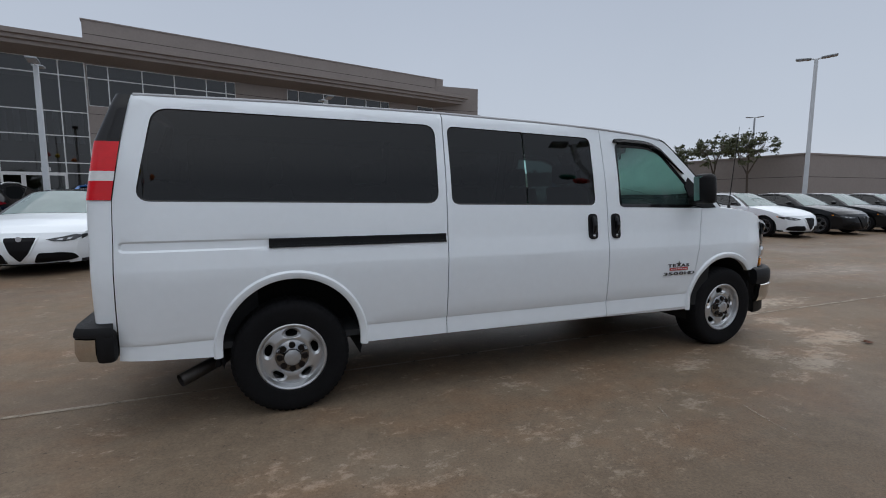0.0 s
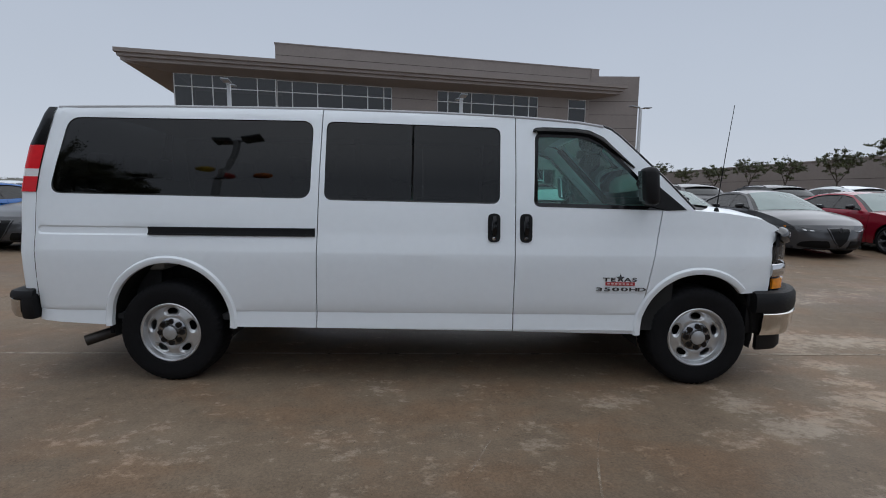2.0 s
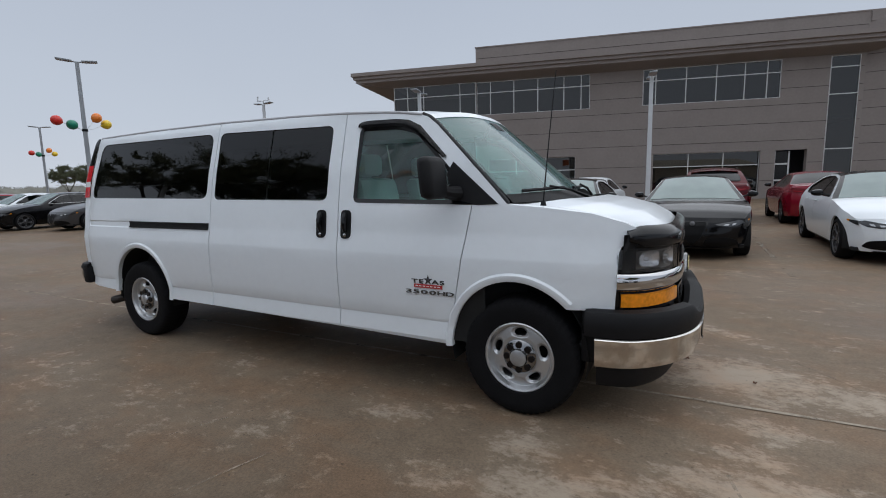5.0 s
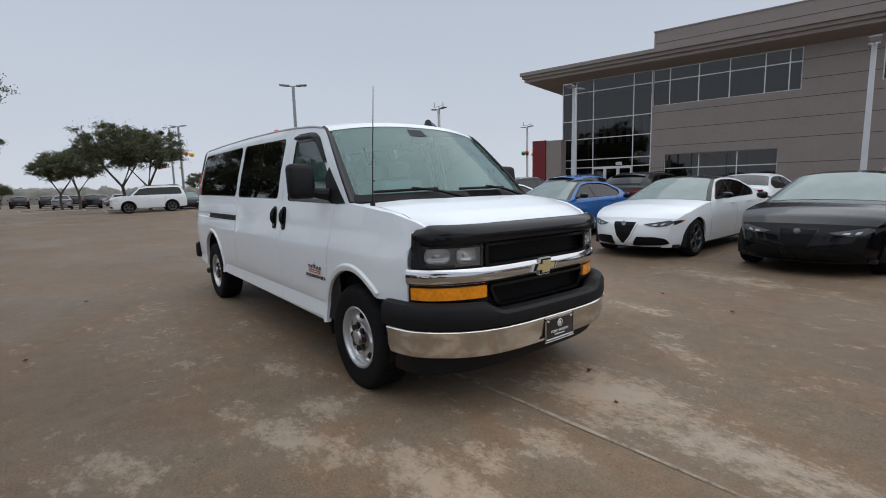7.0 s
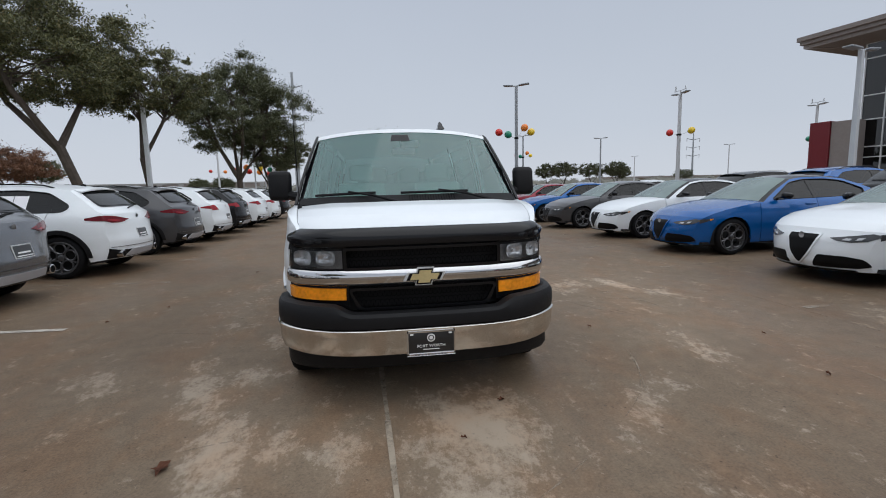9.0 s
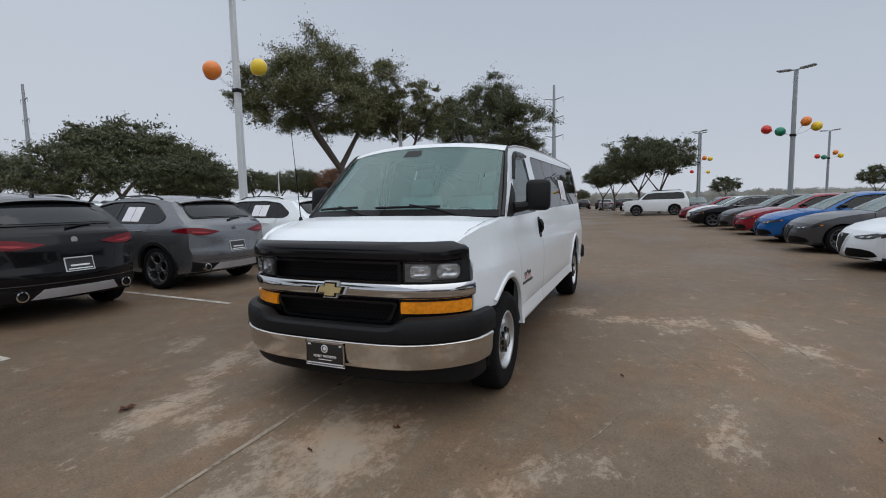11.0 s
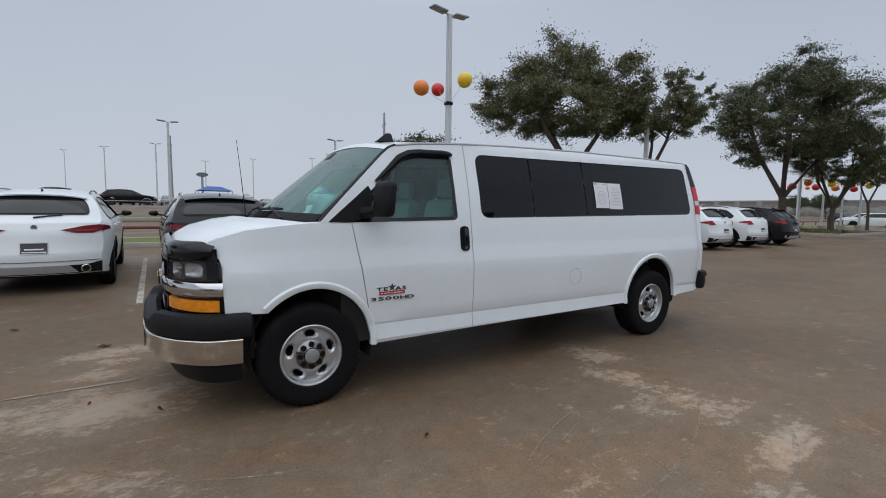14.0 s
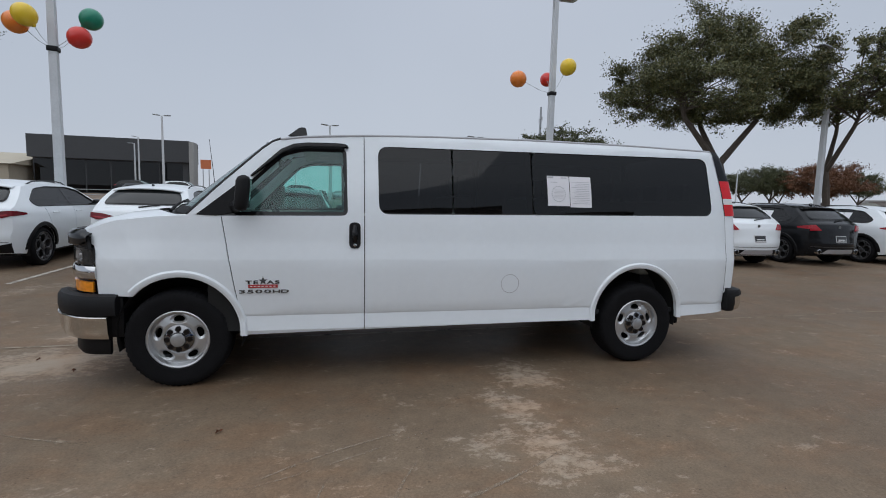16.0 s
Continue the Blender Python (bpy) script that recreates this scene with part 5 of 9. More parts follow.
def van_rear(van):
    # back face with its leaning upper half
    def rear(u, v):
        q = 2 * u - 1
        z = interp(v, [0, 0.15, 0.6, 0.78, 1], [0.50, 0.62, 1.40, 1.74, 2.035])
        xe = interp(z, [0.5, 0.62, 1.40, 1.74, 2.035], [-1.04, -1.055, -1.065, -1.025, -0.90])
        xc = xe - interp(z, [0.5, 1.4, 2.035], [0.055, 0.06, 0.09])
        e = van_w(-0.93, z) - 0.02
        k = 1 - abs(q) ** 5
        return (xe + (xc - xe) * k, q * e, z + 0.05 * (1 - q * q) * smooth01((z - 1.9) / 0.135))
    part("rear_door", grid(rear, 30, 24), M["van_white"], van, angle=60)
    bm = grid(lambda u, v: (lambda p: (p[0] - 0.006, p[1], p[2]))(rear(0.06 + 0.88 * u, 0.63 + 0.32 * v)), 20, 8)
    bmesh.ops.reverse_faces(bm, faces=bm.faces[:])
    part("rear_window", bm, M["glass_dark"], van)
    for s in (-1, 1):
        def lamp(z0, z1, mat, nm, o=0.008):
            def f(u, v):
                z = z0 + (z1 - z0) * v
                xe = interp(z, [0.5, 0.62, 1.40, 1.74, 2.035], [-1.065, -1.08, -1.095, -1.05, -0.935])
                a = u * math.pi / 2
                lean = interp(z, [0.5, 1.40, 1.74, 2.035], [-0.969, -0.960, -0.909, -0.850])
                x = lean + (xe - lean) * math.sin(a) ** 0.8
                y = van_w(lean, z) + o - 0.085 * (1 - math.cos(a)) ** 2.2
                return (x, s * y, z)
            b = grid(f, 8, 6)
            if s < 0:
                bmesh.ops.reverse_faces(b, faces=b.faces[:])
            return part(nm, b, mat, van)
        lamp(1.405, 1.516, M["red"], "tail_light")
        lamp(1.516, 1.572, M["white_lens"], "reversing_light")
        lamp(1.572, 1.745, M["red"], "tail_light")
        lamp(1.745, 2.03, M["gloss_black"], "corner_trim")
        lamp(0.56, 1.403, M["van_white"], "rear_corner", 0.0)
    P = [(-0.975, 0.985), (-1.0, 0.99), (-1.10, 0.978), (-1.165, 0.94)] + [(-1.185 - 0.02 * (1 - (y / 0.85) ** 2), y) for y in np.linspace(0.85, -0.85, 14)] + [(-1.165, -0.94), (-1.10, -0.978), (-1.0, -0.99), (-0.975, -0.985)]
    bm = sweep(P, [(-0.10, 0.705), (-0.05, 0.700), (0.000, 0.682), (0.014, 0.655), (0.015, 0.630), (0.006, 0.622), (-0.08, 0.618)], True)
    part("rear_bumper_pad", bm, M["black_plastic"], van)
    bm = sweep([(-1.06, 0.986)] + P[2:-2] + [(-1.06, -0.986)], [(-0.02, 0.622), (0.010, 0.618), (0.014, 0.54), (-0.004, 0.485), (-0.06, 0.47), (-0.06, 0.57)], True)
    part("rear_bumper", bm, M["chrome_worn"], van)
    for s in (-1, 1):
        bm = boxes((-1.066, -0.968, *sorted((s * 0.90, s * 1.003)), 0.470, 0.665), bevel=0.028)
        part("rear_bumper_end", bm, M["black_plastic"], van)
    bm = bmesh.new()
    tube(bm, [(0.35, -0.42, 0.37), (-0.25, -0.62, 0.42), (-0.46, -0.80, 0.355), (-0.66, -0.93, 0.295)], 0.042, 12, cap=False)
    part("exhaust_pipe", bm, M["exhaust"], van, "dull steel tailpipe")
    for y0 in (-0.95, 0.62):
        part("mud_flap", boxes((-0.46, -0.43, y0, y0 + 0.33, 0.36, 0.50), bevel=0.006), M["rubber"], van)


def van_inside(van):
    # floor pan, chassis, headliner, firewall
    bm = boxes((-0.90, 4.45, -0.90, 0.90, 0.46, 0.50))
    part("floor_pan", bm, M["interior_dark"], van, smooth=False)
    bm = boxes((-0.9, 4.6, -0.48, -0.36, 0.33, 0.46), (-0.9, 4.6, 0.36, 0.48, 0.33, 0.46), (0.9, 1.7, -0.2, 0.35, 0.28, 0.45), (3.0, 4.3, -0.3, 0.3, 0.27, 0.46), bevel=0.01)
    tube(bm, [(0, -0.75, 0.376), (0, 0.75, 0.376)], 0.06, 10)
    tube(bm, [(3.937, -0.75, 0.36), (3.937, 0.75, 0.36)], 0.05, 10)
    part("chassis_frame", bm, M["liner"], van)
    def lining(u, v):
        x = -0.8 + 3.9 * u
        q = 2 * v - 1
        ze = interp(x, ROOF_X, ROOF_Z) - 0.06
        return (x, q * (van_w(x, ze) - 0.05), ze + 0.05 * (1 - q * q))
    part("headliner", grid(lining, 10, 8), M["interior"], van)
    for s in (-1, 1):
        b = grid(lambda u, v: (-0.86 + 4.4 * u, s * (van_w(-0.8 + 4.3 * u, 0.95 + 0.38 * v) - 0.06), 0.95 + 0.38 * v), 16, 4)
        part("side_trim", b, M["interior"], van)
    b = grid(lambda u, v: (3.60 + 0.50 * (1 - abs(2 * u - 1) ** 2) * 0.9, (2 * u - 1) * 0.86, 0.5 + 0.80 * v), 12, 4)
    part("firewall", b, M["interior_dark"], van)
    def dash(u, v):
        q = 2 * u - 1
        k = 1 - abs(q) ** 2.4
        a = v * math.pi / 2
        return (3.42 + (0.36 + 0.25 * k) * (1 - v), q * 0.86, 1.02 + 0.275 * math.cos(max(0, v - 0.35) / 0.65 * math.pi / 2) ** 0.6)
    part("dashboard", grid(dash, 16, 10), M["interior"], van, "grey dashboard")
    sw = new("steering_wheel")
    sw.parent = van
    bm = bmesh.new()
    c = Matrix.Translation((3.22, 0.42, 1.22)) @ pose(0, 0, 0, 0, -62, 0)
    pts = [c @ Vector((0.195 * math.cos(a), 0.195 * math.sin(a), 0)) for a in np.linspace(0, 2 * math.pi, 25)]
    tube(bm, pts, 0.015, 8, cap=False)
    part("wheel_rim", bm, M["interior_dark"], sw)
    bm = bmesh.new()
    for a in (0.4, math.pi - 0.4, -math.pi / 2):
        tube(bm, [c @ Vector((0, 0, 0.02)), c @ Vector((0.19 * math.cos(a + math.pi / 2), 0.19 * math.sin(a + math.pi / 2), 0))], [0.04, 0.016], 8)
    tube(bm, [c @ Vector((0, 0, 0.03)), c @ Vector((0, 0, -0.3))], [0.07, 0.05], 10)
    part("wheel_hub", bm, M["interior_dark"], sw)
    def seat(x, y, w, name="front_seat"):
        st = new(name)
        st.parent = van
        part("seat_cushion", boxes((x - 0.22, x + 0.26, y - w / 2, y + w / 2, 0.80, 0.97), bevel=0.05), M["interior"], st)
        bm = boxes((x - 0.30, x - 0.16, y - w / 2, y + w / 2, 0.92, 1.52), bevel=0.05)
        for v in bm.verts:
            v.co.x -= (v.co.z - 0.92) * 0.22
        part("seat_back", bm, M["interior"], st)
        for yy in (y,) if w < 0.7 else (y - 0.42, y, y + 0.42):
            bm = boxes((x - 0.44, x - 0.34, yy - 0.13, yy + 0.13, 1.54, 1.72), bevel=0.04)
            part("headrest", bm, M["interior"], st)
        part("seat_base", boxes((x - 0.18, x + 0.2, y - w / 2 + 0.05, y + w / 2 - 0.05, 0.5, 0.80)), M["interior_dark"], st)
    seat(2.85, 0.42, 0.52)
    seat(2.85, -0.42, 0.52)
    for xx in (2.0, 1.15, 0.35, -0.4):
        seat(xx, 0.0 if xx < 0 else 0.18, 1.5 if xx < 0 else 1.2, "bench_seat")
    bm = bmesh.new()
    box(bm, 3.27, 3.30, -0.11, 0.11, 1.76, 1.83, bevel=0.012)
    tube(bm, [(3.30, 0, 1.81), (3.38, 0, 1.93)], 0.01, 6)
    part("rear_view_mirror", bm, M["interior_dark"], van)


# a little grey is painted in for the lens's reflections
M["glass_lens"] = glass("lamp_lens", (0.88, 0.89, 0.90), 1.55, painted_sheen=0.045, sheen_color=(0.42, 0.44, 0.46))
build_van()

# ---- parked cars ----
PAINTED = set()


class Shape:
    """A car's skin: a strip of stations from nose to tail over the top, and a half width for the sides."""

    def __init__(self, segs, wz, ww, taper, axles, wheel_r, arch_r, sill, window, pillars, seams):
        self.segs, self.wz, self.ww, self.taper = segs, wz, ww, taper
        self.axles, self.wheel_r, self.arch_r, self.sill = axles, wheel_r, arch_r, sill
        self.window, self.pillars, self.seams = window, pillars, seams

    def w(self, x, z):
        w = interp(z, self.wz, self.ww)
        x0, d0, x1, d1 = self.taper
        if x > x0:
            w -= d0 * ((x - x0) / 0.5) ** 2
        if x < x1:
            w -= d1 * ((x1 - x) / 0.5) ** 2
        return w

    def strip(self, name, lift=0.0, qs=1.0, n=18, sub=3):
        st = self.segs[name]
        rows = []
        for a, b in zip(st, st[1:]):
            for k in range(sub):
                t = k / sub
                rows.append([p + (q - p) * t for p, q in zip(a, b)])
        rows.append(list(st[-1]))
        bm = bmesh.new()
        V = []
        for x, z, bx, cz in rows:
            e = self.w(x, z)
            V.append([])
            for j in range(n + 1):
                q = (2 * j / n - 1) * qs
                k = 1 - abs(q) ** 2.5
                V[-1].append(bm.verts.new((x + bx * k, q * e, z + cz * k + lift)))
        for i in range(len(V) - 1):
            for j in range(n):
                bm.faces.new((V[i][j], V[i][j + 1], V[i + 1][j + 1], V[i + 1][j]))
        return bm

    def face_x(self, name, y, z):
        st = sorted(self.segs[name], key=lambda r: r[1])
        zz = [r[1] for r in st]
        x, bx = interp(z, zz, [r[0] for r in st]), interp(z, zz, [r[2] for r in st])
        q = min(abs(y) / self.w(x, z), 1.0)
        return x + bx * (1 - q ** 2.5)

    def patch(self, name, poly, off, depth, sgn=1):
        sh = fill2d(poly)
        slice2d(sh, np.linspace(-0.9, 0.9, 25), np.linspace(0.2, 1.2, 31))
        b = skin(sh, lambda y, z, d: Vector((self.face_x(name, y, z) + sgn * (off - d), y, z)), depth)
        sh.free()
        bmesh.ops.recalc_face_normals(b, faces=b.faces[:])
        return b

    def pane(self, name, poly, off):
        """A pane with rounded corners that lies on a screen's curve."""
        sheet = fill2d(poly)
        slice2d(sheet, np.linspace(-0.9, 0.9, 19), np.linspace(1.0, 1.6, 13))

        def f(y, z, d):
            q = min(abs(y) / self.w(self.segs[name][1][0], z), 1.0)
            k = 1 - q ** 2.5
            st = sorted(((r[1] + r[3] * k, r[0] + r[2] * k) for r in self.segs[name]))
            return Vector((interp(z, [r[0] for r in st], [r[1] for r in st]) - off + d, y, z + 0.3 * off))
        b = skin(sheet, f, 0.008)
        sheet.free()
        bmesh.ops.recalc_face_normals(b, faces=b.faces[:])
        return b

    def outline(self):
        pts = []
        for nm in ("front", "hood", "windscreen", "roof", "rear_window", "deck", "rear"):
            for x, z, _, _ in self.segs[nm]:
                if not pts or (Vector(pts[-1]) - Vector((x, z))).length > 1e-4:
                    pts.append((x, z))
        xr, xf = self.axles
        r = self.arch_r
        pts += [(xr - r - 0.02, self.sill)] + arc(xr, self.wheel_r, r, r, 180, 0, 14) + [(xr + r + 0.02, self.sill)]
        pts += [(xf - r - 0.02, self.sill)] + arc(xf, self.wheel_r, r, r, 180, 0, 14) + [(xf + r + 0.02, self.sill)]
        return pts


def mirrored(poly):
    return [(-a, b) for a, b in poly][::-1]


SEDAN = Shape(
    dict(front=[(1.97, .20, .28, 0), (2.03, .30, .28, 0), (2.05, .45, .26, 0), (2.02, .60, .25, .01), (1.94, .70, .24, .03)],
         hood=[(1.94, .70, .24, .03), (1.78, .782, .20, .05), (1.5, .862, .12, .06), (1.1, .925, .09, .06), (.78, .955, .13, .045)],
         windscreen=[(.78, .955, .13, .045), (.38, 1.175, .11, .05), (.0, 1.345, .08, .055)],
         roof=[(.0, 1.345, .08, .055), (-.3, 1.380, 0, .055), (-.75, 1.375, 0, .055), (-1.15, 1.325, -.06, .055)],
         rear_window=[(-1.15, 1.325, -.06, .055), (-1.48, 1.20, -.06, .045), (-1.75, 1.08, -.06, .035)],
         deck=[(-1.75, 1.08, -.06, .035), (-2.05, 1.045, -.12, .03), (-2.14, 1.03, -.16, .02)],
         rear=[(-2.14, 1.03, -.16, .02), (-2.14, .9, -.17, 0), (-2.17, .6, -.2, 0), (-2.13, .35, -.2, 0), (-2.08, .24, -.18, 0)]),
    [.2, .35, .6, .72, .80, .93, .96, 1.36, 1.45], [.87, .905, .93, .932, .92, .90, .875, .60, .57], (1.45, 0.15, -1.6, 0.11), (-1.41, 1.41), 0.335, 0.375, 0.22,
    [(.58, .985), (.04, 1.29), (-.30, 1.337), (-.75, 1.330), (-1.10, 1.285), (-1.50, 1.115), (-1.40, 1.0)], (-.36,), ((.82, .22, .86, .95), (-.36, .22, -.36, .98), (-1.12, .55, -1.25, .99)))
CROSS = Shape(
    dict(front=[(1.97, .26, .28, 0), (2.04, .42, .28, 0), (2.05, .62, .26, 0), (2.01, .74, .25, .01), (1.95, .83, .23, .03)],
         hood=[(1.95, .83, .23, .03), (1.80, .90, .20, .05), (1.5, .97, .12, .06), (1.2, 1.02, .09, .06), (.98, 1.055, .13, .045)],
         windscreen=[(.98, 1.055, .13, .045), (.58, 1.30, .11, .05), (.22, 1.48, .08, .055)],
         roof=[(.22, 1.48, .08, .055), (-.2, 1.545, 0, .06), (-.8, 1.555, 0, .06), (-1.30, 1.52, -.03, .055), (-1.52, 1.485, -.08, .05)],
         rear_window=[(-1.52, 1.485, -.08, .05), (-1.75, 1.32, -.10, .04), (-1.98, 1.13, -.10, .03)],
         deck=[(-1.98, 1.13, -.10, .03), (-2.04, 1.10, -.12, .01), (-2.06, 1.08, -.13, 0)],
         rear=[(-2.06, 1.08, -.13, 0), (-2.09, .95, -.16, 0), (-2.09, .74, -.20, 0), (-2.13, .60, -.20, 0), (-2.12, .44, -.20, 0), (-2.06, .30, -.18, 0)]),
    [.26, .42, .65, .85, .95, 1.05, 1.10, 1.50, 1.62], [.885, .92, .945, .948, .935, .92, .895, .655, .59], (1.45, 0.15, -1.6, 0.13), (-1.41, 1.41), 0.362, 0.405, 0.27,
    [(.80, 1.10), (.30, 1.41), (-.05, 1.48), (-.80, 1.49), (-1.22, 1.445), (-1.60, 1.22), (-1.48, 1.125)], (-.28,), ((.98, .27, 1.02, 1.06), (-.28, .27, -.28, 1.10), (-1.10, .62, -1.28, 1.11)))


SUV = Shape(
    dict(front=[(2.44, .36, .17, 0), (2.50, .52, .17, 0), (2.52, .82, .15, 0), (2.50, 1.03, .14, .01), (2.43, 1.13, .13, .02)],
         hood=[(2.43, 1.13, .13, .02), (2.2, 1.19, .10, .03), (1.8, 1.235, .08, .04), (1.35, 1.26, .10, .04)],
         windscreen=[(1.35, 1.26, .10, .04), (1.02, 1.57, .09, .05), (.72, 1.84, .08, .05)],
         roof=[(.72, 1.84, .08, .05), (.2, 1.93, 0, .05), (-1.2, 1.96, 0, .05), (-2.2, 1.91, -.03, .05)],
         rear_window=[(-2.2, 1.91, -.03, .05), (-2.36, 1.60, -.06, .03), (-2.47, 1.30, -.08, .02)],
         deck=[(-2.47, 1.30, -.08, .02), (-2.48, 1.26, -.08, 0), (-2.49, 1.22, -.08, 0)],
         rear=[(-2.49, 1.22, -.08, 0), (-2.52, .9, -.10, 0), (-2.54, .6, -.10, 0), (-2.50, .38, -.10, 0)]),
    [.35, .52, .82, 1.05, 1.2, 1.26, 1.32, 1.86, 2.02], [.94, .98, 1.0, 1.0, .985, .97, .95, .80, .74], (2.0, 0.12, -2.0, 0.07), (-1.45, 1.50), 0.41, 0.46, 0.36,
    [(1.12, 1.32), (.66, 1.75), (.1, 1.83), (-1.9, 1.84), (-2.12, 1.76), (-2.22, 1.37), (-2.1, 1.32)], (.1, -1.0), ((1.25, .37, 1.25, 1.26), (.1, .37, .1, 1.32), (-1.0, .75, -1.08, 1.32)))


def car_model(sh, name, kind, rim="grey"):
    """One car with its parts, nose to +x, standing on z = 0."""
    car = thing(name)
    paint = M["white"]

    def painted(nm, bm, ang=40):
        o = part(nm, bm, paint, car, angle=ang)
        PAINTED.add(o.data.name)
        return o

    painted("front_bumper", sh.strip("front"))
    painted("hood", sh.strip("hood", sub=4))
    painted("boot_lid" if kind == "sedan" else "tailgate", sh.strip("deck"))
    painted("rear_bumper", sh.strip("rear"))
    painted("roof", sh.strip("roof"))
    for nm in ("windscreen", "rear_window"):
        if kind == "cross" and nm == "rear_window":
            painted("rear_hatch", sh.strip(nm))
            for grow, off, mat, q in ((0.022, 0.010, "gloss_black", "rear_window_edge"), (0.0, 0.017, "rear_glass", "rear_window")):
                poly = [(-0.64 - grow, 1.225 - grow), (0.64 + grow, 1.225 - grow), (0.60 + grow, 1.37), (0.47 + grow, 1.485 + grow), (-0.47 - grow, 1.485 + grow), (-0.60 - grow, 1.37)]
                part(q, sh.pane(nm, rounded(poly, 0.07, 4), off), M[mat], car)
            continue
        part(nm, sh.strip(nm, lift=0.004, qs=0.90), M["glass_car" if nm == "windscreen" else "glass_side"], car)
        part(nm + "_frame", frame_strip(sh, nm), M["gloss_black"], car)
    xs = np.arange(-2.0, 2.1, 0.25)
    zs = list(np.linspace(sh.wz[0] + 0.05, sh.wz[-1], 16))
    for s in (-1, 1):
        sheet = fill2d(sh.outline(), [rounded(sh.window, 0.085, 4)])
        slice2d(sheet, xs, zs)
        for a, b, c, d in sh.seams:
            cut_seam(sheet, (a, b), (c, d), 0.010, d + 0.005)
        f = lambda x, z, dd: Vector((x, s * (sh.w(x, z) - dd), z))
        for k, nm in enumerate(("fender", "front_door", "rear_door", "rear_wing")):
            c = sheet.copy()
            def at(fc):
                ctr = fc.calc_center_median()
                n_ = sum(1 for q in sh.seams if ctr.x < q[0] + (q[2] - q[0]) * (ctr.y - q[1]) / (q[3] - q[1]))
                return n_
            bmesh.ops.delete(c, geom=[fc for fc in c.faces if at(fc) != k], context="FACES")
            bmesh.ops.delete(c, geom=[v for v in c.verts if not v.link_faces], context="VERTS")
            painted(nm, skin(c, f, 0.03, flip=(s > 0)), 30)
            c.free()
        sheet.free()
        g = fill2d(rounded(sh.window, 0.085, 4))
        slice2d(g, np.arange(-1.6, 0.8, 0.3), np.arange(1.0, 1.5, 0.12))
        part("side_window", skin(g, lambda x, z, d: Vector((x, s * (sh.w(x, z) - 0.010), z)), 0, flip=(s > 0)), M["glass_side"], car)
        g.free()
        if kind == "cross" and s > 0:
            # printed forms in the rear door window
            zw = sh.window[0][1]
            fm = new("window_form")
            fm.parent = car
            for x0 in (-0.93, -0.705):
                bm = grid(lambda u, v: (x0 + 0.215 * u, s * (sh.w(x0 + 0.215 * u, zw + 0.05 + 0.25 * v) - 0.006), zw + 0.05 + 0.25 * v), 1, 3)
                part("sheet", bm, M["paper"], fm, "white printed form")
        for px in sh.pillars:
            zt, zb = sh.window[2][1], sh.window[0][1]
            bm = grid(lambda u, v: (px - 0.045 + 0.09 * u, s * (sh.w(px, zb + (zt - zb) * v) - 0.003), zb + (zt - zb) * v), 1, 5)
            part("door_pillar", bm, M["gloss_black"], car)
        bm = bmesh.new()
        edge = rounded(sh.window, 0.085, 4)
        tube(bm, [(x, s * (sh.w(x, z) + 0.001), z) for x, z in edge + edge[:1]], 0.011, 5, cap=False)
        part("window_trim", bm, M["gloss_black"], car)
        # mirrors
        m = new("door_mirror")
        m.parent = car
        zb = sh.window[0][1]
        mx = 0.43 if kind != "suv" else 0.95
        bm = boxes((mx - .08, mx + .07, sh.w(0, zb) + 0.08, sh.w(0, zb) + 0.26, zb + 0.005, zb + 0.135), bevel=0.05)
        for v in bm.verts:
            # the housing narrows outward and toward the front
            t_ = (v.co.y - sh.w(0, zb) - 0.08) / 0.18
            v.co.z = zb + 0.07 + (v.co.z - zb - 0.07) * (1 - 0.35 * t_ * t_)
            if v.co.x > mx:
                v.co.x -= 0.05 * t_
        if s < 0:
            mirror_y(bm)
        part("mirror_housing", bm, M["gloss_black"], m)
        bm = bmesh.new()
        tube(bm, [(mx + .04, s * (sh.w(0, zb) - 0.02), zb + 0.02), (mx + .01, s * (sh.w(0, zb) + 0.11), zb + 0.05)], 0.018, 6)
        part("mirror_arm", bm, M["gloss_black"], m)
        for nm, hx in (("door_handle", sh.seams[1][0] + .26), ("door_handle", sh.seams[2][0] + .22)):
            hz = zb - 0.10
            bm = bmesh.new()
            tube(bm, [(hx - 0.0, s * (sh.w(hx, hz) + 0.004), hz + 0.004), (hx - 0.04, s * (sh.w(hx, hz) + 0.03), hz), (hx - 0.16, s * (sh.w(hx, hz) + 0.03), hz), (hx - 0.20, s * (sh.w(hx, hz) + 0.004), hz - 0.004)], 0.012, 6)
            h_ = part(nm, bm, paint, car)
            PAINTED.add(h_.data.name)
        # lower sill cladding, liners
        bm = grid(lambda u, v: (sh.axles[0] + sh.arch_r + 0.02 + (sh.axles[1] - sh.axles[0] - 2 * sh.arch_r - 0.04) * u, s * (sh.w(0, sh.sill + 0.02) + 0.008 - 0.03 * (1 - v)), sh.sill - 0.03 + 0.09 * v), 6, 2)
        part("side_skirt", bm, M["black_plastic"], car)
        for ax in sh.axles:
            bm = bmesh.new()
            pr = None
            r = sh.arch_r + 0.01
            for p in range(15):
                t = radians(200 - 220 * p / 14)
                ring = [bm.verts.new((ax + r * math.cos(t), s * yy, sh.wheel_r + r * math.sin(t))) for yy in (0.90, 0.50)]
                if pr:
                    bm.faces.new((pr[0], ring[0], ring[1], pr[1]))
                pr = ring
            bm.faces.new([bm.verts.new((ax + r * math.cos(radians(200 - 220 * p / 14)), s * 0.5, sh.wheel_r + r * math.sin(radians(200 - 220 * p / 14)))) for p in range(15)])
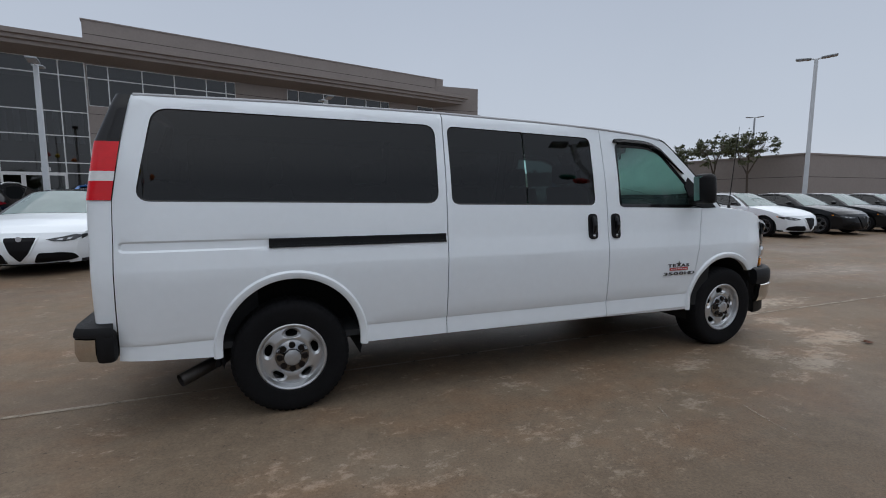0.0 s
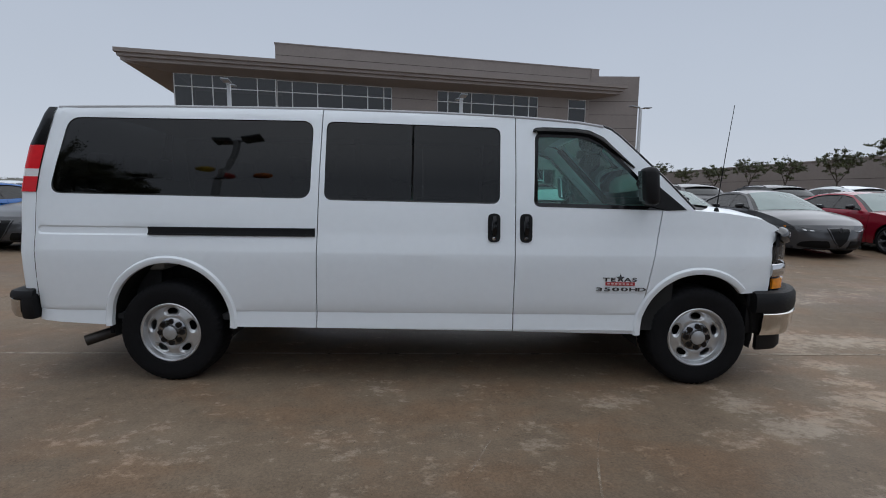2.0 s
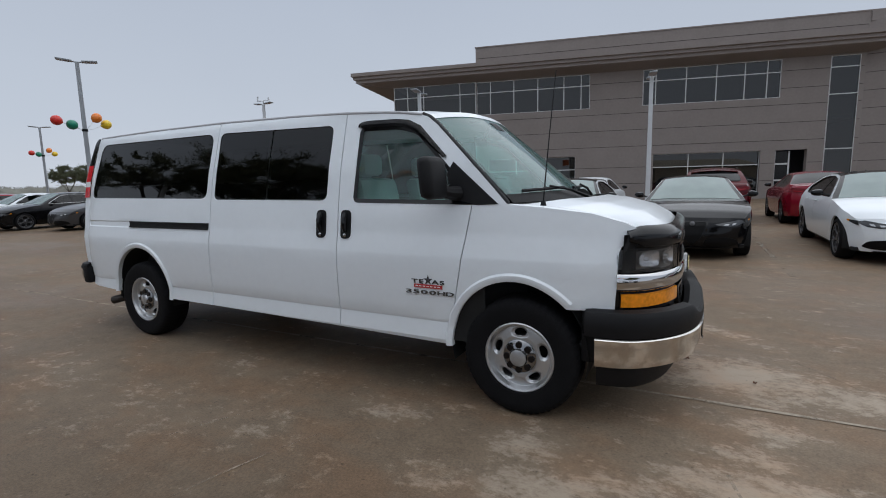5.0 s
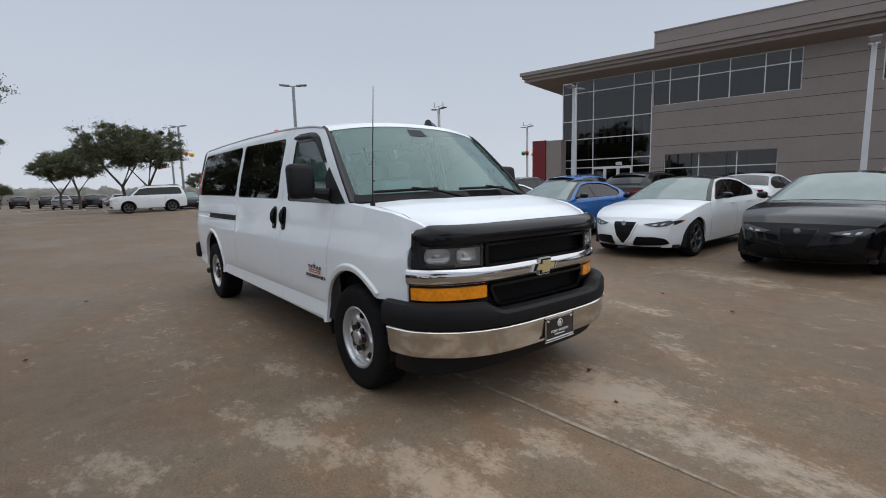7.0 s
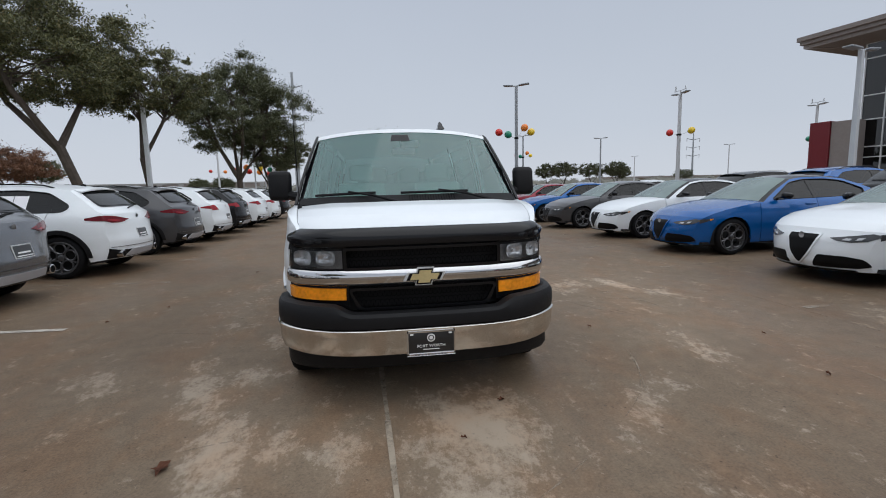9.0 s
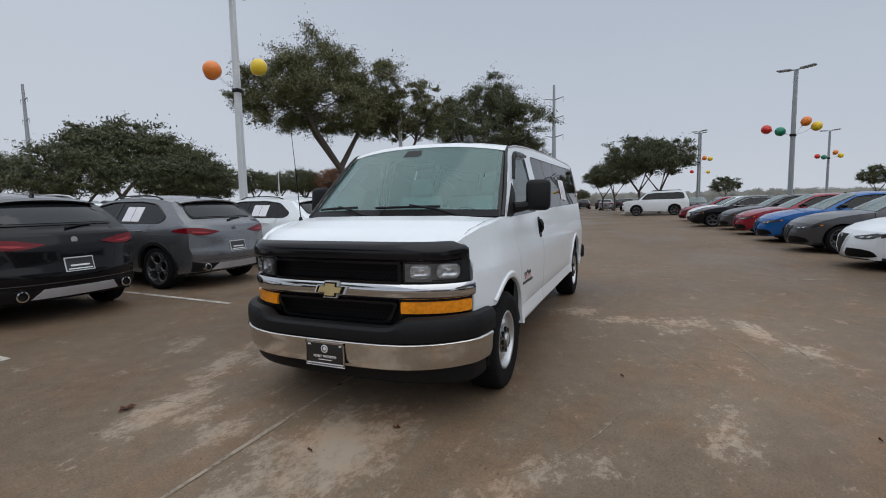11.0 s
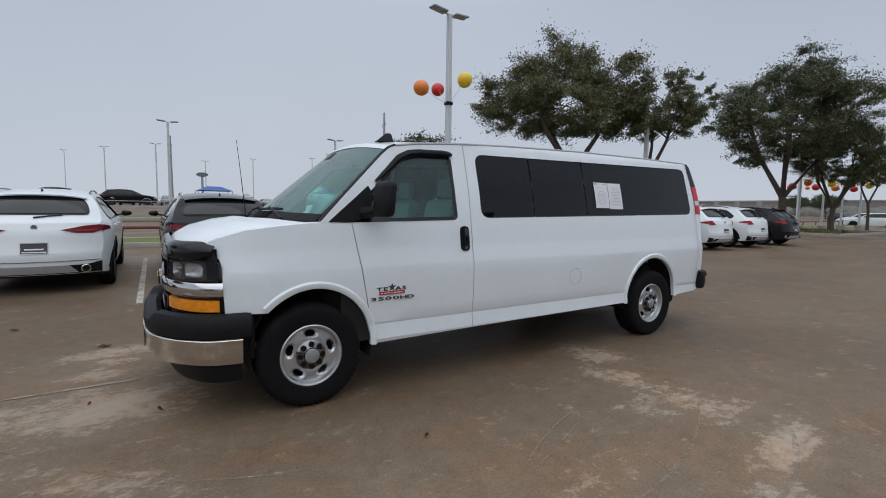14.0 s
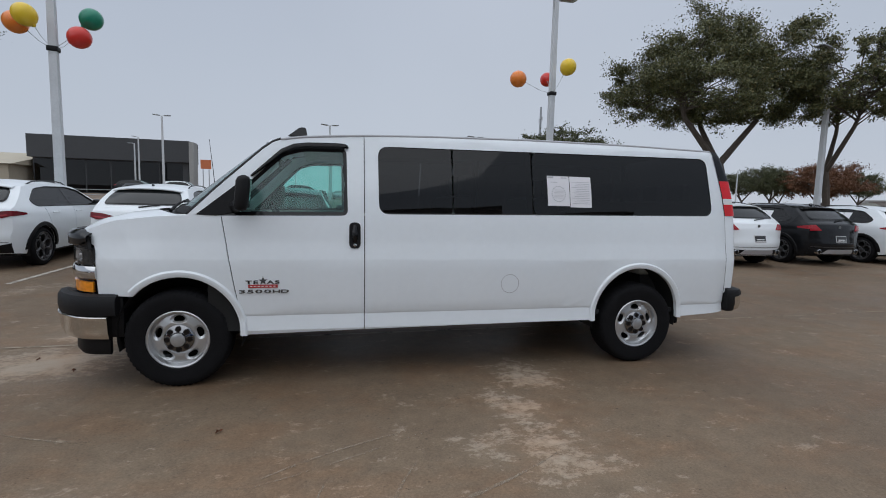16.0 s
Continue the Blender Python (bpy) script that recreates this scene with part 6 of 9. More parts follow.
            part("wheel_well_liner", bm, M["liner"], car)
            if kind != "sedan":
                bm = bmesh.new()
                pr = None
                for p in range(19):
                    t = radians(182 - 184 * p / 18)
                    ring = []
                    for q, o_ in ((0.0, -0.02), (0.0, 0.014), (0.060, 0.014), (0.072, 0.0)):
                        px, pz = ax + (sh.arch_r - 0.004 + q) * math.cos(t), sh.wheel_r + (sh.arch_r - 0.004 + q) * math.sin(t)
                        ring.append(bm.verts.new((px, s * (sh.w(px, pz) + o_), pz)))
                    if pr:
                        for k in range(3):
                            bm.faces.new((pr[k], ring[k], ring[k + 1], pr[k + 1]))
                    pr = ring
                part("wheel_arch_trim", bm, M["black_plastic"], car)
            build_wheel(car, ax, s * (sh.w(0, 0.62) - 0.132), sh.wheel_r, s, r=sh.wheel_r, w=0.225, rim_r=sh.wheel_r * 0.75, kind="alloy", mats=[M["rim_" + rim]], tread=False)
    # cabin: floor, dash, seats
    bm = boxes((-2.0, 1.95, -0.80, 0.80, sh.sill - 0.02, sh.sill + 0.03), (sh.axles[0] + 0.5, sh.axles[1] - 0.5, -0.86, 0.86, sh.sill, sh.sill + 0.05))
    part("floor_pan", bm, M["liner"], car, smooth=False)
    zb = sh.window[0][1]
    bm = boxes((.42, .98, -0.78, 0.78, zb - 0.30, zb - 0.045), bevel=0.04)
    part("dashboard", bm, M["interior_dark"], car)
    bm = boxes((-1.9, -1.15, -0.76, 0.76, zb - 0.35, zb - 0.03))
    part("parcel_shelf", bm, M["interior_dark"], car, smooth=False)
    for sx, sy in ((-.15, .38), (-.15, -.38), (-1.0, .38), (-1.0, -.38)):
        st = new("seat")
        st.parent = car
        part("seat_back", boxes((sx - .30, sx - .16, sy - .24, sy + .24, sh.sill + .25, zb + 0.10), bevel=0.05), M["interior_dark"], st)
        part("headrest", boxes((sx - .34, sx - .24, sy - .12, sy + .12, zb + 0.12, zb + 0.25), bevel=0.04), M["interior_dark"], st)
    return car


def frame_strip(sh, nm, m=3):
    """The black edge of a front or rear screen."""
    st = sh.segs[nm]
    rows = []
    for a, b in zip(st, st[1:]):
        for k in range(6):
            rows.append([p + (q - p) * k / 6 for p, q in zip(a, b)])
    rows.append(list(st[-1]))
    qs = [-1.0, -0.97, -0.94, -0.895] + list(np.linspace(-0.85, 0.85, 13)) + [0.895, 0.94, 0.97, 1.0]
    bm = bmesh.new()
    V = []
    for x, z, bx, cz in rows:
        e = sh.w(x, z)
        V.append([bm.verts.new((x + bx * (1 - abs(q) ** 2.5), q * e, z + cz * (1 - abs(q) ** 2.5))) for q in qs])
    for i in range(len(V) - 1):
        for j in range(len(qs) - 1):
            if i == 0 or i == len(V) - 2 or j < m or j >= len(qs) - 1 - m:
                bm.faces.new((V[i][j], V[i][j + 1], V[i + 1][j + 1], V[i + 1][j]))
    bmesh.ops.delete(bm, geom=[v for v in bm.verts if not v.link_faces], context="VERTS")
    return bm


def far_model(src, name):
    """The same car with fewer parts, for places far off."""
    car = thing(name)
    bins = {}
    bpy.context.view_layer.update()
    for o in src.children_recursive:
        if o.type != "MESH":
            continue
        pn = o.name.split(".")[0]
        top = o
        while top.parent and top.parent != src:
            top = top.parent
        if top.name.split(".")[0] == "wheel":
            continue
        key = "body" if o.data.name in PAINTED else "piece_" + o.name
        if pn in ("seat_back", "headrest", "dashboard", "parcel_shelf", "plate_print", "door_handle", "roundel", "side_skirt", "rear_wiper", "window_trim", "mirror_arm", "roof_aerial", "lamp_reflector", "pipe_inside", "plate_frame", "bumper_trim", "wheel_well_liner", "sheet", "wheel_arch_trim", "exhaust_tip"):
            continue
        bins.setdefault((key, o.data.materials[0].name), []).append(o)
    for (key, mn), obs in bins.items():
        bm = bmesh.new()
        for o in obs:
            me = o.data.copy()
            me.transform(src.matrix_world.inverted() @ o.matrix_world)
            bm.from_mesh(me)
            bpy.data.meshes.remove(me)
        nm = "body_shell" if key == "body" else key[6:].split(".")[0]
        q = part(nm, bm, bpy.data.materials[mn], car)
        if key == "body":
            PAINTED.add(q.data.name)
    for o in [c for c in src.children if c.name.split(".")[0] == "wheel"]:
        r = max(v.co.x for c in o.children if c.name.startswith("tyre") for v in c.data.vertices)
        bm = bmesh.new()
        lathe_y(bm, [(r * 0.72, -0.10), (r * 0.97, -0.11), (r, -0.06), (r, 0.06), (r * 0.97, 0.11), (r * 0.74, 0.105), (r * 0.72, 0.07)], 22)
        dark = len(bm.faces)
        lathe_y(bm, [(r * 0.74, 0.10), (r * 0.68, 0.095), (r * 0.66, 0.03)], 22)
        for k in range(5):
            a = 2 * math.pi * k / 5
            for da in (-0.22, 0.22):
                tube(bm, [(r * 0.12 * math.cos(a), 0.085, r * 0.12 * math.sin(a)), (r * 0.70 * math.cos(a + da), 0.095, r * 0.70 * math.sin(a + da))], r * 0.045, 4)
        bm.faces.ensure_lookup_table()
        for f in bm.faces[dark:]:
            f.material_index = 1
        back = [bm.verts.new((r * 0.7 * math.cos(2 * math.pi * k / 16), 0.02, r * 0.7 * math.sin(2 * math.pi * k / 16))) for k in range(16)]
        bm.faces.new(back)
        part("wheel", xform(bm, o.matrix_basis), [M["rubber"], M["rim_grey"]], car)
    return car


def sedan_front(car, sh, black_grille=False):
    """Shield grille, side intakes and slim lamps."""
    shield = rounded([(-0.215, 0.655), (-0.205, 0.60), (-0.125, 0.40), (0.0, 0.255), (0.125, 0.40), (0.205, 0.60), (0.215, 0.655)], 0.02, 2)
    part("shield_grille", sh.patch("front", shield, 0.020, 0.03), M["grille_black"], car, "black shield-shaped grille")
    rim = [(p[0] * 1.13, 0.46 + (p[1] - 0.46) * 1.08) for p in shield]
    sheet = fill2d(rim, [shield[::-1]])
    b = skin(sheet, lambda y, z, d: Vector((sh.face_x("front", y, z) + 0.030 - d, y, z)), 0.034)
    sheet.free()
    bmesh.ops.recalc_face_normals(b, faces=b.faces[:])
    PAINTED.add(part("grille_surround", b, M["white"], car).data.name)
    bm = bmesh.new()
    c = Vector((sh.face_x("front", 0, 0.62) + 0.045, 0, 0.635))
    n = 16
    ring = [bm.verts.new(c + Vector((0, 0.042 * math.cos(2 * math.pi * k / n), 0.042 * math.sin(2 * math.pi * k / n)))) for k in range(n)]
    bm.faces.new(ring)
    thicken(bm, 0.01)
    part("roundel", bm, M["print_grey"], car)
    for s in (-1, 1):
        fx = (lambda p: p) if s > 0 else mirrored
        part("air_intake", sh.patch("front", fx(rounded([(0.17, 0.235), (0.62, 0.245), (0.72, 0.275), (0.66, 0.365), (0.52, 0.395), (0.24, 0.40)], 0.03, 2)), 0.012, 0.02), M["grille_black"], car)
        lamp = new("headlight")
        lamp.parent = car
        poly = fx([(0.335, 0.620), (0.42, 0.590), (0.55, 0.572), (0.68, 0.588), (0.772, 0.640), (0.765, 0.668), (0.70, 0.685), (0.55, 0.655)])
        part("lamp_body", sh.patch("front", poly, 0.010, 0.02), M["headlamp"], lamp)
        part("lamp_reflector", sh.patch("front", fx([(0.47, 0.600), (0.54, 0.594), (0.555, 0.622), (0.50, 0.624)]), 0.015, 0.006), M["clear"], lamp)
        part("lamp_reflector", sh.patch("front", fx([(0.59, 0.601), (0.64, 0.606), (0.665, 0.640), (0.61, 0.632)]), 0.015, 0.006), M["clear"], lamp)
        for nm, xa, xb, mat in (("lamp_side", 1.835, 1.985, "headlamp"), ("lamp_marker", 1.785, 1.834, "amber")):
            def wrap(u, v):
                x = xa + (xb - xa) * u
                k = (x - 1.785) / 0.20
                z = 0.672 - 0.075 * k + v * (0.018 + 0.062 * k)
                return (x, s * (sh.w(x, z) + 0.005), z)
            part(nm, grid(wrap, 5, 2), M[mat], lamp)
    part("lip_spoiler", sh.patch("front", [(-0.60, 0.20), (0.60, 0.20), (0.58, 0.222), (-0.58, 0.222)], 0.02, 0.03), M["gloss_black"], car)


def rear_dress(car, sh, kind, lamp_mat="dark_red", tall=False, plate=True):
    """Tail lamps, plate, bumper cladding, exhausts."""
    nm = "rear"
    if kind == "sedan":
        z0, z1, pz = 0.86, 0.99, 0.70
    else:
        z0, z1, pz = 0.935, 1.055, 0.72
    for s in (-1, 1):
        fx = (lambda p: p) if s > 0 else mirrored
        if tall:
            poly = fx([(0.54, 0.93), (0.80, 0.92), (0.78, 1.07), (0.66, 1.075)])
        else:
            poly = fx([(0.31, z0 + 0.045), (0.50, z0 + 0.0), (0.70, z0 - 0.005), (0.805, z0 + 0.03), (0.80, z1 + 0.005), (0.60, z1 - 0.012)])
        part("tail_light", sh.patch(nm, poly, 0.012, 0.02, -1), M[lamp_mat], car, "dark red tail light")
        if not tall:
            part("tail_light_core", sh.patch(nm, fx([(0.47, z0 + 0.030), (0.62, z0 + 0.022), (0.765, z0 + 0.042), (0.76, z0 + 0.062), (0.60, z0 + 0.048)]), 0.0145, 0.004, -1), M["mid_red"], car)
        if kind != "sedan":
            def side_lamp(u, v):
                q = min(1.0, u / 0.6)
                z = z0 + 0.03 + (z1 - z0 - 0.03) * v * (0.35 + 0.65 * q) + (1 - q) * 0.02
                xc = sh.face_x(nm, 0.79, z)
                if u > 0.6:
                    # round the corner onto the tailgate
                    a = (u - 0.6) / 0.4
                    xs = xc + 0.06
                    ys = sh.w(xs, z) + 0.008
                    px, py = xc - 0.012, ys - 0.004
                    return ((1 - a) ** 2 * xs + 2 * a * (1 - a) * px + a * a * (xc - 0.012), s * ((1 - a) ** 2 * ys + 2 * a * (1 - a) * py + a * a * 0.79), z)
                x = xc + 0.06 + 0.20 * (1 - q)
                return (x, s * (sh.w(x, z) + 0.008), z)
            b = grid(side_lamp, 12, 3)
            part("tail_light_side", b, M[lamp_mat], car)
        bm = bmesh.new()
        ex = 0.60
        xx = sh.face_x(nm, ex, 0.42)
        ez = 0.385 if kind != "sedan" else 0.36
        for r0, r1, dx in ((0.066, 0.066, 0.10), (0.066, 0.050, 0.0), (0.050, 0.048, 0.07)):
            tube(bm, [(xx + dx if r0 == r1 or r0 < 0.06 else xx - 0.040, s * ex, ez), (xx - 0.040 if dx != 0.0 else xx - 0.044, s * ex, ez)], [r0, r1] if dx != 0.07 else [r1, r0], 18, cap=False)
        tip = part("exhaust_tip", bm, M["chrome"], car)
        bm = bmesh.new()
        bm.faces.new([bm.verts.new((xx + 0.0, s * ex + 0.050 * math.cos(2 * math.pi * k / 16), ez + 0.050 * math.sin(2 * math.pi * k / 16))) for k in range(16)])
        part("pipe_inside", bm, M["liner"], tip)
    if kind != "sedan":
        part("bumper_cladding", sh.patch(nm, [(-0.79, 0.31), (0.79, 0.31), (0.80, 0.49), (0.66, 0.455), (0.52, 0.445), (-0.52, 0.445), (-0.66, 0.455), (-0.80, 0.49)], 0.008, 0.02, -1), M["black_plastic"], car)
        part("skid_plate", sh.patch(nm, [(-0.50, 0.325), (0.50, 0.325), (0.40, 0.445), (-0.40, 0.445)], 0.022, 0.02, -1), M["print_grey"], car)
        part("bumper_trim", sh.patch(nm, [(-0.77, 0.505), (0.77, 0.505), (0.77, 0.513), (-0.77, 0.513)], 0.010, 0.012, -1), M["rim_grey"], car)
    if plate:
        part("plate_frame", sh.patch(nm, [(-0.168, pz - 0.092), (0.168, pz - 0.092), (0.168, pz + 0.082), (-0.168, pz + 0.082)], 0.010, 0.008, -1), M["alu"], car)
        p = part("dealer_plate", sh.patch(nm, [(-0.155, pz - 0.08), (0.155, pz - 0.08), (0.155, pz + 0.07), (-0.155, pz + 0.07)], 0.014, 0.01, -1), M["plate_black"], car, "black dealer plate")
        part("plate_print", sh.patch(nm, [(-0.11, pz - 0.03), (0.11, pz - 0.03), (0.11, pz - 0.01), (-0.11, pz - 0.01)], 0.017, 0.002, -1), M["letters_white"], p)
        part("plate_print", sh.patch(nm, [(-0.14, pz - 0.068), (0.14, pz - 0.068), (0.14, pz - 0.055), (-0.14, pz - 0.055)], 0.017, 0.002, -1), M["letters_white"], p)
    bm = bmesh.new()
    zc = pz + (0.20 if kind == "sedan" else 0.30)
    c = Vector((sh.face_x(nm, 0, zc) - 0.012, 0, zc))
    n = 16
    bm.faces.new([bm.verts.new(c + Vector((0, 0.04 * math.cos(2 * math.pi * k / n), 0.04 * math.sin(2 * math.pi * k / n)))) for k in range(n)])
    thicken(bm, 0.012)
    part("roundel", bm, M["rim_steel"], car)
    if kind != "sedan":
        x0, zt, bx, cz = sh.segs["roof"][-1]
        bm = grid(lambda u, v: (x0 - 0.02 + bx * (1 - abs(2 * u - 1) ** 2.5) - 0.13 * v, (2 * u - 1) * 0.60, zt + 0.012 + cz * (1 - abs(2 * u - 1) ** 2.5) - 0.03 * v), 14, 2)
        thicken(bm, 0.02)
        o = part("roof_spoiler", bm, M["white"], car)
        PAINTED.add(o.data.name)
        bm = bmesh.new()
        tube(bm, [(-2.10, 0.02, 1.165), (-2.06, -0.16, 1.19), (-2.04, -0.32, 1.20)], [0.014, 0.010, 0.008], 6)
        part("rear_wiper", bm, M["black_plastic"], car)
        for s in (-1, 1):
            bm = bmesh.new()
            xs_ = np.linspace(0.05, -1.25, 9)
            tube(bm, [(x, s * (sh.w(x, 1.5) - 0.05), interp(x, [-1.3, -.8, -.2, .22], [1.52, 1.555, 1.545, 1.48]) + (0.045 if 0 < i < 8 else 0.01)) for i, x in enumerate(xs_)], 0.014, 6)
            part("roof_rail", bm, M["gloss_black"], car)
    bm = bmesh.new()
    xr = sh.segs["roof"][-1][0] + 0.18
    zr = sh.segs["roof"][-1][1] + 0.06
    box(bm, xr - 0.08, xr + 0.06, -0.02, 0.02, zr, zr + 0.06)
    for v in bm.verts:
        if v.co.z > zr + 0.03:
            v.co.x = xr - 0.05 + (v.co.x - xr) * 0.3
            v.co.y *= 0.3
    part("roof_aerial", bm, M["gloss_black"], car)


M["glass_side"] = glass("side_glass", (0.06, 0.065, 0.07), 1.5)
FAR = pose(0, 0, 0)
sedan = car_model(SEDAN, "sedan", "sedan", "grey")
sedan_front(sedan, SEDAN)
rear_dress(sedan, SEDAN, "sedan")
cross = car_model(CROSS, "crossover", "cross", "dark")
rear_dress(cross, CROSS, "cross")
part("front_grille", CROSS.patch("front", [(-0.20, 0.72), (-0.12, 0.48), (0, 0.38), (0.12, 0.48), (0.20, 0.72)], 0.006, 0.012), M["gloss_black"], cross)
for _s in (-1, 1):
    _q = [(0.40, 0.70), (0.80, 0.72), (0.82, 0.80), (0.45, 0.765)]
    part("headlight", CROSS.patch("front", _q if _s > 0 else mirrored(_q), 0.006, 0.012), M["headlamp"], cross)
    _q = [(0.24, 0.32), (0.72, 0.33), (0.72, 0.46), (0.30, 0.45)]
    part("air_intake", CROSS.patch("front", _q if _s > 0 else mirrored(_q), 0.006, 0.012), M["gloss_black"], cross)
# the other maker's crossover: tall bright lamps
cross_b = car_model(CROSS, "crossover", "cross", "dark")
rear_dress(cross_b, CROSS, "cross", "mid_red", tall=True)
for _s in (-1, 1):
    _q = [(0.40, 0.70), (0.80, 0.70), (0.82, 0.80), (0.45, 0.79)]
    part("headlight", CROSS.patch("front", _q if _s > 0 else mirrored(_q), 0.006, 0.012), M["clear"], cross_b)
part("front_grille", CROSS.patch("front", [(-0.36, 0.52), (0.36, 0.52), (0.38, 0.76), (-0.38, 0.76)], 0.006, 0.012), M["gloss_black"], cross_b)


# a tall three-row car with an upright nose
suv = car_model(SUV, "sport_utility", "suv", "dark")
part("front_grille", SUV.patch("front", rounded([(-0.42, 0.62), (0.42, 0.62), (0.50, 1.02), (-0.50, 1.02)], 0.04, 3), 0.010, 0.02), M["gloss_black"], suv)
for _s in (-1, 1):
    _q = [(0.54, 0.86), (0.90, 0.86), (0.90, 1.02), (0.56, 1.03)]
    part("headlight", SUV.patch("front", _q if _s > 0 else mirrored(_q), 0.008, 0.012), M["clear"], suv)
    _q = [(0.30, 0.42), (0.84, 0.42), (0.82, 0.54), (0.34, 0.54)]
    part("air_intake", SUV.patch("front", _q if _s > 0 else mirrored(_q), 0.006, 0.012), M["gloss_black"], suv)
    bm = bmesh.new()
    tube(bm, [(0.3, _s * 0.70, 1.97), (0.15, _s * 0.70, 2.03), (-1.9, _s * 0.70, 2.03), (-2.05, _s * 0.70, 1.97)], 0.018, 6)
    part("roof_rail", bm, M["gloss_black"], suv)


sedan_far, cross_far, cross_b_far = far_model(sedan, "sedan"), far_model(cross, "crossover"), far_model(cross_b, "crossover")


def park(model, x, y, heading, paint, label, category, group="", scale=None, roof=None, z=None):
    """A copy of a car on the ground; heading is the way its nose points, in degrees from +x."""
    gz = ground_z(x, y) if z is None else z
    h = radians(heading)
    d = 1.4
    zf, zr = ground_z(x + d * math.cos(h), y + d * math.sin(h)), ground_z(x - d * math.cos(h), y - d * math.sin(h))
    pitch = -math.degrees(math.atan2(zf - zr, 2 * d))
    c = copy_thing(model, pose(x, y, (zf + zr) / 2 if z is None else z, 0, pitch, heading))
    if scale:
        c.matrix_basis = c.matrix_basis @ Matrix.Diagonal((*scale, 1))
    for o in c.children_recursive:
        if o.type == "MESH" and o.data.name in PAINTED:
            o.material_slots[0].link = "OBJECT"
            mat = M[paint]
            if roof and o.name.split(".")[0] == "roof":
                mat = M[roof]
            o.material_slots[0].material = mat
        elif o.type == "MESH" and paint == "paint_black" and o.name.split(".")[0] in ("window_trim", "roof_rail") and category == "car":
            o.material_slots[0].link = "OBJECT"
            o.material_slots[0].material = M["alu"]
    return tagged(c, label, category, group)


NAMES = {"white": "white", "blue": "bright blue", "paint_red": "red", "paint_grey": "dark grey", "paint_dark": "near-black grey", "paint_black": "glossy black",
         "paint_silver": "silver grey", "paint_maroon": "dark maroon", "paint_slate": "slate grey"}
# the row that faces the aisle on the building's side
YA = 7.72
for x, dy, paint, roof in ((-25.6, -1.35, "paint_red", None), (-22.5, -1.15, "white", None), (-19.3, -1.25, "paint_black", None), (-16.3, -.38, "paint_grey", None), (-13.2, -.28, "paint_red", None), (-10.0, -.20, "blue", None), (-7.05, -.08, "paint_grey", None),
                           (-3.85, .05, "white", "gloss_black"), (-0.85, -.05, "blue", "gloss_black"), (2.27, 0, "white", "gloss_black"), (4.88, .0, "paint_black", None),
                           (7.95, .15, "white", "gloss_black"), (10.55, .1, "paint_grey", None), (13.35, .1, "paint_red", None), (16.2, .2, "white", "gloss_black"),
                           (19.2, .3, "paint_dark", None), (22.0, .4, "paint_dark", None), (24.9, .4, "paint_black", None)):
    park(sedan if -20 < x < 20.5 else sedan_far, x, YA + dy, -90, paint, f"{NAMES[paint]} sporty sedan parked nose to the aisle", "car", "sedans facing the aisle", roof=roof)
# cars behind that row, tails toward it
for x, y, paint, model, hd in ((1.7, 13.9, "white", sedan, 90), (-1.6, 13.9, "paint_dark", cross, 90), (-4.4, 14.0, "blue", cross, 90), (5.4, 13.9, "paint_maroon", cross, 90), (8.0, 14.0, "paint_red", sedan, 90), (11.4, 14.2, "paint_grey", cross, 90),
                               (14.6, 14.2, "paint_dark", cross, 90), (17.6, 14.3, "white", cross, 90), (-7.6, 14.2, "paint_black", cross, 90), (-11.0, 14.0, "paint_dark", sedan, 90), (-14.2, 14.0, "white", sedan, 90), (20.8, 14.4, "paint_silver", sedan, 90)):
    park({sedan: sedan_far, cross: cross_far}[model], x, y, hd, paint, f"{NAMES[paint]} car parked behind the front row", "car", "cars in the second row")
# crossovers with their tails to the aisle, south side
YB = -6.98
for x, dy, paint, model, sc in ((9.15, -.05, "white", cross, None), (6.35, -.15, "white", cross, None), (3.75, 0, "paint_black", cross, None), (1.1, -.1, "paint_slate", cross, None),
                                (-1.75, .05, "white", cross, None), (-4.75, .0, "paint_grey", cross, None), (-7.35, 0, "white", cross_b, None), (-10.0, -.1, "paint_dark", cross_b, None),
                                (-12.7, 0, "white", cross_b, None), (-15.4, 0, "white", cross_b, None), (-18.2, 0, "paint_dark", cross_b, None), (11.9, 0, "paint_grey", cross, None)):
    park(model, x, YB + dy, -90, paint, f"{NAMES[paint]} crossover parked with its tail to the aisle", "car", "crossovers along the south side", sc)
# far end of the aisle and the lots beyond
park(suv, -38.2, 3.0, -90, "white", "large white sport utility car beside a tree island", "car", "cars far down the lot", (1.02, 1.0, 1.06))
for x, y, hd, paint, model in ((-42.1, 6.6, -4, "paint_dark", cross_b), (-62, -2.6, 180, "paint_silver", cross), (-62.2, 0.1, 180, "paint_dark", cross_b), (-62, 2.8, 180, "paint_silver", cross_b), (-61.8, 5.5, 180, "white", cross), (-57, -13.0, -80, "white", cross_b), (-61, -15.0, -78, "white", cross_b), (-65.5, -16.4, -80, "white", cross)):
    park({cross: cross_far, cross_b: cross_b_far}[model], x, y, hd, paint, f"{NAMES[paint]} crossover far down the lot", "car", "cars far down the lot", z=0.0)
random.seed(4)
for k in range(16):
    paint = random.choice(["paint_dark", "paint_black", "paint_black", "paint_grey", "paint_dark", "paint_slate"])
    y = -20.5 + k * 2.75
    park(random.choice([cross_b_far, cross_far]), -72 + random.uniform(-.3, .3), y, 182, paint, f"{NAMES[paint]} car in the far row", "car", "cars in the far row", z=0.0)
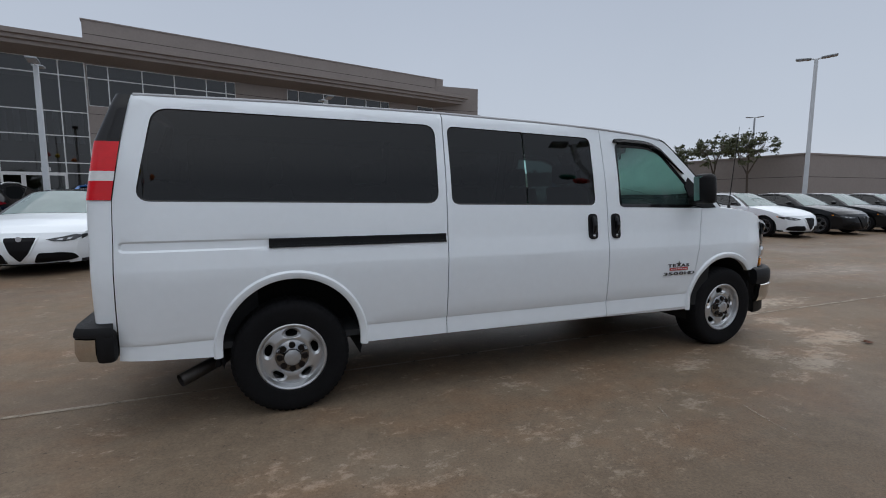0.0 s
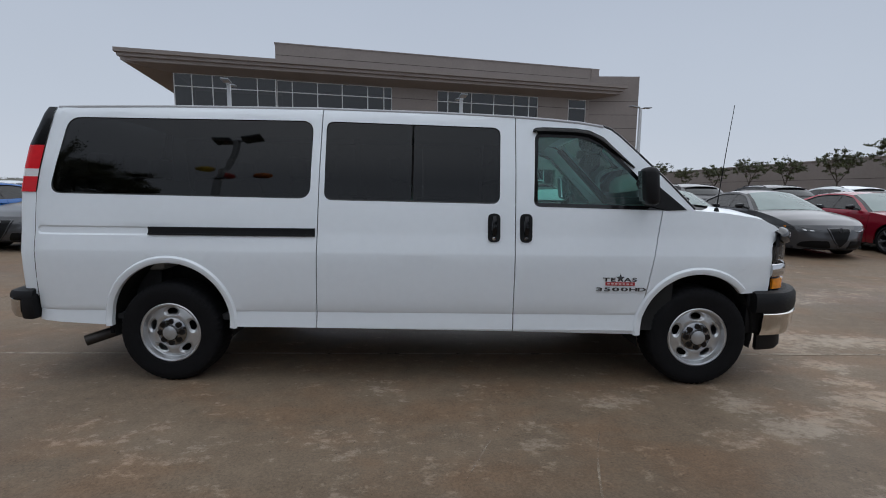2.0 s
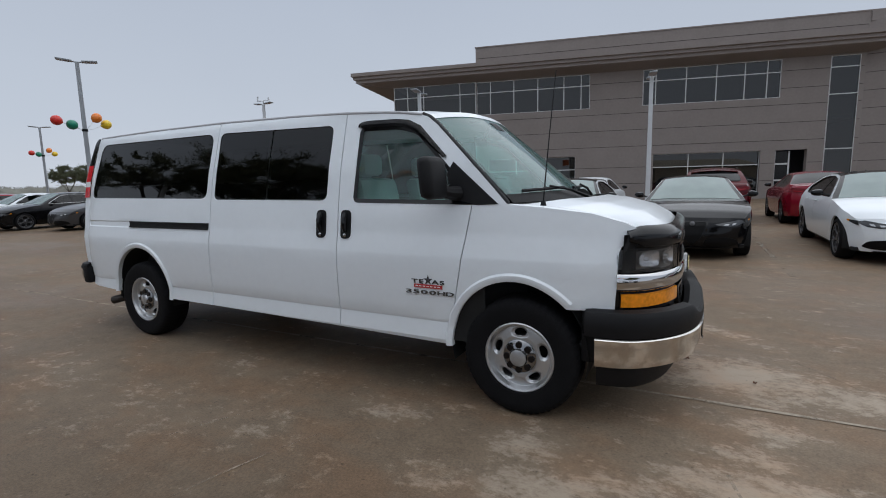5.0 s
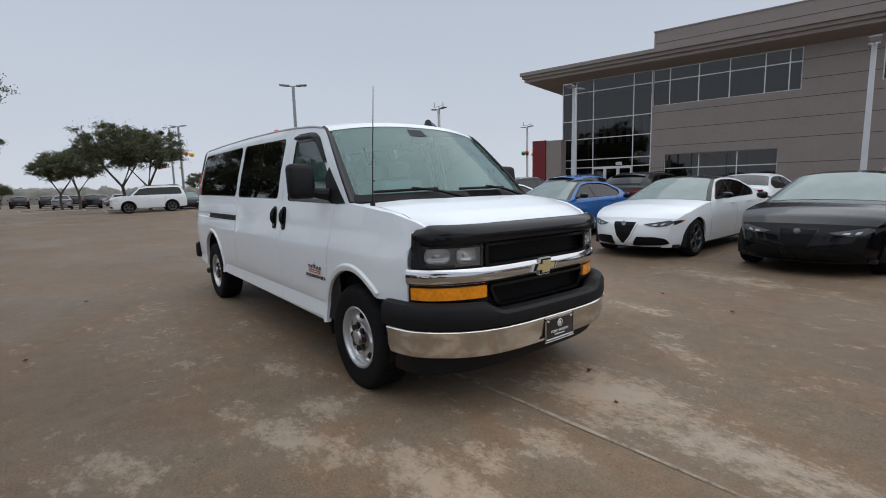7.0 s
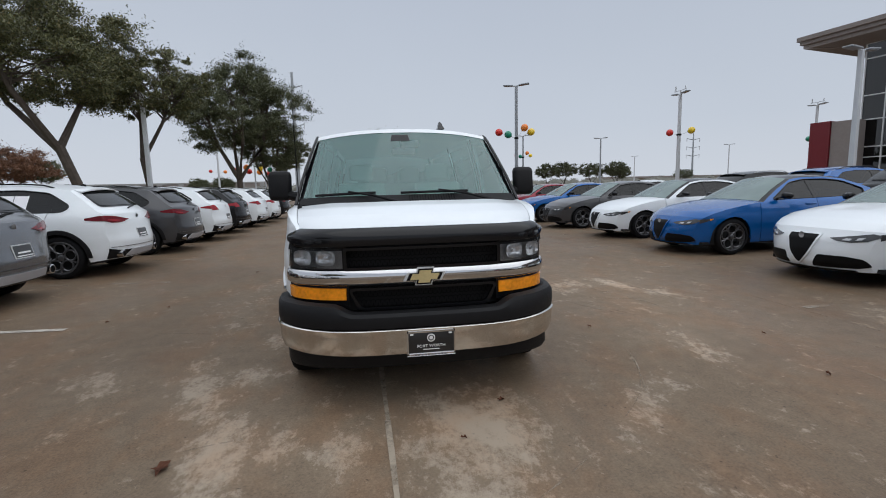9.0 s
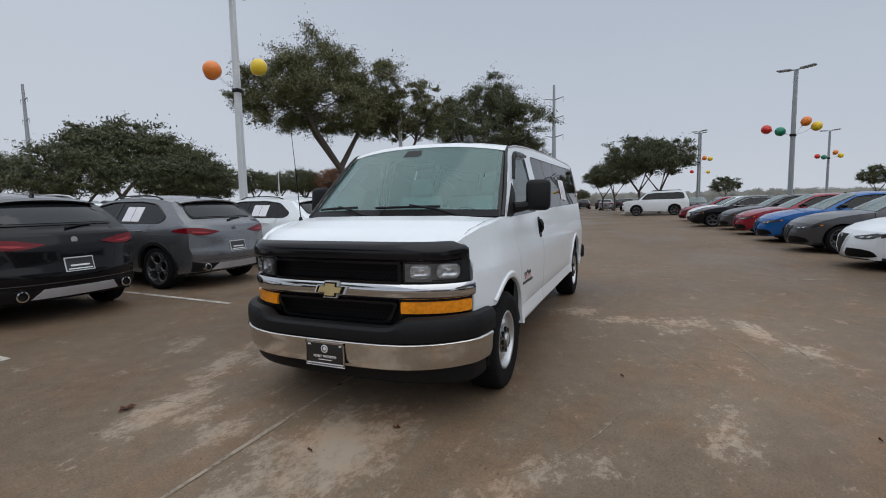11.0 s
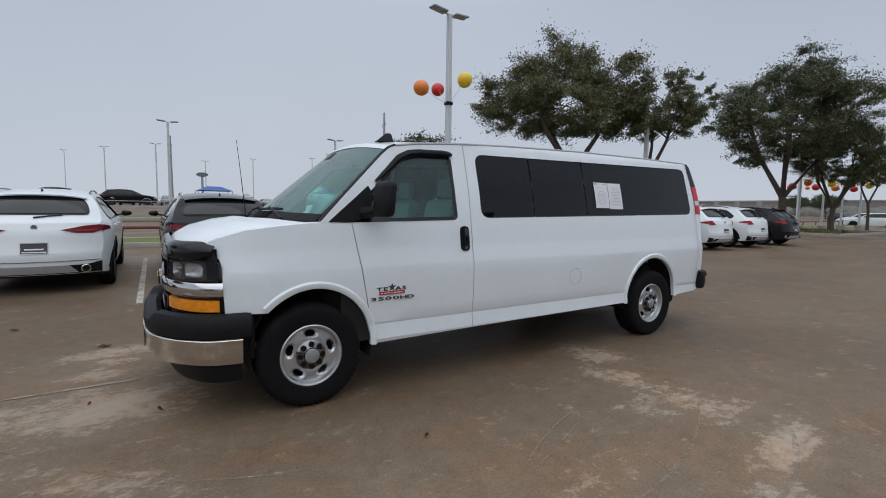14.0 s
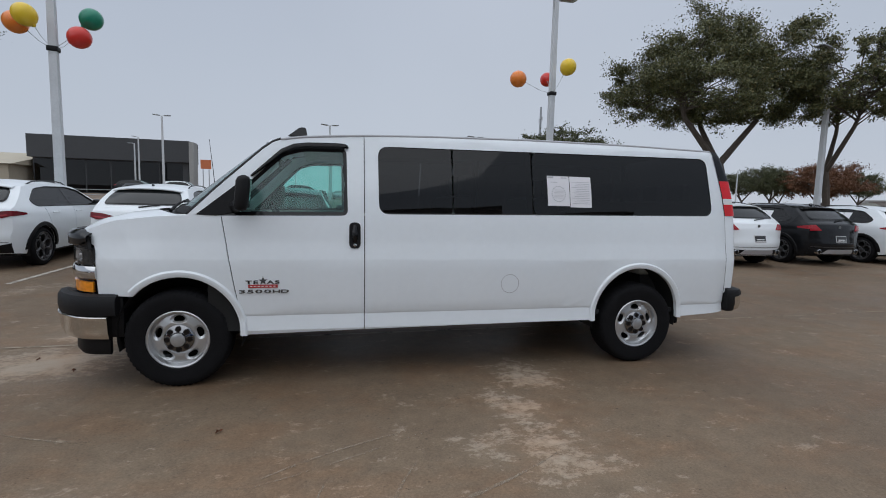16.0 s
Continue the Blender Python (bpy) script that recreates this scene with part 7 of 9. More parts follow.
# lots across the road: a pickup-side row near it, long rows behind
for x, y, hd, paint in ((6.7, -57.6, 180, "paint_black"), (13.6, -57.0, 0, "paint_dark"), (20.6, -57.4, 180, "white"), (26.0, -59.0, 180, "paint_dark")):
    park(cross_b_far, x, y, hd, paint, f"{NAMES[paint]} car parked along the road", "car", "cars across the road", (1.15, 1.05, 1.08))
for k in range(30):
    paint = random.choice(["white", "paint_dark", "paint_silver", "paint_black", "white", "paint_red", "paint_silver"])
    park(random.choice([cross_b_far, cross_far, sedan_far]), -52 + k * 2.85 + random.uniform(-.25, .25), -79 - 0.05 * k, random.choice([90, -90, 90]), paint, f"{NAMES[paint]} car in the lot across the road", "car", "cars across the road")
for _m in (sedan, cross, cross_b, suv, sedan_far, cross_far, cross_b_far):
    for _o in [*_m.children_recursive, _m]:
        bpy.data.objects.remove(_o)

# ---- dealership building ----
M["stucco"] = plain("taupe_stucco", (0.252, 0.220, 0.204), rough=0.9, vary=0.08, scale=0.8, bump=0.25, bscale=50)
M["stucco_dark"] = plain("taupe_trim", (0.255, 0.222, 0.205), rough=0.85, vary=0.08, scale=1.0, bump=0.15, bscale=50)
M["reveal"] = plain("panel_reveal", (0.055, 0.045, 0.04), rough=0.9)
M["red_panel"] = plain("red_metal_panel", (0.16, 0.012, 0.018), rough=0.35, vary=0.08)
M["pole_white"] = plain("painted_steel", (0.58, 0.60, 0.62), rough=0.45, vary=0.08, scale=3)
M["pole_grey"] = plain("galvanised_steel", (0.32, 0.34, 0.36), rough=0.5, metal=0.3, vary=0.1, scale=3)
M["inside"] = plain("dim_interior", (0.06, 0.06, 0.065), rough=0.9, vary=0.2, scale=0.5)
BLD = pose(-8.2, 26.4, 0.15, 0, 0, 13.5)


def window_wall(name, u0, u1, z0, z1, v, mull_u, mull_z, label, parent=None, inset=0.12):
    """A glazed bay: frame bars, and one pane in each field."""
    w = thing(name, None, label, "window", kind="structure") if parent is None else new(name)
    if parent is not None:
        w.parent = parent
    us, zs = [u0, *mull_u, u1], [z0, *mull_z, z1]
    b = 0.055
    for u in us:
        part("window_frame", boxes((u - b / 2, u + b / 2, v - 0.06, v + 0.05, z0, z1)), M["alu"], w, smooth=False)
    for z in zs:
        for a, c in zip(us, us[1:]):
            part("window_frame", boxes((a + b / 2, c - b / 2, v - 0.055, v + 0.045, z - b / 2, z + b / 2)), M["alu"], w, smooth=False)
    for a, c in zip(us, us[1:]):
        for d, e in zip(zs, zs[1:]):
            bm = bmesh.new()
            bm.faces.new([bm.verts.new(p) for p in ((a, v, d), (c, v, d), (c, v, e), (a, v, e))])
            part("pane", bm, M["glass_bld"], w, smooth=False)
    return w


def wall_with_holes(name, u0, u1, z0, z1, v0, v1, holes, material, label):
    """A wall of full thickness with openings through it."""
    sh = fill2d([(u0, z0), (u1, z0), (u1, z1), (u0, z1)], [[(a, c), (b, c), (b, d), (a, d)] for a, b, c, d in holes])
    bm = bmesh.new()
    fr = {v: bm.verts.new((v.co.x, v0, v.co.y)) for v in sh.verts}
    bk = {v: bm.verts.new((v.co.x, v1, v.co.y)) for v in sh.verts}
    for f in sh.faces:
        bm.faces.new([fr[v] for v in f.verts])
        bm.faces.new([bk[v] for v in f.verts][::-1])
    for e in sh.edges:
        if len(e.link_faces) == 1:
            a, b = e.verts
            bm.faces.new((fr[a], fr[b], bk[b], bk[a]))
    sh.free()
    bmesh.ops.recalc_face_normals(bm, faces=bm.faces[:])
    return bm


def build_dealership():
    b = thing("dealership_building", BLD, "two-storey taupe stucco dealership with wide overhanging eave", "building")
    holes = [(-0.2, 7.3, 6.08, 8.27), (10.55, 18.22, 6.08, 8.27), (20.74, 22.20, 0.4, 8.25), (0.55, 6.45, 0.0 + 0.3, 3.02), (11.3, 17.4, 0.3, 2.98), (18.2, 19.87, 0.02, 2.97)]
    holes = [(max(a, -0.19), bb, c, d) for a, bb, c, d in holes]
    wall = part("wall", wall_with_holes("w", -0.25, 22.5, -0.4, 10.55, 1.0, 1.35, holes, None, ""), M["stucco"], b, smooth=False)
    # wing at the east end, swung forward
    bm = bmesh.new()
    A, B_ = Vector((22.45, 1.0)), Vector((26.05, 0.0))
    q = [bm.verts.new((p.x, p.y, z)) for z in (-0.4, 10.05) for p in (A, B_, B_ + Vector((0.6, 12)), A + Vector((0, 12)))]
    for f in ((0, 1, 5, 4), (1, 2, 6, 5), (2, 3, 7, 6), (3, 0, 4, 7), (4, 5, 6, 7)):
        bm.faces.new([q[i] for i in f])
    bmesh.ops.recalc_face_normals(bm, faces=bm.faces[:])
    part("end_wing", bm, M["stucco"], b, smooth=False)
    # panel reveals
    bm = bmesh.new()
    for z in (1.15, 2.2, 3.55, 4.6, 5.65, 6.6, 7.6):
        for u0, u1 in ((-0.22, 22.4),):
            segs, cur = [], u0
            for a, c, d, e in sorted(holes):
                if d < z < e:
                    segs.append((cur, a - 0.03))
                    cur = c + 0.03
            segs.append((cur, u1))
            for a, c in segs:
                if c > a:
                    box(bm, a, c, 0.992, 1.004, z - 0.014, z + 0.014)
    for z in (9.85,):
        box(bm, -0.2, 22.4, 0.992, 1.004, z - 0.014, z + 0.014)
    part("panel_joint", bm, M["reveal"], b, smooth=False)
    d = (B_ - A)
    ang = math.degrees(math.atan2(d.y, d.x))
    bm = bmesh.new()
    for z in (1.15, 2.2, 3.2, 4.2, 5.2, 6.2, 7.2, 8.2):
        box(bm, 0.02, d.length - 0.02, -0.006, 0.004, z - 0.014, z + 0.014)
    xform(bm, Matrix.Translation((A.x, A.y, 0)) @ pose(0, 0, 0, 0, 0, ang))
    part("panel_joint", bm, M["reveal"], b, smooth=False)
    # parapet body behind
    part("upper_storey", boxes((-0.25, 23.15, 1.352, 14, 8.6, 10.60), ), M["stucco"], b, smooth=False)
    part("parapet_front", boxes((22.502, 23.15, 0.93, 1.35, 10.0, 10.58)), M["stucco"], b, smooth=False)
    part("roof_cap", boxes((-0.30, 23.2, 0.97, 1.42, 10.552, 10.62)), M["stucco_dark"], b, smooth=False)
    # eave with three stepped fascia bands and a sloping soffit
    prof = [(-0.32, 9.28), (-0.32, 9.05), (-0.20, 9.02), (-0.20, 8.84), (-0.06, 8.80), (-0.06, 8.62), (0.10, 8.56), (0.98, 8.32), (0.98, 9.30)]
    def ring(u, k):
        return [(u, v, z) for v, z in prof]
    bm = bmesh.new()
    left = [bm.verts.new((-9.0 + (v + 0.32) * 2.0, v, z)) for v, z in prof[:-1]] + [bm.verts.new((-9.0 + 2.6, 0.98, 9.30))]
    right = [bm.verts.new((24.9 - (v + 0.32) * 1.9, v, z)) for v, z in prof[:-1]] + [bm.verts.new((24.9 - 2.45, 0.98, 9.30))]
    n = len(prof)
    for k in range(n):
        bm.faces.new((left[k], right[k], right[(k + 1) % n], left[(k + 1) % n]))
    bm.faces.new(left[::-1])
    bm.faces.new(right)
    bmesh.ops.recalc_face_normals(bm, faces=bm.faces[:])
    part("eave", bm, M["stucco_dark"], b, "stepped taupe eave", smooth=False)
    # west return of the eave over the glass corner
    bm = bmesh.new()
    pr = [(-9.0, 9.28), (-9.0, 9.05), (-8.86, 9.02), (-8.86, 8.84), (-8.70, 8.80), (-8.70, 8.62), (-8.5, 8.56), (-6.42, 8.32), (-6.42, 9.29)]
    f0 = [bm.verts.new((u, -0.32 + (u + 9.0) * 0.5, z)) for u, z in pr]
    f1 = [bm.verts.new((u, 14, z)) for u, z in pr]
    for k in range(len(pr)):
        bm.faces.new((f0[k], f1[k], f1[(k + 1) % len(pr)], f0[(k + 1) % len(pr)]))
    bm.faces.new(f0)
    bm.faces.new(f1[::-1])
    bmesh.ops.recalc_face_normals(bm, faces=bm.faces[:])
    part("eave_return", bm, M["stucco_dark"], b, smooth=False)
    part("roof", boxes((-6.42, -0.27, 0.99, 14, 8.7, 9.27)), M["stucco_dark"], b, smooth=False)
    # glass corner
    g = [window_wall("window", -6.25, -0.28, 0.2, 8.32, 1.05, [-5.25, -4.05, -1.4], [2.42, 2.97, 4.40, 5.66, 7.55], "tall glass corner", b)]
    window_wall("window", -0.2, 7.3, 6.08, 8.27, 1.06, [0.75, 2.35, 3.95, 5.65, 6.75], [7.55], "", b)
    window_wall("window", 10.55, 18.22, 6.08, 8.27, 1.06, [11.3, 13.05, 14.75, 16.3, 17.5], [7.55], "", b)
    window_wall("window", 20.74, 22.20, 0.4, 8.25, 1.06, [], [2.95, 6.1, 7.62], "", b)
    window_wall("window", 0.55, 6.45, 0.3, 3.02, 1.22, [2.5, 4.5], [2.15], "", b)
    window_wall("window", 11.3, 17.4, 0.3, 2.98, 1.22, [13.4, 15.4], [2.15], "", b)
    # doors: white-framed entrance in the glass corner, dark recess at the east
    for u in (-4.05, -3.17, -2.28):
        dr = new("entrance_door")
        dr.parent = b
        part("door_frame", boxes((u + 0.0, u + 0.09, 0.93, 1.0, 0.05, 2.40), (u + 0.78, u + 0.87, 0.93, 1.0, 0.05, 2.40), (u + 0.09, u + 0.78, 0.93, 1.0, 2.28, 2.40), (u + 0.09, u + 0.78, 0.93, 1.0, 0.05, 0.30)), M["alu"], dr, smooth=False)
        bm = bmesh.new()
        bm.faces.new([bm.verts.new(p) for p in ((u + 0.09, 0.965, 0.3), (u + 0.78, 0.965, 0.3), (u + 0.78, 0.965, 2.28), (u + 0.09, 0.965, 2.28))])
        part("pane", bm, M["glass_bld"], dr, smooth=False)
    dr = new("side_door")
    dr.parent = b
    part("door_frame", boxes((18.25, 18.33, 1.30, 1.36, 0.02, 2.9), (19.02, 19.10, 1.30, 1.36, 0.02, 2.9), (18.33, 19.02, 1.30, 1.36, 1.1, 1.2), (18.33, 19.02, 1.30, 1.36, 2.1, 2.2)), M["alu"], dr, smooth=False)
    part("door_panel", boxes((18.33, 19.02, 1.37, 1.40, 0.02, 2.9)), M["gloss_black"], dr, smooth=False)
    # rooms behind the glass, with their dimness put into the dark colour
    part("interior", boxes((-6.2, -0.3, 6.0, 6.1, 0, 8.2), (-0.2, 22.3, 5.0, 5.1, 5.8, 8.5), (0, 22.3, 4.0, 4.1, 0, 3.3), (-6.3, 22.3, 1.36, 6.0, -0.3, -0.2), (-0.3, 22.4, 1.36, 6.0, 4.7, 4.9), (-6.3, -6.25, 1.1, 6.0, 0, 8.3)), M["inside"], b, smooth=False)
    part("body", boxes((-6.4, 22.4, 6.2, 14, -0.4, 8.6)), M["stucco"], b, smooth=False)
    # vertical blinds in the glass corner
    for k in range(10):
        part("hanging_banner", boxes((-5.9 + k * 0.56, -5.62 + k * 0.56, 3.4, 3.44, 4.2, 5.9)), M["alu"], b, smooth=False)
    # red and taupe pylon walls by the entrance
    part("red_fin", boxes((-8.15, -7.15, 0.0, 0.9, -0.3, 4.45)), M["red_panel"], b, "dark red metal fin", smooth=False)
    part("fin_wall", boxes((-7.13, -6.0, 0.1, 1.0, -0.3, 4.40)), M["stucco"], b, smooth=False)
    # small notice over the entrance, its lettering as bars
    s = part("entrance_number", boxes((-2.45, -2.05, 0.955, 0.965, 2.50, 2.70)), M["alu"], b, smooth=False)
    part("number_bar", boxes((-2.40, -2.32, 0.945, 0.953, 2.54, 2.66), (-2.28, -2.20, 0.945, 0.953, 2.54, 2.66), (-2.16, -2.09, 0.945, 0.953, 2.54, 2.66)), M["print_grey"], b, smooth=False)
    return b


build_dealership()

# screen wall east of the lot
def build_screen_wall():
    w = thing("screen_wall", None, "long taupe panelled screen wall behind trees", "wall", kind="structure")
    for x0, y0, x1, y1 in ((31.3, 15.2, 30.2, 78), (31.3, 15.2, 110, 14.0)):
        a, c = Vector((x0, y0)), Vector((x1, y1))
        L_ = (c - a).length
        ang = math.degrees(math.atan2(c.y - a.y, c.x - a.x))
        m = Matrix.Translation((x0, y0, 0)) @ pose(0, 0, 0, 0, 0, ang)
        part("wall_panel", xform(boxes((0, L_, -0.15, 0.15, -0.5, 3.95)), m), M["stucco"], w, smooth=False)
        part("wall_coping", xform(boxes((-0.1, L_, -0.2, 0.2, 3.952, 4.05)), m), M["stucco_dark"], w, smooth=False)
        bm = boxes(*[(0, L_, s * 0.152 - 0.004, s * 0.152 + 0.004, z - 0.015, z + 0.015) for z in (1.3, 2.6) for s in (-1, 1)])
        part("panel_joint", xform(bm, m), M["reveal"], w, smooth=False)
    return w


build_screen_wall()


def lamp_pole(x, y, h, heads=2, turn=0.0, mat="pole_white", cam_arm=False, band=None, base=0.0, slim=False, z=None):
    """A square tapered pole on a concrete foot with flat lamp heads."""
    gz = ground_z(x, y) if z is None else z
    p = thing("lamp_pole", pose(x, y, gz, 0, 0, turn), "tall pale steel parking-lot lamp pole", "lamp pole", "lamp poles")
    hh = h - gz
    r0, r1 = (0.10, 0.075) if not slim else (0.07, 0.05)
    bm = bmesh.new()
    V = [[bm.verts.new((sx * r, sy * r, zz)) for sx, sy in ((-1, -1), (1, -1), (1, 1), (-1, 1))] for r, zz in ((r0, 0.35), (r1, hh))]
    for k in range(4):
        bm.faces.new((V[0][k], V[0][(k + 1) % 4], V[1][(k + 1) % 4], V[1][k]))
    bm.faces.new(V[1])
    bmesh.ops.bevel(bm, geom=bm.edges[:], offset=0.012, segments=1, affect="EDGES")
    part("pole", bm, M[mat], p)
    bm = bmesh.new()
    tube(bm, [(0, 0, -0.1), (0, 0, 0.36)], 0.28, 16)
    part("pole_foot", bm, M["kerb"], p)
    for k in range(heads):
        s = 1 if k == 0 else -1
        hd = new("lamp_head")
        hd.parent = p
        bm = boxes((s * 0.18 if s > 0 else -0.78, 0.78 if s > 0 else -0.18, -0.17, 0.17, hh - 0.03, hh + 0.035), bevel=0.02)
        for v in bm.verts:
            v.co.z += abs(v.co.x) * 0.08
        part("lamp_housing", bm, M["pole_grey"], hd)
        bm = boxes((s * 0.28 if s > 0 else -0.72, 0.72 if s > 0 else -0.28, -0.13, 0.13, hh - 0.045, hh - 0.032))
        for v in bm.verts:
            v.co.z += abs(v.co.x) * 0.08
        part("lamp_lens", bm, M["print_grey"], hd, smooth=False)
        bm = bmesh.new()
        tube(bm, [(0, 0, hh - 0.02), (s * 0.25, 0, hh + 0.01)], 0.035, 6)
        part("lamp_arm", bm, M[mat], hd)
    if cam_arm:
        bm = bmesh.new()
        tube(bm, [(-0.6, 0, hh + 0.22), (0.6, 0, hh + 0.22)], 0.025, 6)
        tube(bm, [(0, 0, hh), (0, 0, hh + 0.22)], 0.04, 6)
        tube(bm, [(-0.5, 0, hh + 0.22), (-0.5, 0, hh + 0.55)], 0.05, 6)
        tube(bm, [(0.5, 0, hh + 0.22), (0.5, 0, hh + 0.42)], 0.04, 6)
        part("camera_bracket", bm, M[mat], p)
    if band:
        bm = boxes((-0.115, 0.115, -0.115, 0.115, band - gz - 0.06, band - gz + 0.06), bevel=0.02)
        part("strap", bm, M["black_plastic"], p, "black strap")
    return p


# poles across the road take the pale paint for their hazy look
for a in ((-4.12, -9.92, 8.12, 2, 8, "pole_white", False, 5.11), (9.45, -8.75, 7.7, 2, 8, "pole_white", False, 4.9), (-16.3, -10.6, 7.85, 1, 8, "pole_white", False, None),
          (-7.45, 17.4, 6.05, 2, 100, "pole_white", False, None), (3.05, 20.0, 6.05, 2, 100, "pole_white", False, None), (14.65, 26.0, 6.75, 2, 20, "pole_white", False, None),
          (-20.6, 8.6, 7.5, 2, 60, "pole_grey", False, 4.4), (-21.2, 19.9, 7.2, 2, 0, "pole_white", True, 4.6), (-26.2, 35.5, 7.4, 2, 0, "pole_white", True, 4.6),
          (-45.6, 26.8, 6.9, 2, 60, "pole_grey", False, None), (-46, 7.0, 8.0, 2, 50, "pole_grey", False, 5.0), (-60, 8.5, 9.5, 2, 50, "pole_grey", False, None),
          (3.4, -39.7, 8.1, 2, 10, "pole_white", False, None), (-10.1, -39.0, 7.7, 2, 10, "pole_white", False, None), (19.3, -46.5, 9.1, 2, 10, "pole_white", False, None),
          (24.2, 10.75, 7.75, 2, 120, "pole_white", False, None), (47, 30, 9.3, 2, 130, "pole_grey", False, None), (3.7, -82.1, 11.0, 2, 10, "pole_white", False, None), (11.6, -103.9, 12.2, 2, 10, "pole_white", False, None), (22.1, -144, 14.8, 2, 10, "pole_white", False, None), (-6.7, -120, 12.0, 2, 10, "pole_white", False, None), (30.0, -70.1, 9.5, 1, 10, "pole_white", False, None), (30.7, -70.6, 8.6, 1, 10, "pole_white", False, None),
          (-30.5, -115.3, 13.8, 2, 10, "pole_white", False, None), (-17.0, -118.7, 13.0, 2, 10, "pole_white", False, None), (-61.7, 57.1, 7.4, 2, 50, "pole_white", False, None), (-87, 55.6, 7.3, 2, 50, "pole_white", False, None), (-58, -20, 8.6, 1, 50, "pole_white", False, None), (-47, 17.7, 7.4, 2, 60, "pole_grey", False, 4.9), (-56.3, -55.4, 7.4, 1, 130, "pole_white", False, None), (-66.0, -58.0, 7.4, 1, 130, "pole_white", False, None)):
    lamp_pole(a[0], a[1], a[2], a[3], a[4], a[5], a[6], a[7])

# ---- trees, balloons, land beyond the lot ----
def leaf_material(name, dark, light, brown=None):
    m = bpy.data.materials.new(name)
    m.use_nodes = True
    nt = m.node_tree
    b = nt.nodes["Principled BSDF"]
    b.inputs["Roughness"].default_value = 0.6
    g = _node(nt, "ShaderNodeNewGeometry")
    r = _node(nt, "ShaderNodeValToRGB")
    e = r.color_ramp.elements
    e[0].position, e[0].color = 0.0, (*dark, 1)
    e[1].position, e[1].color = 0.85, (*light, 1)
    if brown:
        k = e.new(1.0)
        k.color = (*brown, 1)
    nt.links.new(g.outputs["Random Per Island"], r.inputs[0])
    nt.links.new(r.outputs[0], b.inputs["Base Color"])
    return m


M["leaf_oak"] = leaf_material("live_oak_leaf", (0.034, 0.041, 0.016), (0.140, 0.142, 0.052), (0.19, 0.15, 0.06))
M["leaf_dark"] = leaf_material("dark_leaf", (0.036, 0.046, 0.020), (0.108, 0.116, 0.050))
M["leaf_rust"] = leaf_material("rust_leaf", (0.10, 0.045, 0.022), (0.19, 0.085, 0.04))
# paled so the far twigs carry the hazy look of distance
M["leaf_hazy"] = leaf_material("winter_twig", (0.17, 0.167, 0.15), (0.215, 0.21, 0.185))
M["bark"] = plain("oak_bark", (0.085, 0.068, 0.055), rough=0.95, vary=0.35, scale=6, bump=0.8, bscale=25)


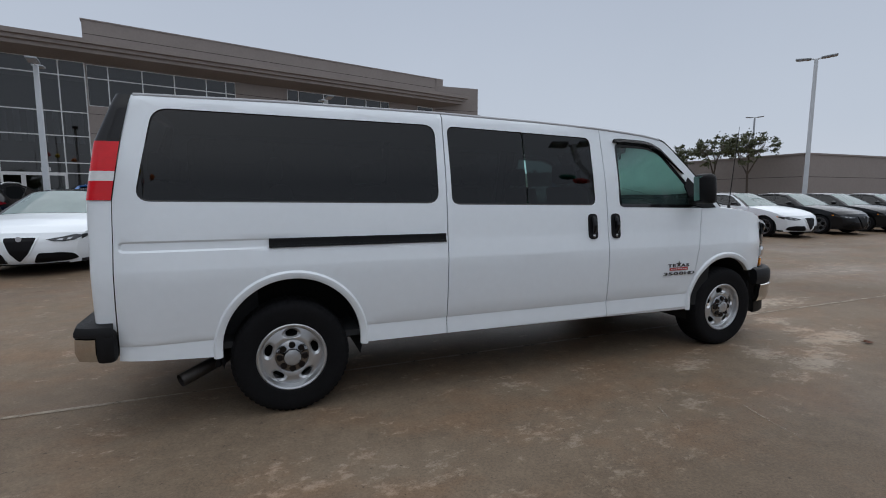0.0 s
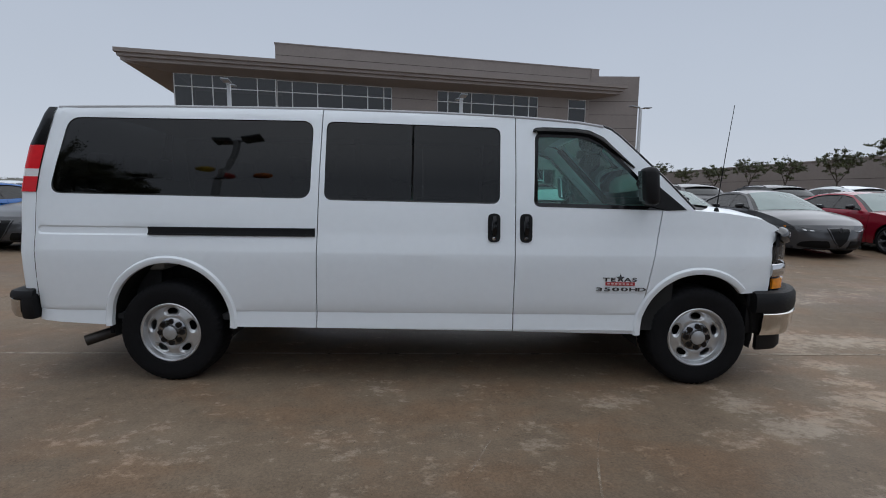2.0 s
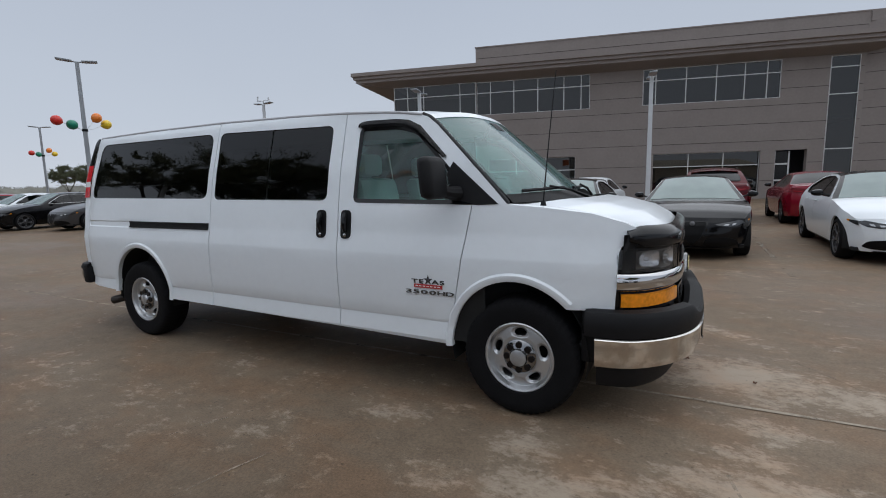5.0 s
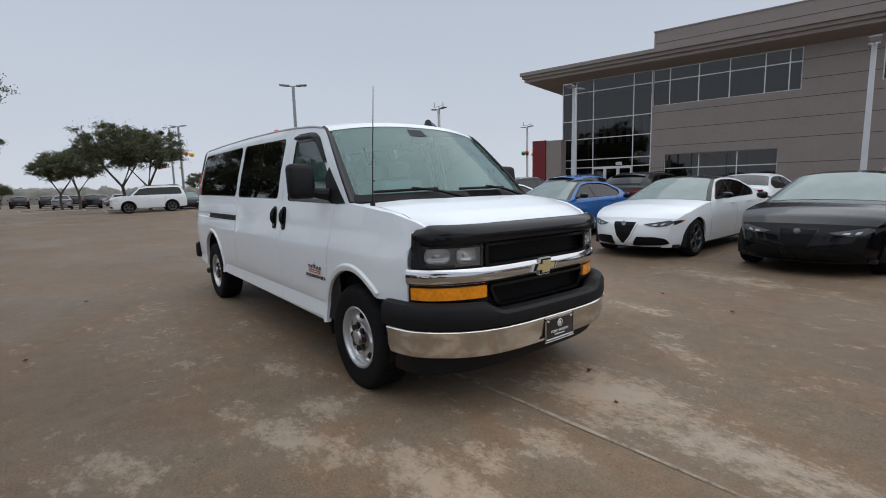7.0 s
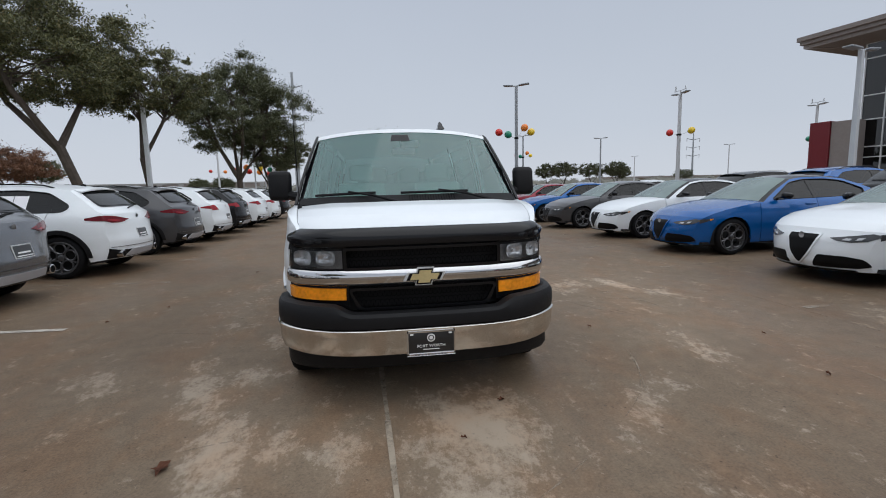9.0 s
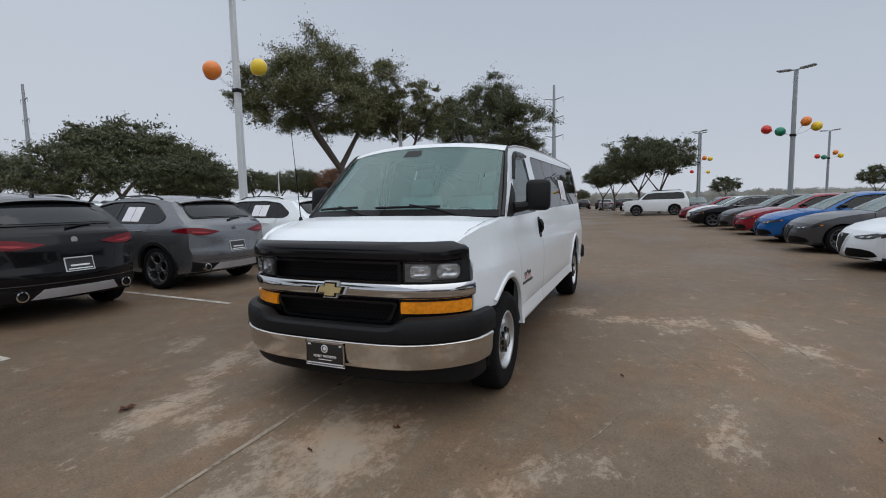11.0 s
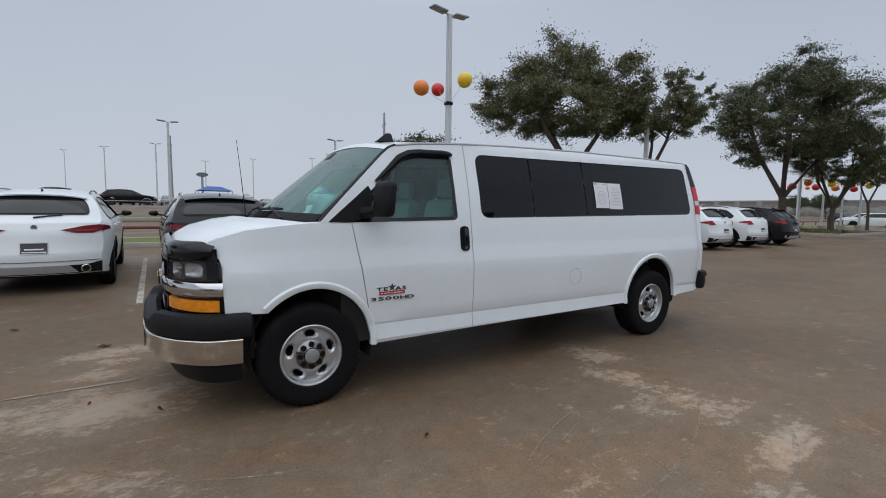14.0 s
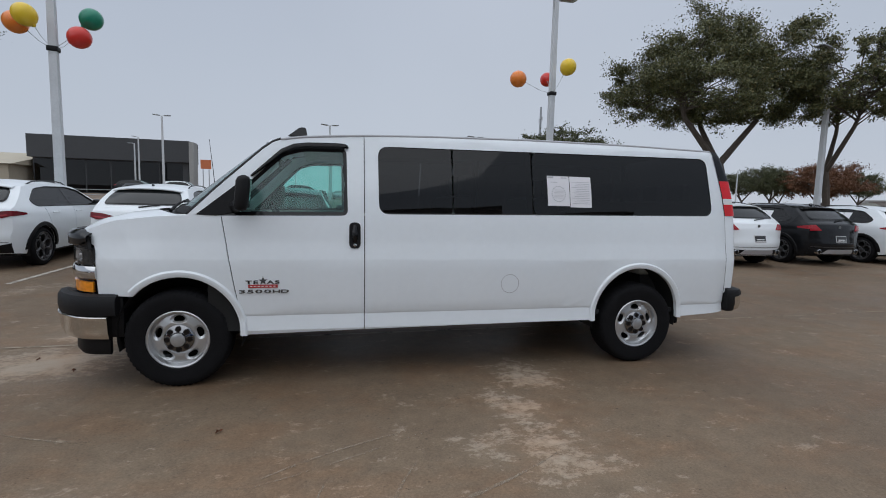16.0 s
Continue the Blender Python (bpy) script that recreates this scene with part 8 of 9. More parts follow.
def make_tree(seed, trunk_h, crown_r, crown_z0, crown_z1, leaves, leaf, lean=(0.0, 0.0), forks=2, trunk_r=0.2, clumps=130, leaf_size=0.066, fork_at=None, name="oak_tree"):
    """A tapered trunk that forks, limbs that reach into the crown, and a crown of small leaves in clumps."""
    rng = np.random.RandomState(seed)
    t = thing(name)
    bm = bmesh.new()
    fork = Vector((*(fork_at or (lean[0] * 0.35, lean[1] * 0.35)), trunk_h))
    zc, hz = (crown_z0 + crown_z1) / 2, (crown_z1 - crown_z0) / 2
    centres = []
    while len(centres) < clumps:
        p = rng.uniform(-1, 1, 3)
        d = (p ** 2).sum() ** 0.5
        if d > 1 or d < 0.35:
            continue
        if p[2] < -0.2 and d < 0.75 and rng.rand() < 0.7:
            continue
        nn = noise.noise(Vector(p * 1.7) + Vector((seed, 0, 0)))
        k = 0.82 + 0.38 * nn
        flat = 1.0 if p[2] > 0 else 0.75
        centres.append(Vector((lean[0] + p[0] * crown_r * k, lean[1] + p[1] * crown_r * k, zc + p[2] * hz * k * flat)))
    stems = []
    for i in range(forks):
        a = 2 * math.pi * (i + rng.rand() * 0.4) / forks
        tip = Vector((lean[0] + 0.45 * crown_r * math.cos(a), lean[1] + 0.45 * crown_r * math.sin(a), zc + 0.1 * hz))
        mid = fork.lerp(tip, 0.45) + Vector((0.12 * crown_r * math.cos(a) + rng.uniform(-.2, .2), 0.12 * crown_r * math.sin(a) + rng.uniform(-.2, .2), 0.05))
        stems.append((fork, mid, tip))
        tube(bm, [fork - Vector((0, 0, 0.15)), mid, tip], [trunk_r * 0.72, trunk_r * 0.5, trunk_r * 0.2], 8, cap=False)
    tube(bm, [(0, 0, -0.2), (0, 0, 0.15), Vector((fork.x * 0.35 + rng.uniform(-.12, .12), fork.y * 0.35 + rng.uniform(-.12, .12), trunk_h * 0.55)), fork], [trunk_r * 1.5, trunk_r * 1.1, trunk_r * 0.9, trunk_r * 0.85], 10)
    order = sorted(range(len(centres)), key=lambda i: rng.rand())
    for i in order[: min(80, clumps)]:
        c = centres[i]
        s = min(stems, key=lambda q: (q[2] - c).length)
        base = s[1].lerp(s[2], rng.uniform(0.0, 0.9))
        mid = base.lerp(c, 0.5) + Vector((rng.uniform(-.3, .3), rng.uniform(-.3, .3), rng.uniform(-.1, .3)))
        tube(bm, [base, mid, c], [trunk_r * 0.20, trunk_r * 0.12, 0.012], 5, cap=False)
    part("trunk", bm, M["bark"], t)
    per = leaves // clumps
    C = np.array([c[:] for c in centres])
    which = np.repeat(np.arange(clumps), per)
    n = len(which)
    rad = crown_r * rng.uniform(0.09, 0.20, clumps)[which]
    # leaves sit along short twigs that reach outward from each clump
    out = C - np.array([lean[0], lean[1], zc - 0.5 * hz])
    out /= np.linalg.norm(out, axis=1)[:, None] + 1e-6
    twigs = out[:, None, :] * 0.75 + rng.normal(0, 0.75, (clumps, 6, 3))
    twigs /= np.linalg.norm(twigs, axis=2)[:, :, None]
    reach = (rng.uniform(0.5, 1.0, (clumps, 6)) ** 1.5)[which, (tw := rng.randint(0, 6, n))]
    off = twigs[which, tw] * (rng.rand(n) * reach * rad * 1.8)[:, None] + rng.normal(0, 1, (n, 3)) * (rad * 0.19)[:, None]
    off[:, 2] *= 0.62
    # thin sprigs that stand out past the crown
    spr = (rng.rand(n) < 0.025) & (C[which][:, 2] > zc)
    off[spr] += (out[which] * (crown_r * 0.16 * rng.rand(n) ** 1.5)[:, None] + np.array([0, 0, 1.0]) * (crown_r * 0.05 * rng.rand(n))[:, None])[spr]
    P = C[which] + off
    a = rng.normal(0, 1, (n, 3))
    a /= np.linalg.norm(a, axis=1)[:, None]
    b = np.cross(a, rng.normal(0, 1, (n, 3)))
    b /= np.linalg.norm(b, axis=1)[:, None]
    sz = (leaf_size * rng.uniform(0.6, 1.35, n))[:, None]
    V = np.stack([P - a * sz, P + b * sz * 0.45, P + a * sz, P - b * sz * 0.45], 1).reshape(-1, 3)
    me = bpy.data.meshes.new("crown")
    me.vertices.add(4 * n)
    me.vertices.foreach_set("co", V.ravel())
    me.loops.add(4 * n)
    me.loops.foreach_set("vertex_index", np.arange(4 * n))
    me.polygons.add(n)
    me.polygons.foreach_set("loop_start", np.arange(0, 4 * n, 4))
    me.update(calc_edges=True)
    me.materials.append(leaf)
    cr = new("crown", me)
    cr.parent = t
    return t


tree_a = make_tree(11, 3.3, 4.75, 3.6, 10.2, 125000, M["leaf_oak"], lean=(-0.2, -1.9), forks=3, trunk_r=0.21, clumps=230, leaf_size=0.052, fork_at=(0.35, -0.5))
tree_b = make_tree(23, 3.1, 2.75, 4.2, 8.5, 55000, M["leaf_oak"], lean=(0.3, 0.5), forks=2, trunk_r=0.15, clumps=130, leaf_size=0.050, fork_at=(-0.1, -0.1))
tree_c = make_tree(37, 2.2, 4.4, 3.1, 10.0, 110000, M["leaf_dark"], lean=(0.4, 0.3), forks=4, trunk_r=0.22, clumps=230, leaf_size=0.055)
tree_d = make_tree(51, 2.3, 3.7, 3.2, 7.6, 46000, M["leaf_dark"], forks=3, trunk_r=0.14, clumps=190, leaf_size=0.062)
tree_e = make_tree(67, 1.5, 3.8, 1.7, 6.5, 30000, M["leaf_dark"], forks=3, trunk_r=0.16, clumps=260, leaf_size=0.085)
tree_f = make_tree(83, 2.3, 1.5, 2.5, 4.6, 5200, M["leaf_dark"], forks=3, trunk_r=0.06, clumps=60, leaf_size=0.06, name="small_tree")
tree_g = make_tree(97, 1.0, 4.5, 0.9, 6.2, 30000, M["leaf_rust"], forks=3, trunk_r=0.15, clumps=280, leaf_size=0.095)


def plant(model, x, y, turn, label, s=1.0, group="trees on the lot", z=None):
    c = copy_thing(model, pose(x, y, (ground_z(x, y) if z is None else z), 0, 0, turn))
    c.matrix_basis = c.matrix_basis @ Matrix.Diagonal((s, s, s, 1))
    return tagged(c, label, "tree", group)


OAK = "live oak with a broad grey-green crown in a lot island"
plant(tree_a, -13.4, -11.9, 0, OAK)
plant(tree_b, -17.4, -11.2, 20, OAK)
plant(tree_c, -30.6, -10.4, 0, OAK, 1.13)
plant(tree_c, -33.5, -8.6, 140, OAK, 0.80)
plant(tree_b, -41.5, -9.0, 100, OAK, 0.7)
plant(tree_d, -42.0, 1.6, 0, OAK, 1.0)
plant(tree_d, -41.2, 3.4, 130, OAK, 0.95)
plant(tree_d, -53.5, -1.2, 70, OAK, 0.85)
plant(tree_d, -55.0, -2.6, 200, OAK, 0.78)
plant(tree_d, -58, 11.0, 240, OAK, 0.52)
plant(tree_a, 16.6, -13.2, 150, OAK, 1.0)
for x, y, t_, s_ in ((-16.8, -35.5, 0, 1.25), (-20.6, -36.2, 90, 1.15), (-13.0, -45.0, 200, 0.80), (-24.0, -37, 40, 1.0), (-40, -52, 10, 1.0), (-98, -31, 70, 0.72), (-104, -38, 150, 0.66), (-106, -11, 20, 0.62)):
    plant(tree_e, x, y, t_, "dense rounded oak across the road", s_)
for x, y, t_, s_, md in ((-62.5, -47.6, 0, 1.16, tree_g), (-60.0, -53.0, 80, 1.06, tree_e), (-68, -66, 0, 1.12, tree_e), (-74.5, -64.5, 60, 1.05, tree_e), (-40.2, -45.0, 110, 0.82, tree_e), (-72, -49.5, 200, 0.95, tree_e), (-10.5, -20.8, 0, 0.70, tree_e), (-13.9, -23.5, 60, 0.62, tree_e), (-6.2, -22.5, 120, 0.70, tree_e)):
    plant(md, x, y, t_, "bushy tree with autumn foliage past the lot" if md is tree_g else "bushy dark green tree past the lot", s_)
for k, (x, y, s_) in enumerate(((28.5, 62, 1.05), (28.4, 53, 1.1), (28.3, 46, 0.9), (28.2, 40.5, 0.9), (28.2, 35.5, 0.95), (28.0, 31, 0.9), (28.1, 26.5, 0.95), (28.3, 22.6, 1.1), (28.5, 19.2, 1.2), (29.0, 17.2, 1.2))):
    plant(tree_f, x, y, 47 * k, "small pruned tree in front of the screen wall", s_, "trees along the wall")
for x, y, s_ in ((-70, 29.6, 0.69), (-71, 33.0, 0.72), (-70, 37.6, 0.68), (-69, 41.6, 0.70), (-72, 44.0, 0.60), (-70, 55.0, 0.50)):
    plant(tree_d, x, y, x * 7 + y * 11, "grey-green oak far down the lot", s_)
for _m in (tree_a, tree_b, tree_c, tree_d, tree_e, tree_f, tree_g):
    for _o in [*_m.children_recursive, _m]:
        bpy.data.objects.remove(_o)

# balloons on the poles
for nm, c in (("orange", (0.80, 0.22, 0.03)), ("red", (0.62, 0.03, 0.02)), ("yellow", (0.80, 0.55, 0.03)), ("green", (0.01, 0.22, 0.13))):
    M["balloon_" + nm] = plain("balloon_" + nm, c, rough=0.3, coat=0.3, vary=0.05, spec=0.4)
M["string"] = plain("balloon_string", (0.4, 0.4, 0.4), rough=0.8)


def balloon(x, y, z, colour, pole, r=0.22):
    b = thing("balloon", pose(x, y, z), f"round {colour} balloon tied to a lamp pole", "balloon", "balloons on lamp poles")
    bm = bmesh.new()
    d = (Vector(pole) - Vector((x, y, z)))
    prof = [(0.02, -r * 1.16), (0.05, -r * 1.10)] + [(r * math.cos(a), r * 1.05 * math.sin(a)) for a in np.linspace(-1.35, 1.5, 14)] + [(0.001, r * 1.05)]
    lathe_y(bm, prof, 20)
    q = Vector((0, -1, 0)).rotation_difference(d.normalized())
    xform(bm, q.to_matrix().to_4x4())
    part("balloon_skin", bm, M["balloon_" + colour], b)
    bm = bmesh.new()
    tube(bm, [d.normalized() * r * 1.1, d * 0.6 + Vector((0, 0, -0.05)), d], 0.006, 4)
    part("tie_string", bm, M["string"], b)
    return b


P1, P2 = (-4.12, -9.92, 5.11), (9.45, -8.75, 4.9)
for c, x, y, z in (("orange", -2.72, -9.38, 5.34), ("red", -4.70, -11.62, 6.02), ("yellow", -4.25, -9.12, 5.76)):
    balloon(x, y, z, c, P1, 0.25)
for c, x, y, z in (("orange", 10.2, -8.75, 5.45), ("yellow", 9.85, -8.45, 5.55), ("red", 8.82, -8.6, 5.18), ("green", 8.68, -8.9, 5.72)):
    balloon(x, y, z, c, P2, 0.25)
for (px, py, pz), rows in {(-20.6, 8.6, 4.4): (("red", 0.0, -1.1, .35), ("green", .1, -.55, .2), ("orange", .2, .45, .6), ("yellow", .1, .9, .35)),
                           (-21.2, 19.9, 4.6): (("red", .2, -.8, .1), ("yellow", .2, .75, .25)), (-26.2, 35.5, 4.6): (("green", .2, -.8, .1), ("red", .2, -.3, .2), ("yellow", .2, .75, .05)),
                           (-46, 7.0, 5.0): (("red", .2, -1.0, .2), ("green", .2, -.5, .4), ("orange", 0, .5, .4), ("yellow", 0, 1.0, .3)),
                           (-47, 17.7, 4.9): (("red", .2, -.9, .2), ("green", .2, -.4, .1), ("orange", 0, .5, .5), ("yellow", 0, .9, .2)),
                           (-58, -20, 4.2): (("red", .2, -.9, .2), ("orange", .2, .9, .1)), (-60, 8.5, 4.6): (("red", .2, -.9, .2), ("yellow", .2, .9, .1))}.items():
    for c, dx, dy, dz in rows:
        balloon(px + dx, py + dy, pz + dz, c, (px, py, pz))
# slim flag poles with balloons past the second tree
for k, (x, y) in enumerate(((-37.0, -11.8), (-39.5, -11.2), (-42.0, -10.8), (-44.5, -10.4))):
    lamp_pole(x, y, 4.6, 0, 0, "pole_white", False, None, slim=True)
    for j, c in enumerate((("red", "orange"), ("red", "yellow"), ("orange", "green"), ("red", "yellow"))[k]):
        balloon(x + 0.1, y - 0.5 + 1.0 * j, 3.5 + 0.25 * j, c, (x, y, 3.3), 0.26)

# kerbs, lawns and planting
def raised_bed(name, x0, x1, y0, y1, fill, label, h=0.14, z=None):
    z0 = ground_z((x0 + x1) / 2, (y0 + y1) / 2) if z is None else z
    b = thing(name, None, label, "planting bed", kind="structure")
    w = 0.15
    for r in ((x0, x1, y0, y0 + w), (x0, x1, y1 - w, y1), (x0, x0 + w, y0 + w, y1 - w), (x1 - w, x1, y0 + w, y1 - w)):
        part("kerb", boxes((*r, z0 - 0.1, z0 + h), bevel=0.02), M["kerb"], b)
    bm = grid(lambda u, v: (x0 + w + (x1 - x0 - 2 * w) * u, y0 + w + (y1 - y0 - 2 * w) * v, z0 + h - 0.02 + 0.03 * noise.noise((u * 9, v * 5, x0))), 24, 6)
    part("bed_soil", bm, M[fill], b)
    return b


raised_bed("lawn_strip", -70, 45, -15.2, -12.3, "grass", "lawn strip behind a concrete kerb")
raised_bed("tree_island", -40, -29.2, -11.6, -6.7, "mulch", "tree island with mulch and low plants")
raised_bed("tree_island", -45.5, -39.5, 0.2, 5.0, "mulch", "tree island with bark mulch", z=0.0)
raised_bed("tree_island", -57, -51.5, -6.0, -0.8, "mulch", "tree island with bark mulch", z=0.0)
raised_bed("lawn_strip", -80, 60, -36.5, -30.5, "grass", "lawn strip beyond the road", z=0.55)
M["plant"] = leaf_material("bed_plant", (0.05, 0.07, 0.02), (0.16, 0.15, 0.04), (0.30, 0.24, 0.05))
bm = bmesh.new()
random.seed(9)
for k in range(1400):
    x, y = random.uniform(-33, -29.5), random.uniform(-10.5, -6.95)
    zz = ground_z(x, y) + 0.13
    a, l = random.uniform(0, 6.28), random.uniform(0.12, 0.30)
    d = Vector((math.cos(a), math.sin(a), 0))
    n = Vector((-d.y, d.x, 0)) * 0.03
    o = Vector((x, y, zz))
    bm.faces.new([bm.verts.new(o - n), bm.verts.new(o + n), bm.verts.new(o + d * l * 0.6 + Vector((0, 0, l)))])
tagged(part("bed_plants", bm, M["plant"], None, smooth=False), "low yellow-green plants in the tree island", "plants", kind="stuff")

# red pipe rail and wire fence
M["rail_red"] = plain("red_brown_pipe", (0.16, 0.045, 0.035), rough=0.6, vary=0.15, scale=4)
rail = thing("pipe_rail", None, "low red-brown pipe rail beside the lawn", "rail")
bm = bmesh.new()
tube(bm, [(-60, -16.4, 0.62), (40, -16.4, 0.62)], 0.06, 8)
part("top_pipe", bm, M["rail_red"], rail)
for k in range(34):
    bm = bmesh.new()
    tube(bm, [(-59 + k * 2.95, -16.4, 0.1), (-59 + k * 2.95, -16.4, 0.60)], 0.05, 8)
    part("post", bm, M["rail_red"], rail)
fence = thing("wire_fence", None, "thin dark wire fence beyond the road", "fence")
for zz in (1.35, 1.75):
    bm = bmesh.new()
    tube(bm, [(-80, -37.2, zz), (60, -37.2, zz)], 0.03, 6)
    part("wire", bm, M["pole_grey"], fence)
for k in range(36):
    bm = bmesh.new()
    tube(bm, [(-78 + k * 3.9, -37.2, 0.5), (-78 + k * 3.9, -37.2, 1.8)], 0.04, 6)
    part("post", bm, M["pole_grey"], fence)

# buildings across the road and far off
M["bld_dark"] = plain("charcoal_panel", (0.050, 0.052, 0.056), rough=0.7, vary=0.08, scale=0.5)
M["bld_pale"] = plain("pale_panel", (0.31, 0.31, 0.30), rough=0.8, vary=0.06, scale=0.4)
M["bld_tan"] = plain("tan_panel", (0.40, 0.35, 0.27), rough=0.8, vary=0.06, scale=0.4)
M["roof_tan"] = plain("tan_roof", (0.45, 0.40, 0.31), rough=0.7, vary=0.06, scale=0.4)
M["blue_canvas"] = plain("blue_canvas", (0.05, 0.12, 0.36), rough=0.7, vary=0.08)
M["orange_sign"] = plain("orange_sign", (0.55, 0.16, 0.06), rough=0.5)
g2 = thing("showroom_building", pose(0, 0, 0), "low charcoal showroom with a dark glass front", "building")
part("wall", boxes((24.9, 46.2, -80, -75, 6.5, 9.75)), M["bld_dark"], g2, smooth=False)
part("wall_base", boxes((25.2, 45.8, -79.6, -75.6, 0.6, 6.498)), M["bld_dark"], g2, smooth=False)
for k in range(6):
    bm = bmesh.new()
    u = 26 + k * 3.3
    bm.faces.new([bm.verts.new(p) for p in ((u, -75.55, 1.6), (u + 3.1, -75.55, 1.6), (u + 3.1, -75.55, 6.3), (u, -75.55, 6.3))])
    part("window", bm, M["glass_side"], g2, smooth=False)
part("white_pier", boxes((24.2, 24.85, -77, -74.8, 0.8, 9.6)), M["bld_pale"], g2, smooth=False)
g3 = thing("tan_building", pose(0, 0, 0), "tan metal building with a low gable roof", "building")
part("wall", boxes((46.8, 75, -92, -72, 0.6, 5.2)), M["bld_tan"], g3, smooth=False)
bm = bmesh.new()
q = [bm.verts.new(p) for p in ((46.2, -71.5, 5.2), (75.6, -71.5, 5.2), (46.2, -92.5, 5.2), (75.6, -92.5, 5.2), (46.2, -82, 7.4), (75.6, -82, 7.4))]
for f in ((0, 1, 5, 4), (2, 4, 5, 3), (0, 4, 2), (1, 3, 5)):
    bm.faces.new([q[i] for i in f])
part("roof", bm, M["roof_tan"], g3, smooth=False)
sg = thing("roadside_sign", pose(33.2, -112, 1.2), "faded orange roadside sign on two posts", "sign")
part("sign_panel", boxes((-2.6, -0.4, -0.1, 0.1, 6.4, 8.4)), M["orange_sign"], sg, smooth=False)
for dx in (-2.2, -0.95):
    part("post", boxes((dx, dx + 0.15, -0.06, 0.06, 0, 6.4)), M["pole_grey"], sg, smooth=False)
for k, (x, y) in enumerate(((-6.2, -100), (-28.3, -95.5))):
    cn = thing("canopy_tent", pose(x, y, 1.44), "blue fabric canopy over parked cars", "canopy", "blue canopies")
    bm = bmesh.new()
    q = [bm.verts.new(p) for p in ((-3.1, -3, 3.05), (3.1, -3, 3.05), (3.1, 3, 3.05), (-3.1, 3, 3.05), (-1.2, 0, 3.95), (1.2, 0, 3.95))]
    for f in ((0, 1, 5, 4), (1, 2, 5), (2, 3, 4, 5), (3, 0, 4)):
        bm.faces.new([q[i] for i in f])
    part("cover", bm, M["blue_canvas"], cn, smooth=False)
    for px in (-3.0, 3.0):
        for py in (-2.9, 2.9):
            part("post", boxes((px - .06, px + .06, py - .06, py + .06, 0, 3.06)), M["pole_grey"], cn, smooth=False)
ov = thing("oval_sign", pose(-4.6, -104.5, 1.4), "small oval dealer sign on a mast", "sign")
bm = bmesh.new()
lathe_y(bm, [(0.001, -0.2), (1.0, -0.2), (1.0, 0.2), (0.001, 0.2)], 24)
xform(bm, Matrix.Translation((0, 0, 6.5)) @ Matrix.Diagonal((1.12, 1, 0.45, 1)))
part("sign_face", bm, M["paint_slate"], ov)
part("mast", boxes((-0.2, 0.2, -0.15, 0.15, 0, 6.05)), M["pole_grey"], ov, smooth=False)


def pylon(x, y, h, r=0.75, base=0.0):
    """A steel transmission pole with cross arms and insulators."""
    p = thing("transmission_pole", pose(x, y, base), "tall tapered steel power transmission pole", "power pole", "power poles")
    bm = bmesh.new()
    tube(bm, [(0, 0, -0.5), (0, 0, h)], [r, r * 0.42], 12)
    part("shaft", bm, M["pole_grey"], p)
    for k, z in enumerate((h * 0.88, h * 0.73, h * 0.58)):
        for s in (-1, 1):
            bm = bmesh.new()
            tube(bm, [(0, 0, z), (0.3 * s, 1.9 * s, z + 0.45)], [0.14, 0.07], 6)
            part("cross_arm", bm, M["pole_grey"], p)
            bm = bmesh.new()
            tube(bm, [(0.3 * s, 1.85 * s, z + 0.42), (0.3 * s, 1.85 * s, z - 0.55)], 0.06, 6)
            part("insulator", bm, M["print_grey"], p)
    return p


pylon(-90, -14.7, 24.5, 0.55)
pylon(-52.6, -120, 28.5, 0.6)
pylon(-0.6, -144.4, 20.4, 0.45)
pylon(-120.9, 94.1, 15.8, 0.35)

# woods and roofs on the skyline
# the hazy look of distance is put into this pale base colour
M["woods_mass"] = plain("hazy_winter_woods", (0.185, 0.182, 0.158), rough=0.95, vary=0.34, scale=0.09, bump=0.5, bscale=2.5, spec=0.1)
rng = np.random.RandomState(5)


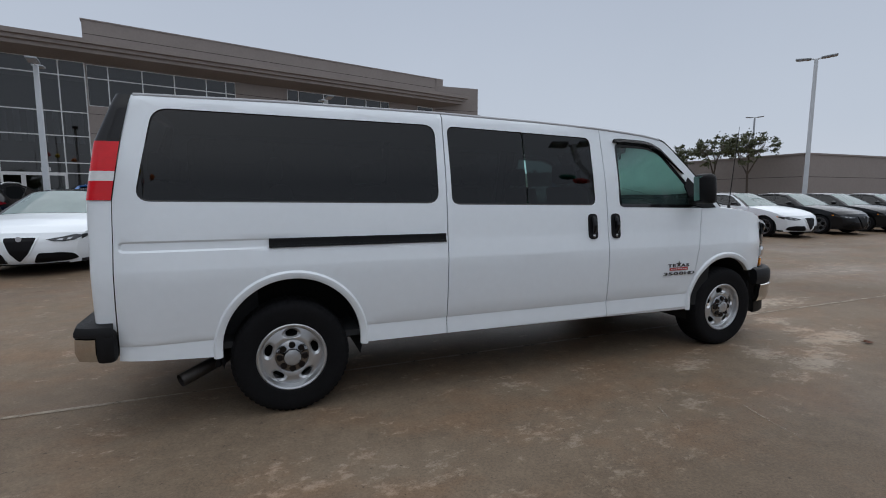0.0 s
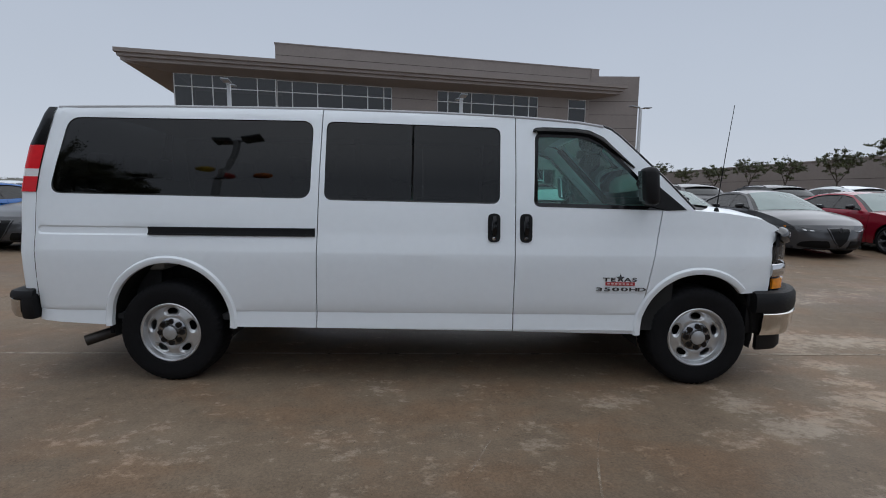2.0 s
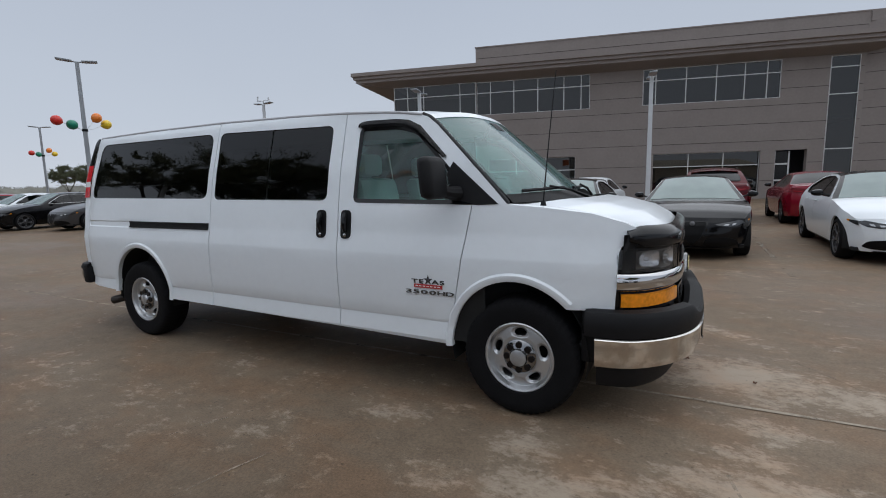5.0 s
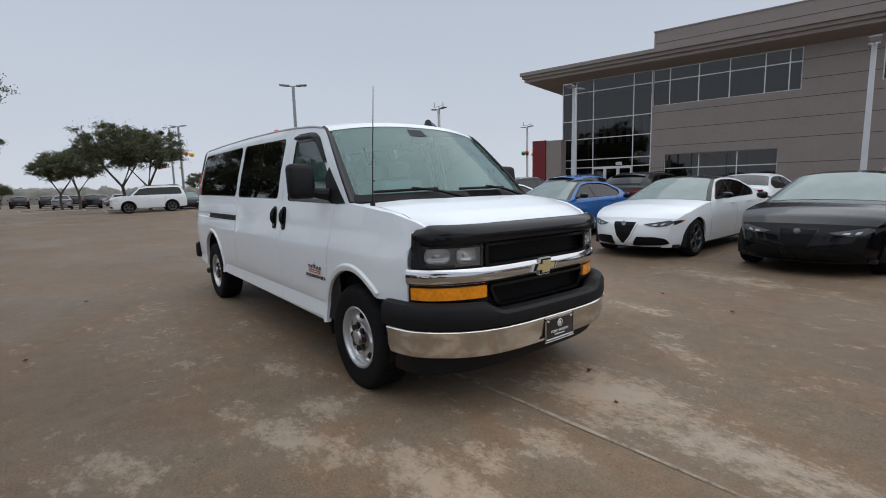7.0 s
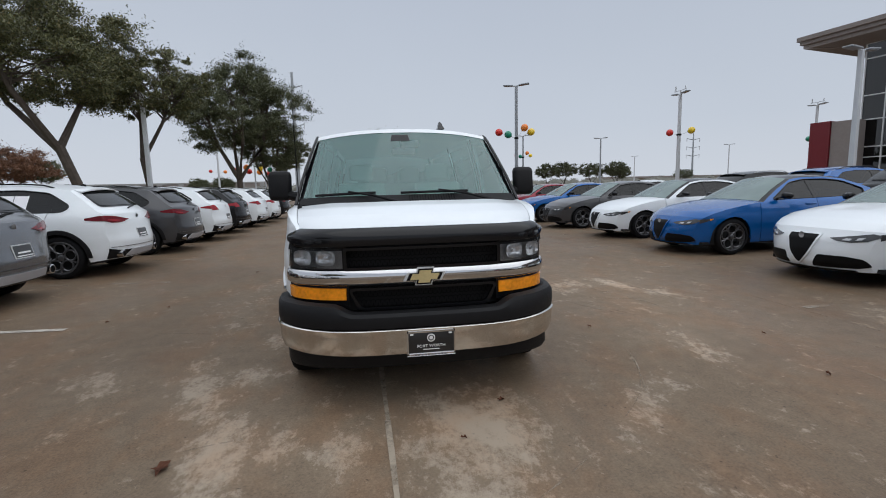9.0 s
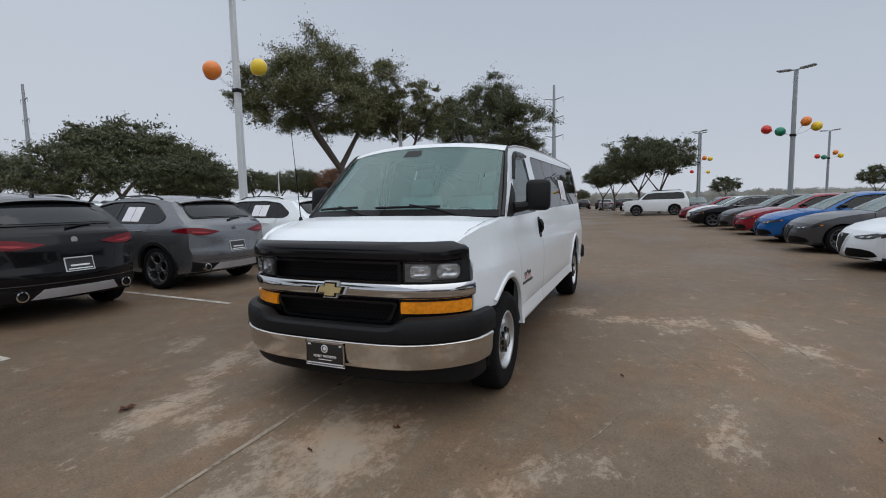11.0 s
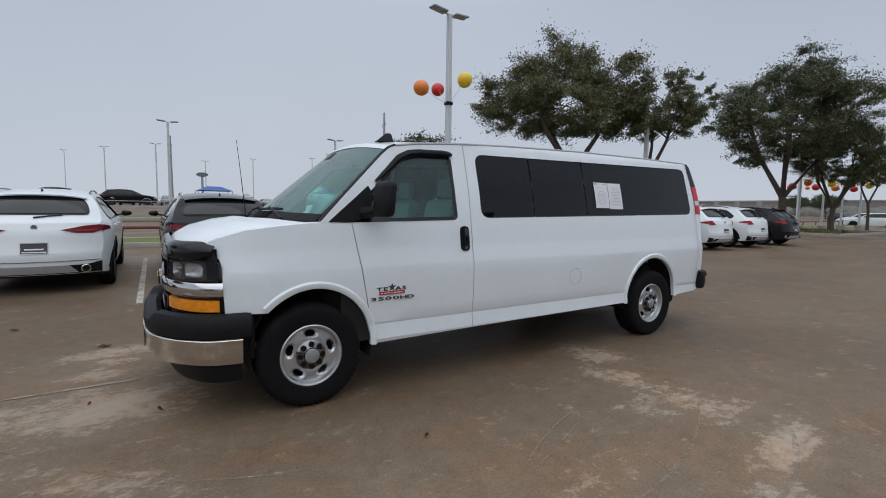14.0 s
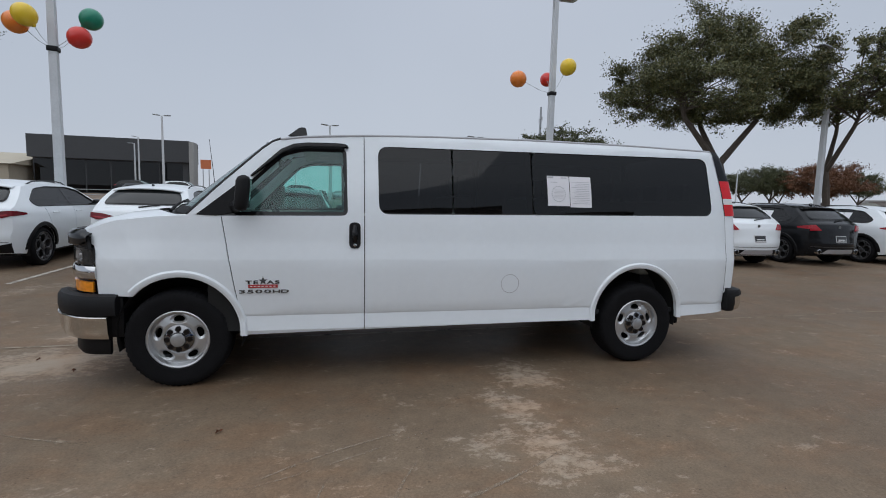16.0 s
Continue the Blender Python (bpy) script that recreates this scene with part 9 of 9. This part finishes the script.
def far_woods(x0, y0, x1, y1, h, n, label):
    """A long uneven bank of bare crowns with a fringe of fine twigs."""
    a, b = Vector((x0, y0, 0)), Vector((x1, y1, 0))
    d = (b - a).normalized()
    side = Vector((-d.y, d.x, 0))
    top = lambda k: h * (0.70 + 0.26 * noise.noise((k * 46.0, x0, 1.0)) + 0.15 * noise.noise((k * 150.0, x0, 7.0)) + 0.07 * noise.noise((k * 520.0, x0, 3.0)))
    m = 420
    bm = grid(lambda u, v: (a.lerp(b, u) + side * (3.0 * math.cos(math.pi * v) + 0.9 * noise.noise((u * 210, v * 5, x0))) + Vector((0, 0, -0.3 + (top(u) + 0.3) * math.sin(math.pi * v) ** 0.7))), m, 12)
    w = tagged(part("far_woods", bm, M["woods_mass"], None, angle=80), label, "woods", kind="stuff")
    k = rng.rand(n)
    z = np.array([top(q) for q in k]) * (1.05 - 0.35 * rng.rand(n) ** 2)
    P = np.array([a.lerp(b, q)[:] for q in k]) + np.outer(rng.normal(0, 1.3, n), np.array(side[:]))
    P[:, 2] = z
    e = rng.normal(0, 1, (n, 3)) + np.array([0, 0, 1.2])
    e /= np.linalg.norm(e, axis=1)[:, None]
    f = np.cross(e, rng.normal(0, 1, (n, 3)))
    f /= np.linalg.norm(f, axis=1)[:, None]
    r = rng.uniform(0.08, 0.22, n)[:, None]
    V = np.stack([P - e * r, P + f * r * 0.3, P + e * r, P - f * r * 0.3], 1).reshape(-1, 3)
    me = bpy.data.meshes.new("twigs")
    me.from_pydata(V.tolist(), [], np.arange(4 * n).reshape(-1, 4).tolist())
    me.materials.append(M["leaf_hazy"])
    new("twigs", me).parent = w


for row in ((-115, -90, -115, 130, 4.2, 16000), (-115, -90, -60, -200, 4.0, 11000), (-60, -200, 160, -210, 4.8, 15000), (-115, 130, -40, 200, 4.4, 10000)):
    far_woods(*row, "winter woods on the skyline, their hazy look put in the colour")
wh = thing("warehouse", pose(-146, -66, 1.4, 0, 0, 8), "long low taupe warehouse with pale pilasters", "building")
part("wall", boxes((-5, 0, -34, 34, 0, 3.3)), M["stucco"], wh, smooth=False)
part("parapet", boxes((-5.2, 0.2, -34.2, 34.2, 3.302, 3.7)), M["bld_pale"], wh, smooth=False)
for k in range(12):
    part("pilaster", boxes((0.002, 0.35, -33 + k * 5.8, -31.6 + k * 5.8, 0, 3.3)), M["bld_pale"], wh, smooth=False)
apt = thing("apartment_row", pose(-150, 104, -1.5), "distant pale apartment row with low roofs", "building")
part("wall", boxes((-6, 6, -26, 26, 0, 4.9)), M["bld_tan"], apt, smooth=False)
part("roof", boxes((-6.6, 6.6, -26.6, 26.6, 4.902, 5.5)), M["stucco_dark"], apt, smooth=False)
for k in range(12):
    for z in (2.6,):
        part("window", boxes((6.002, 6.06, -24 + k * 4.1, -22.6 + k * 4.1, z, z + 1.5)), M["glass_side"], apt, smooth=False)
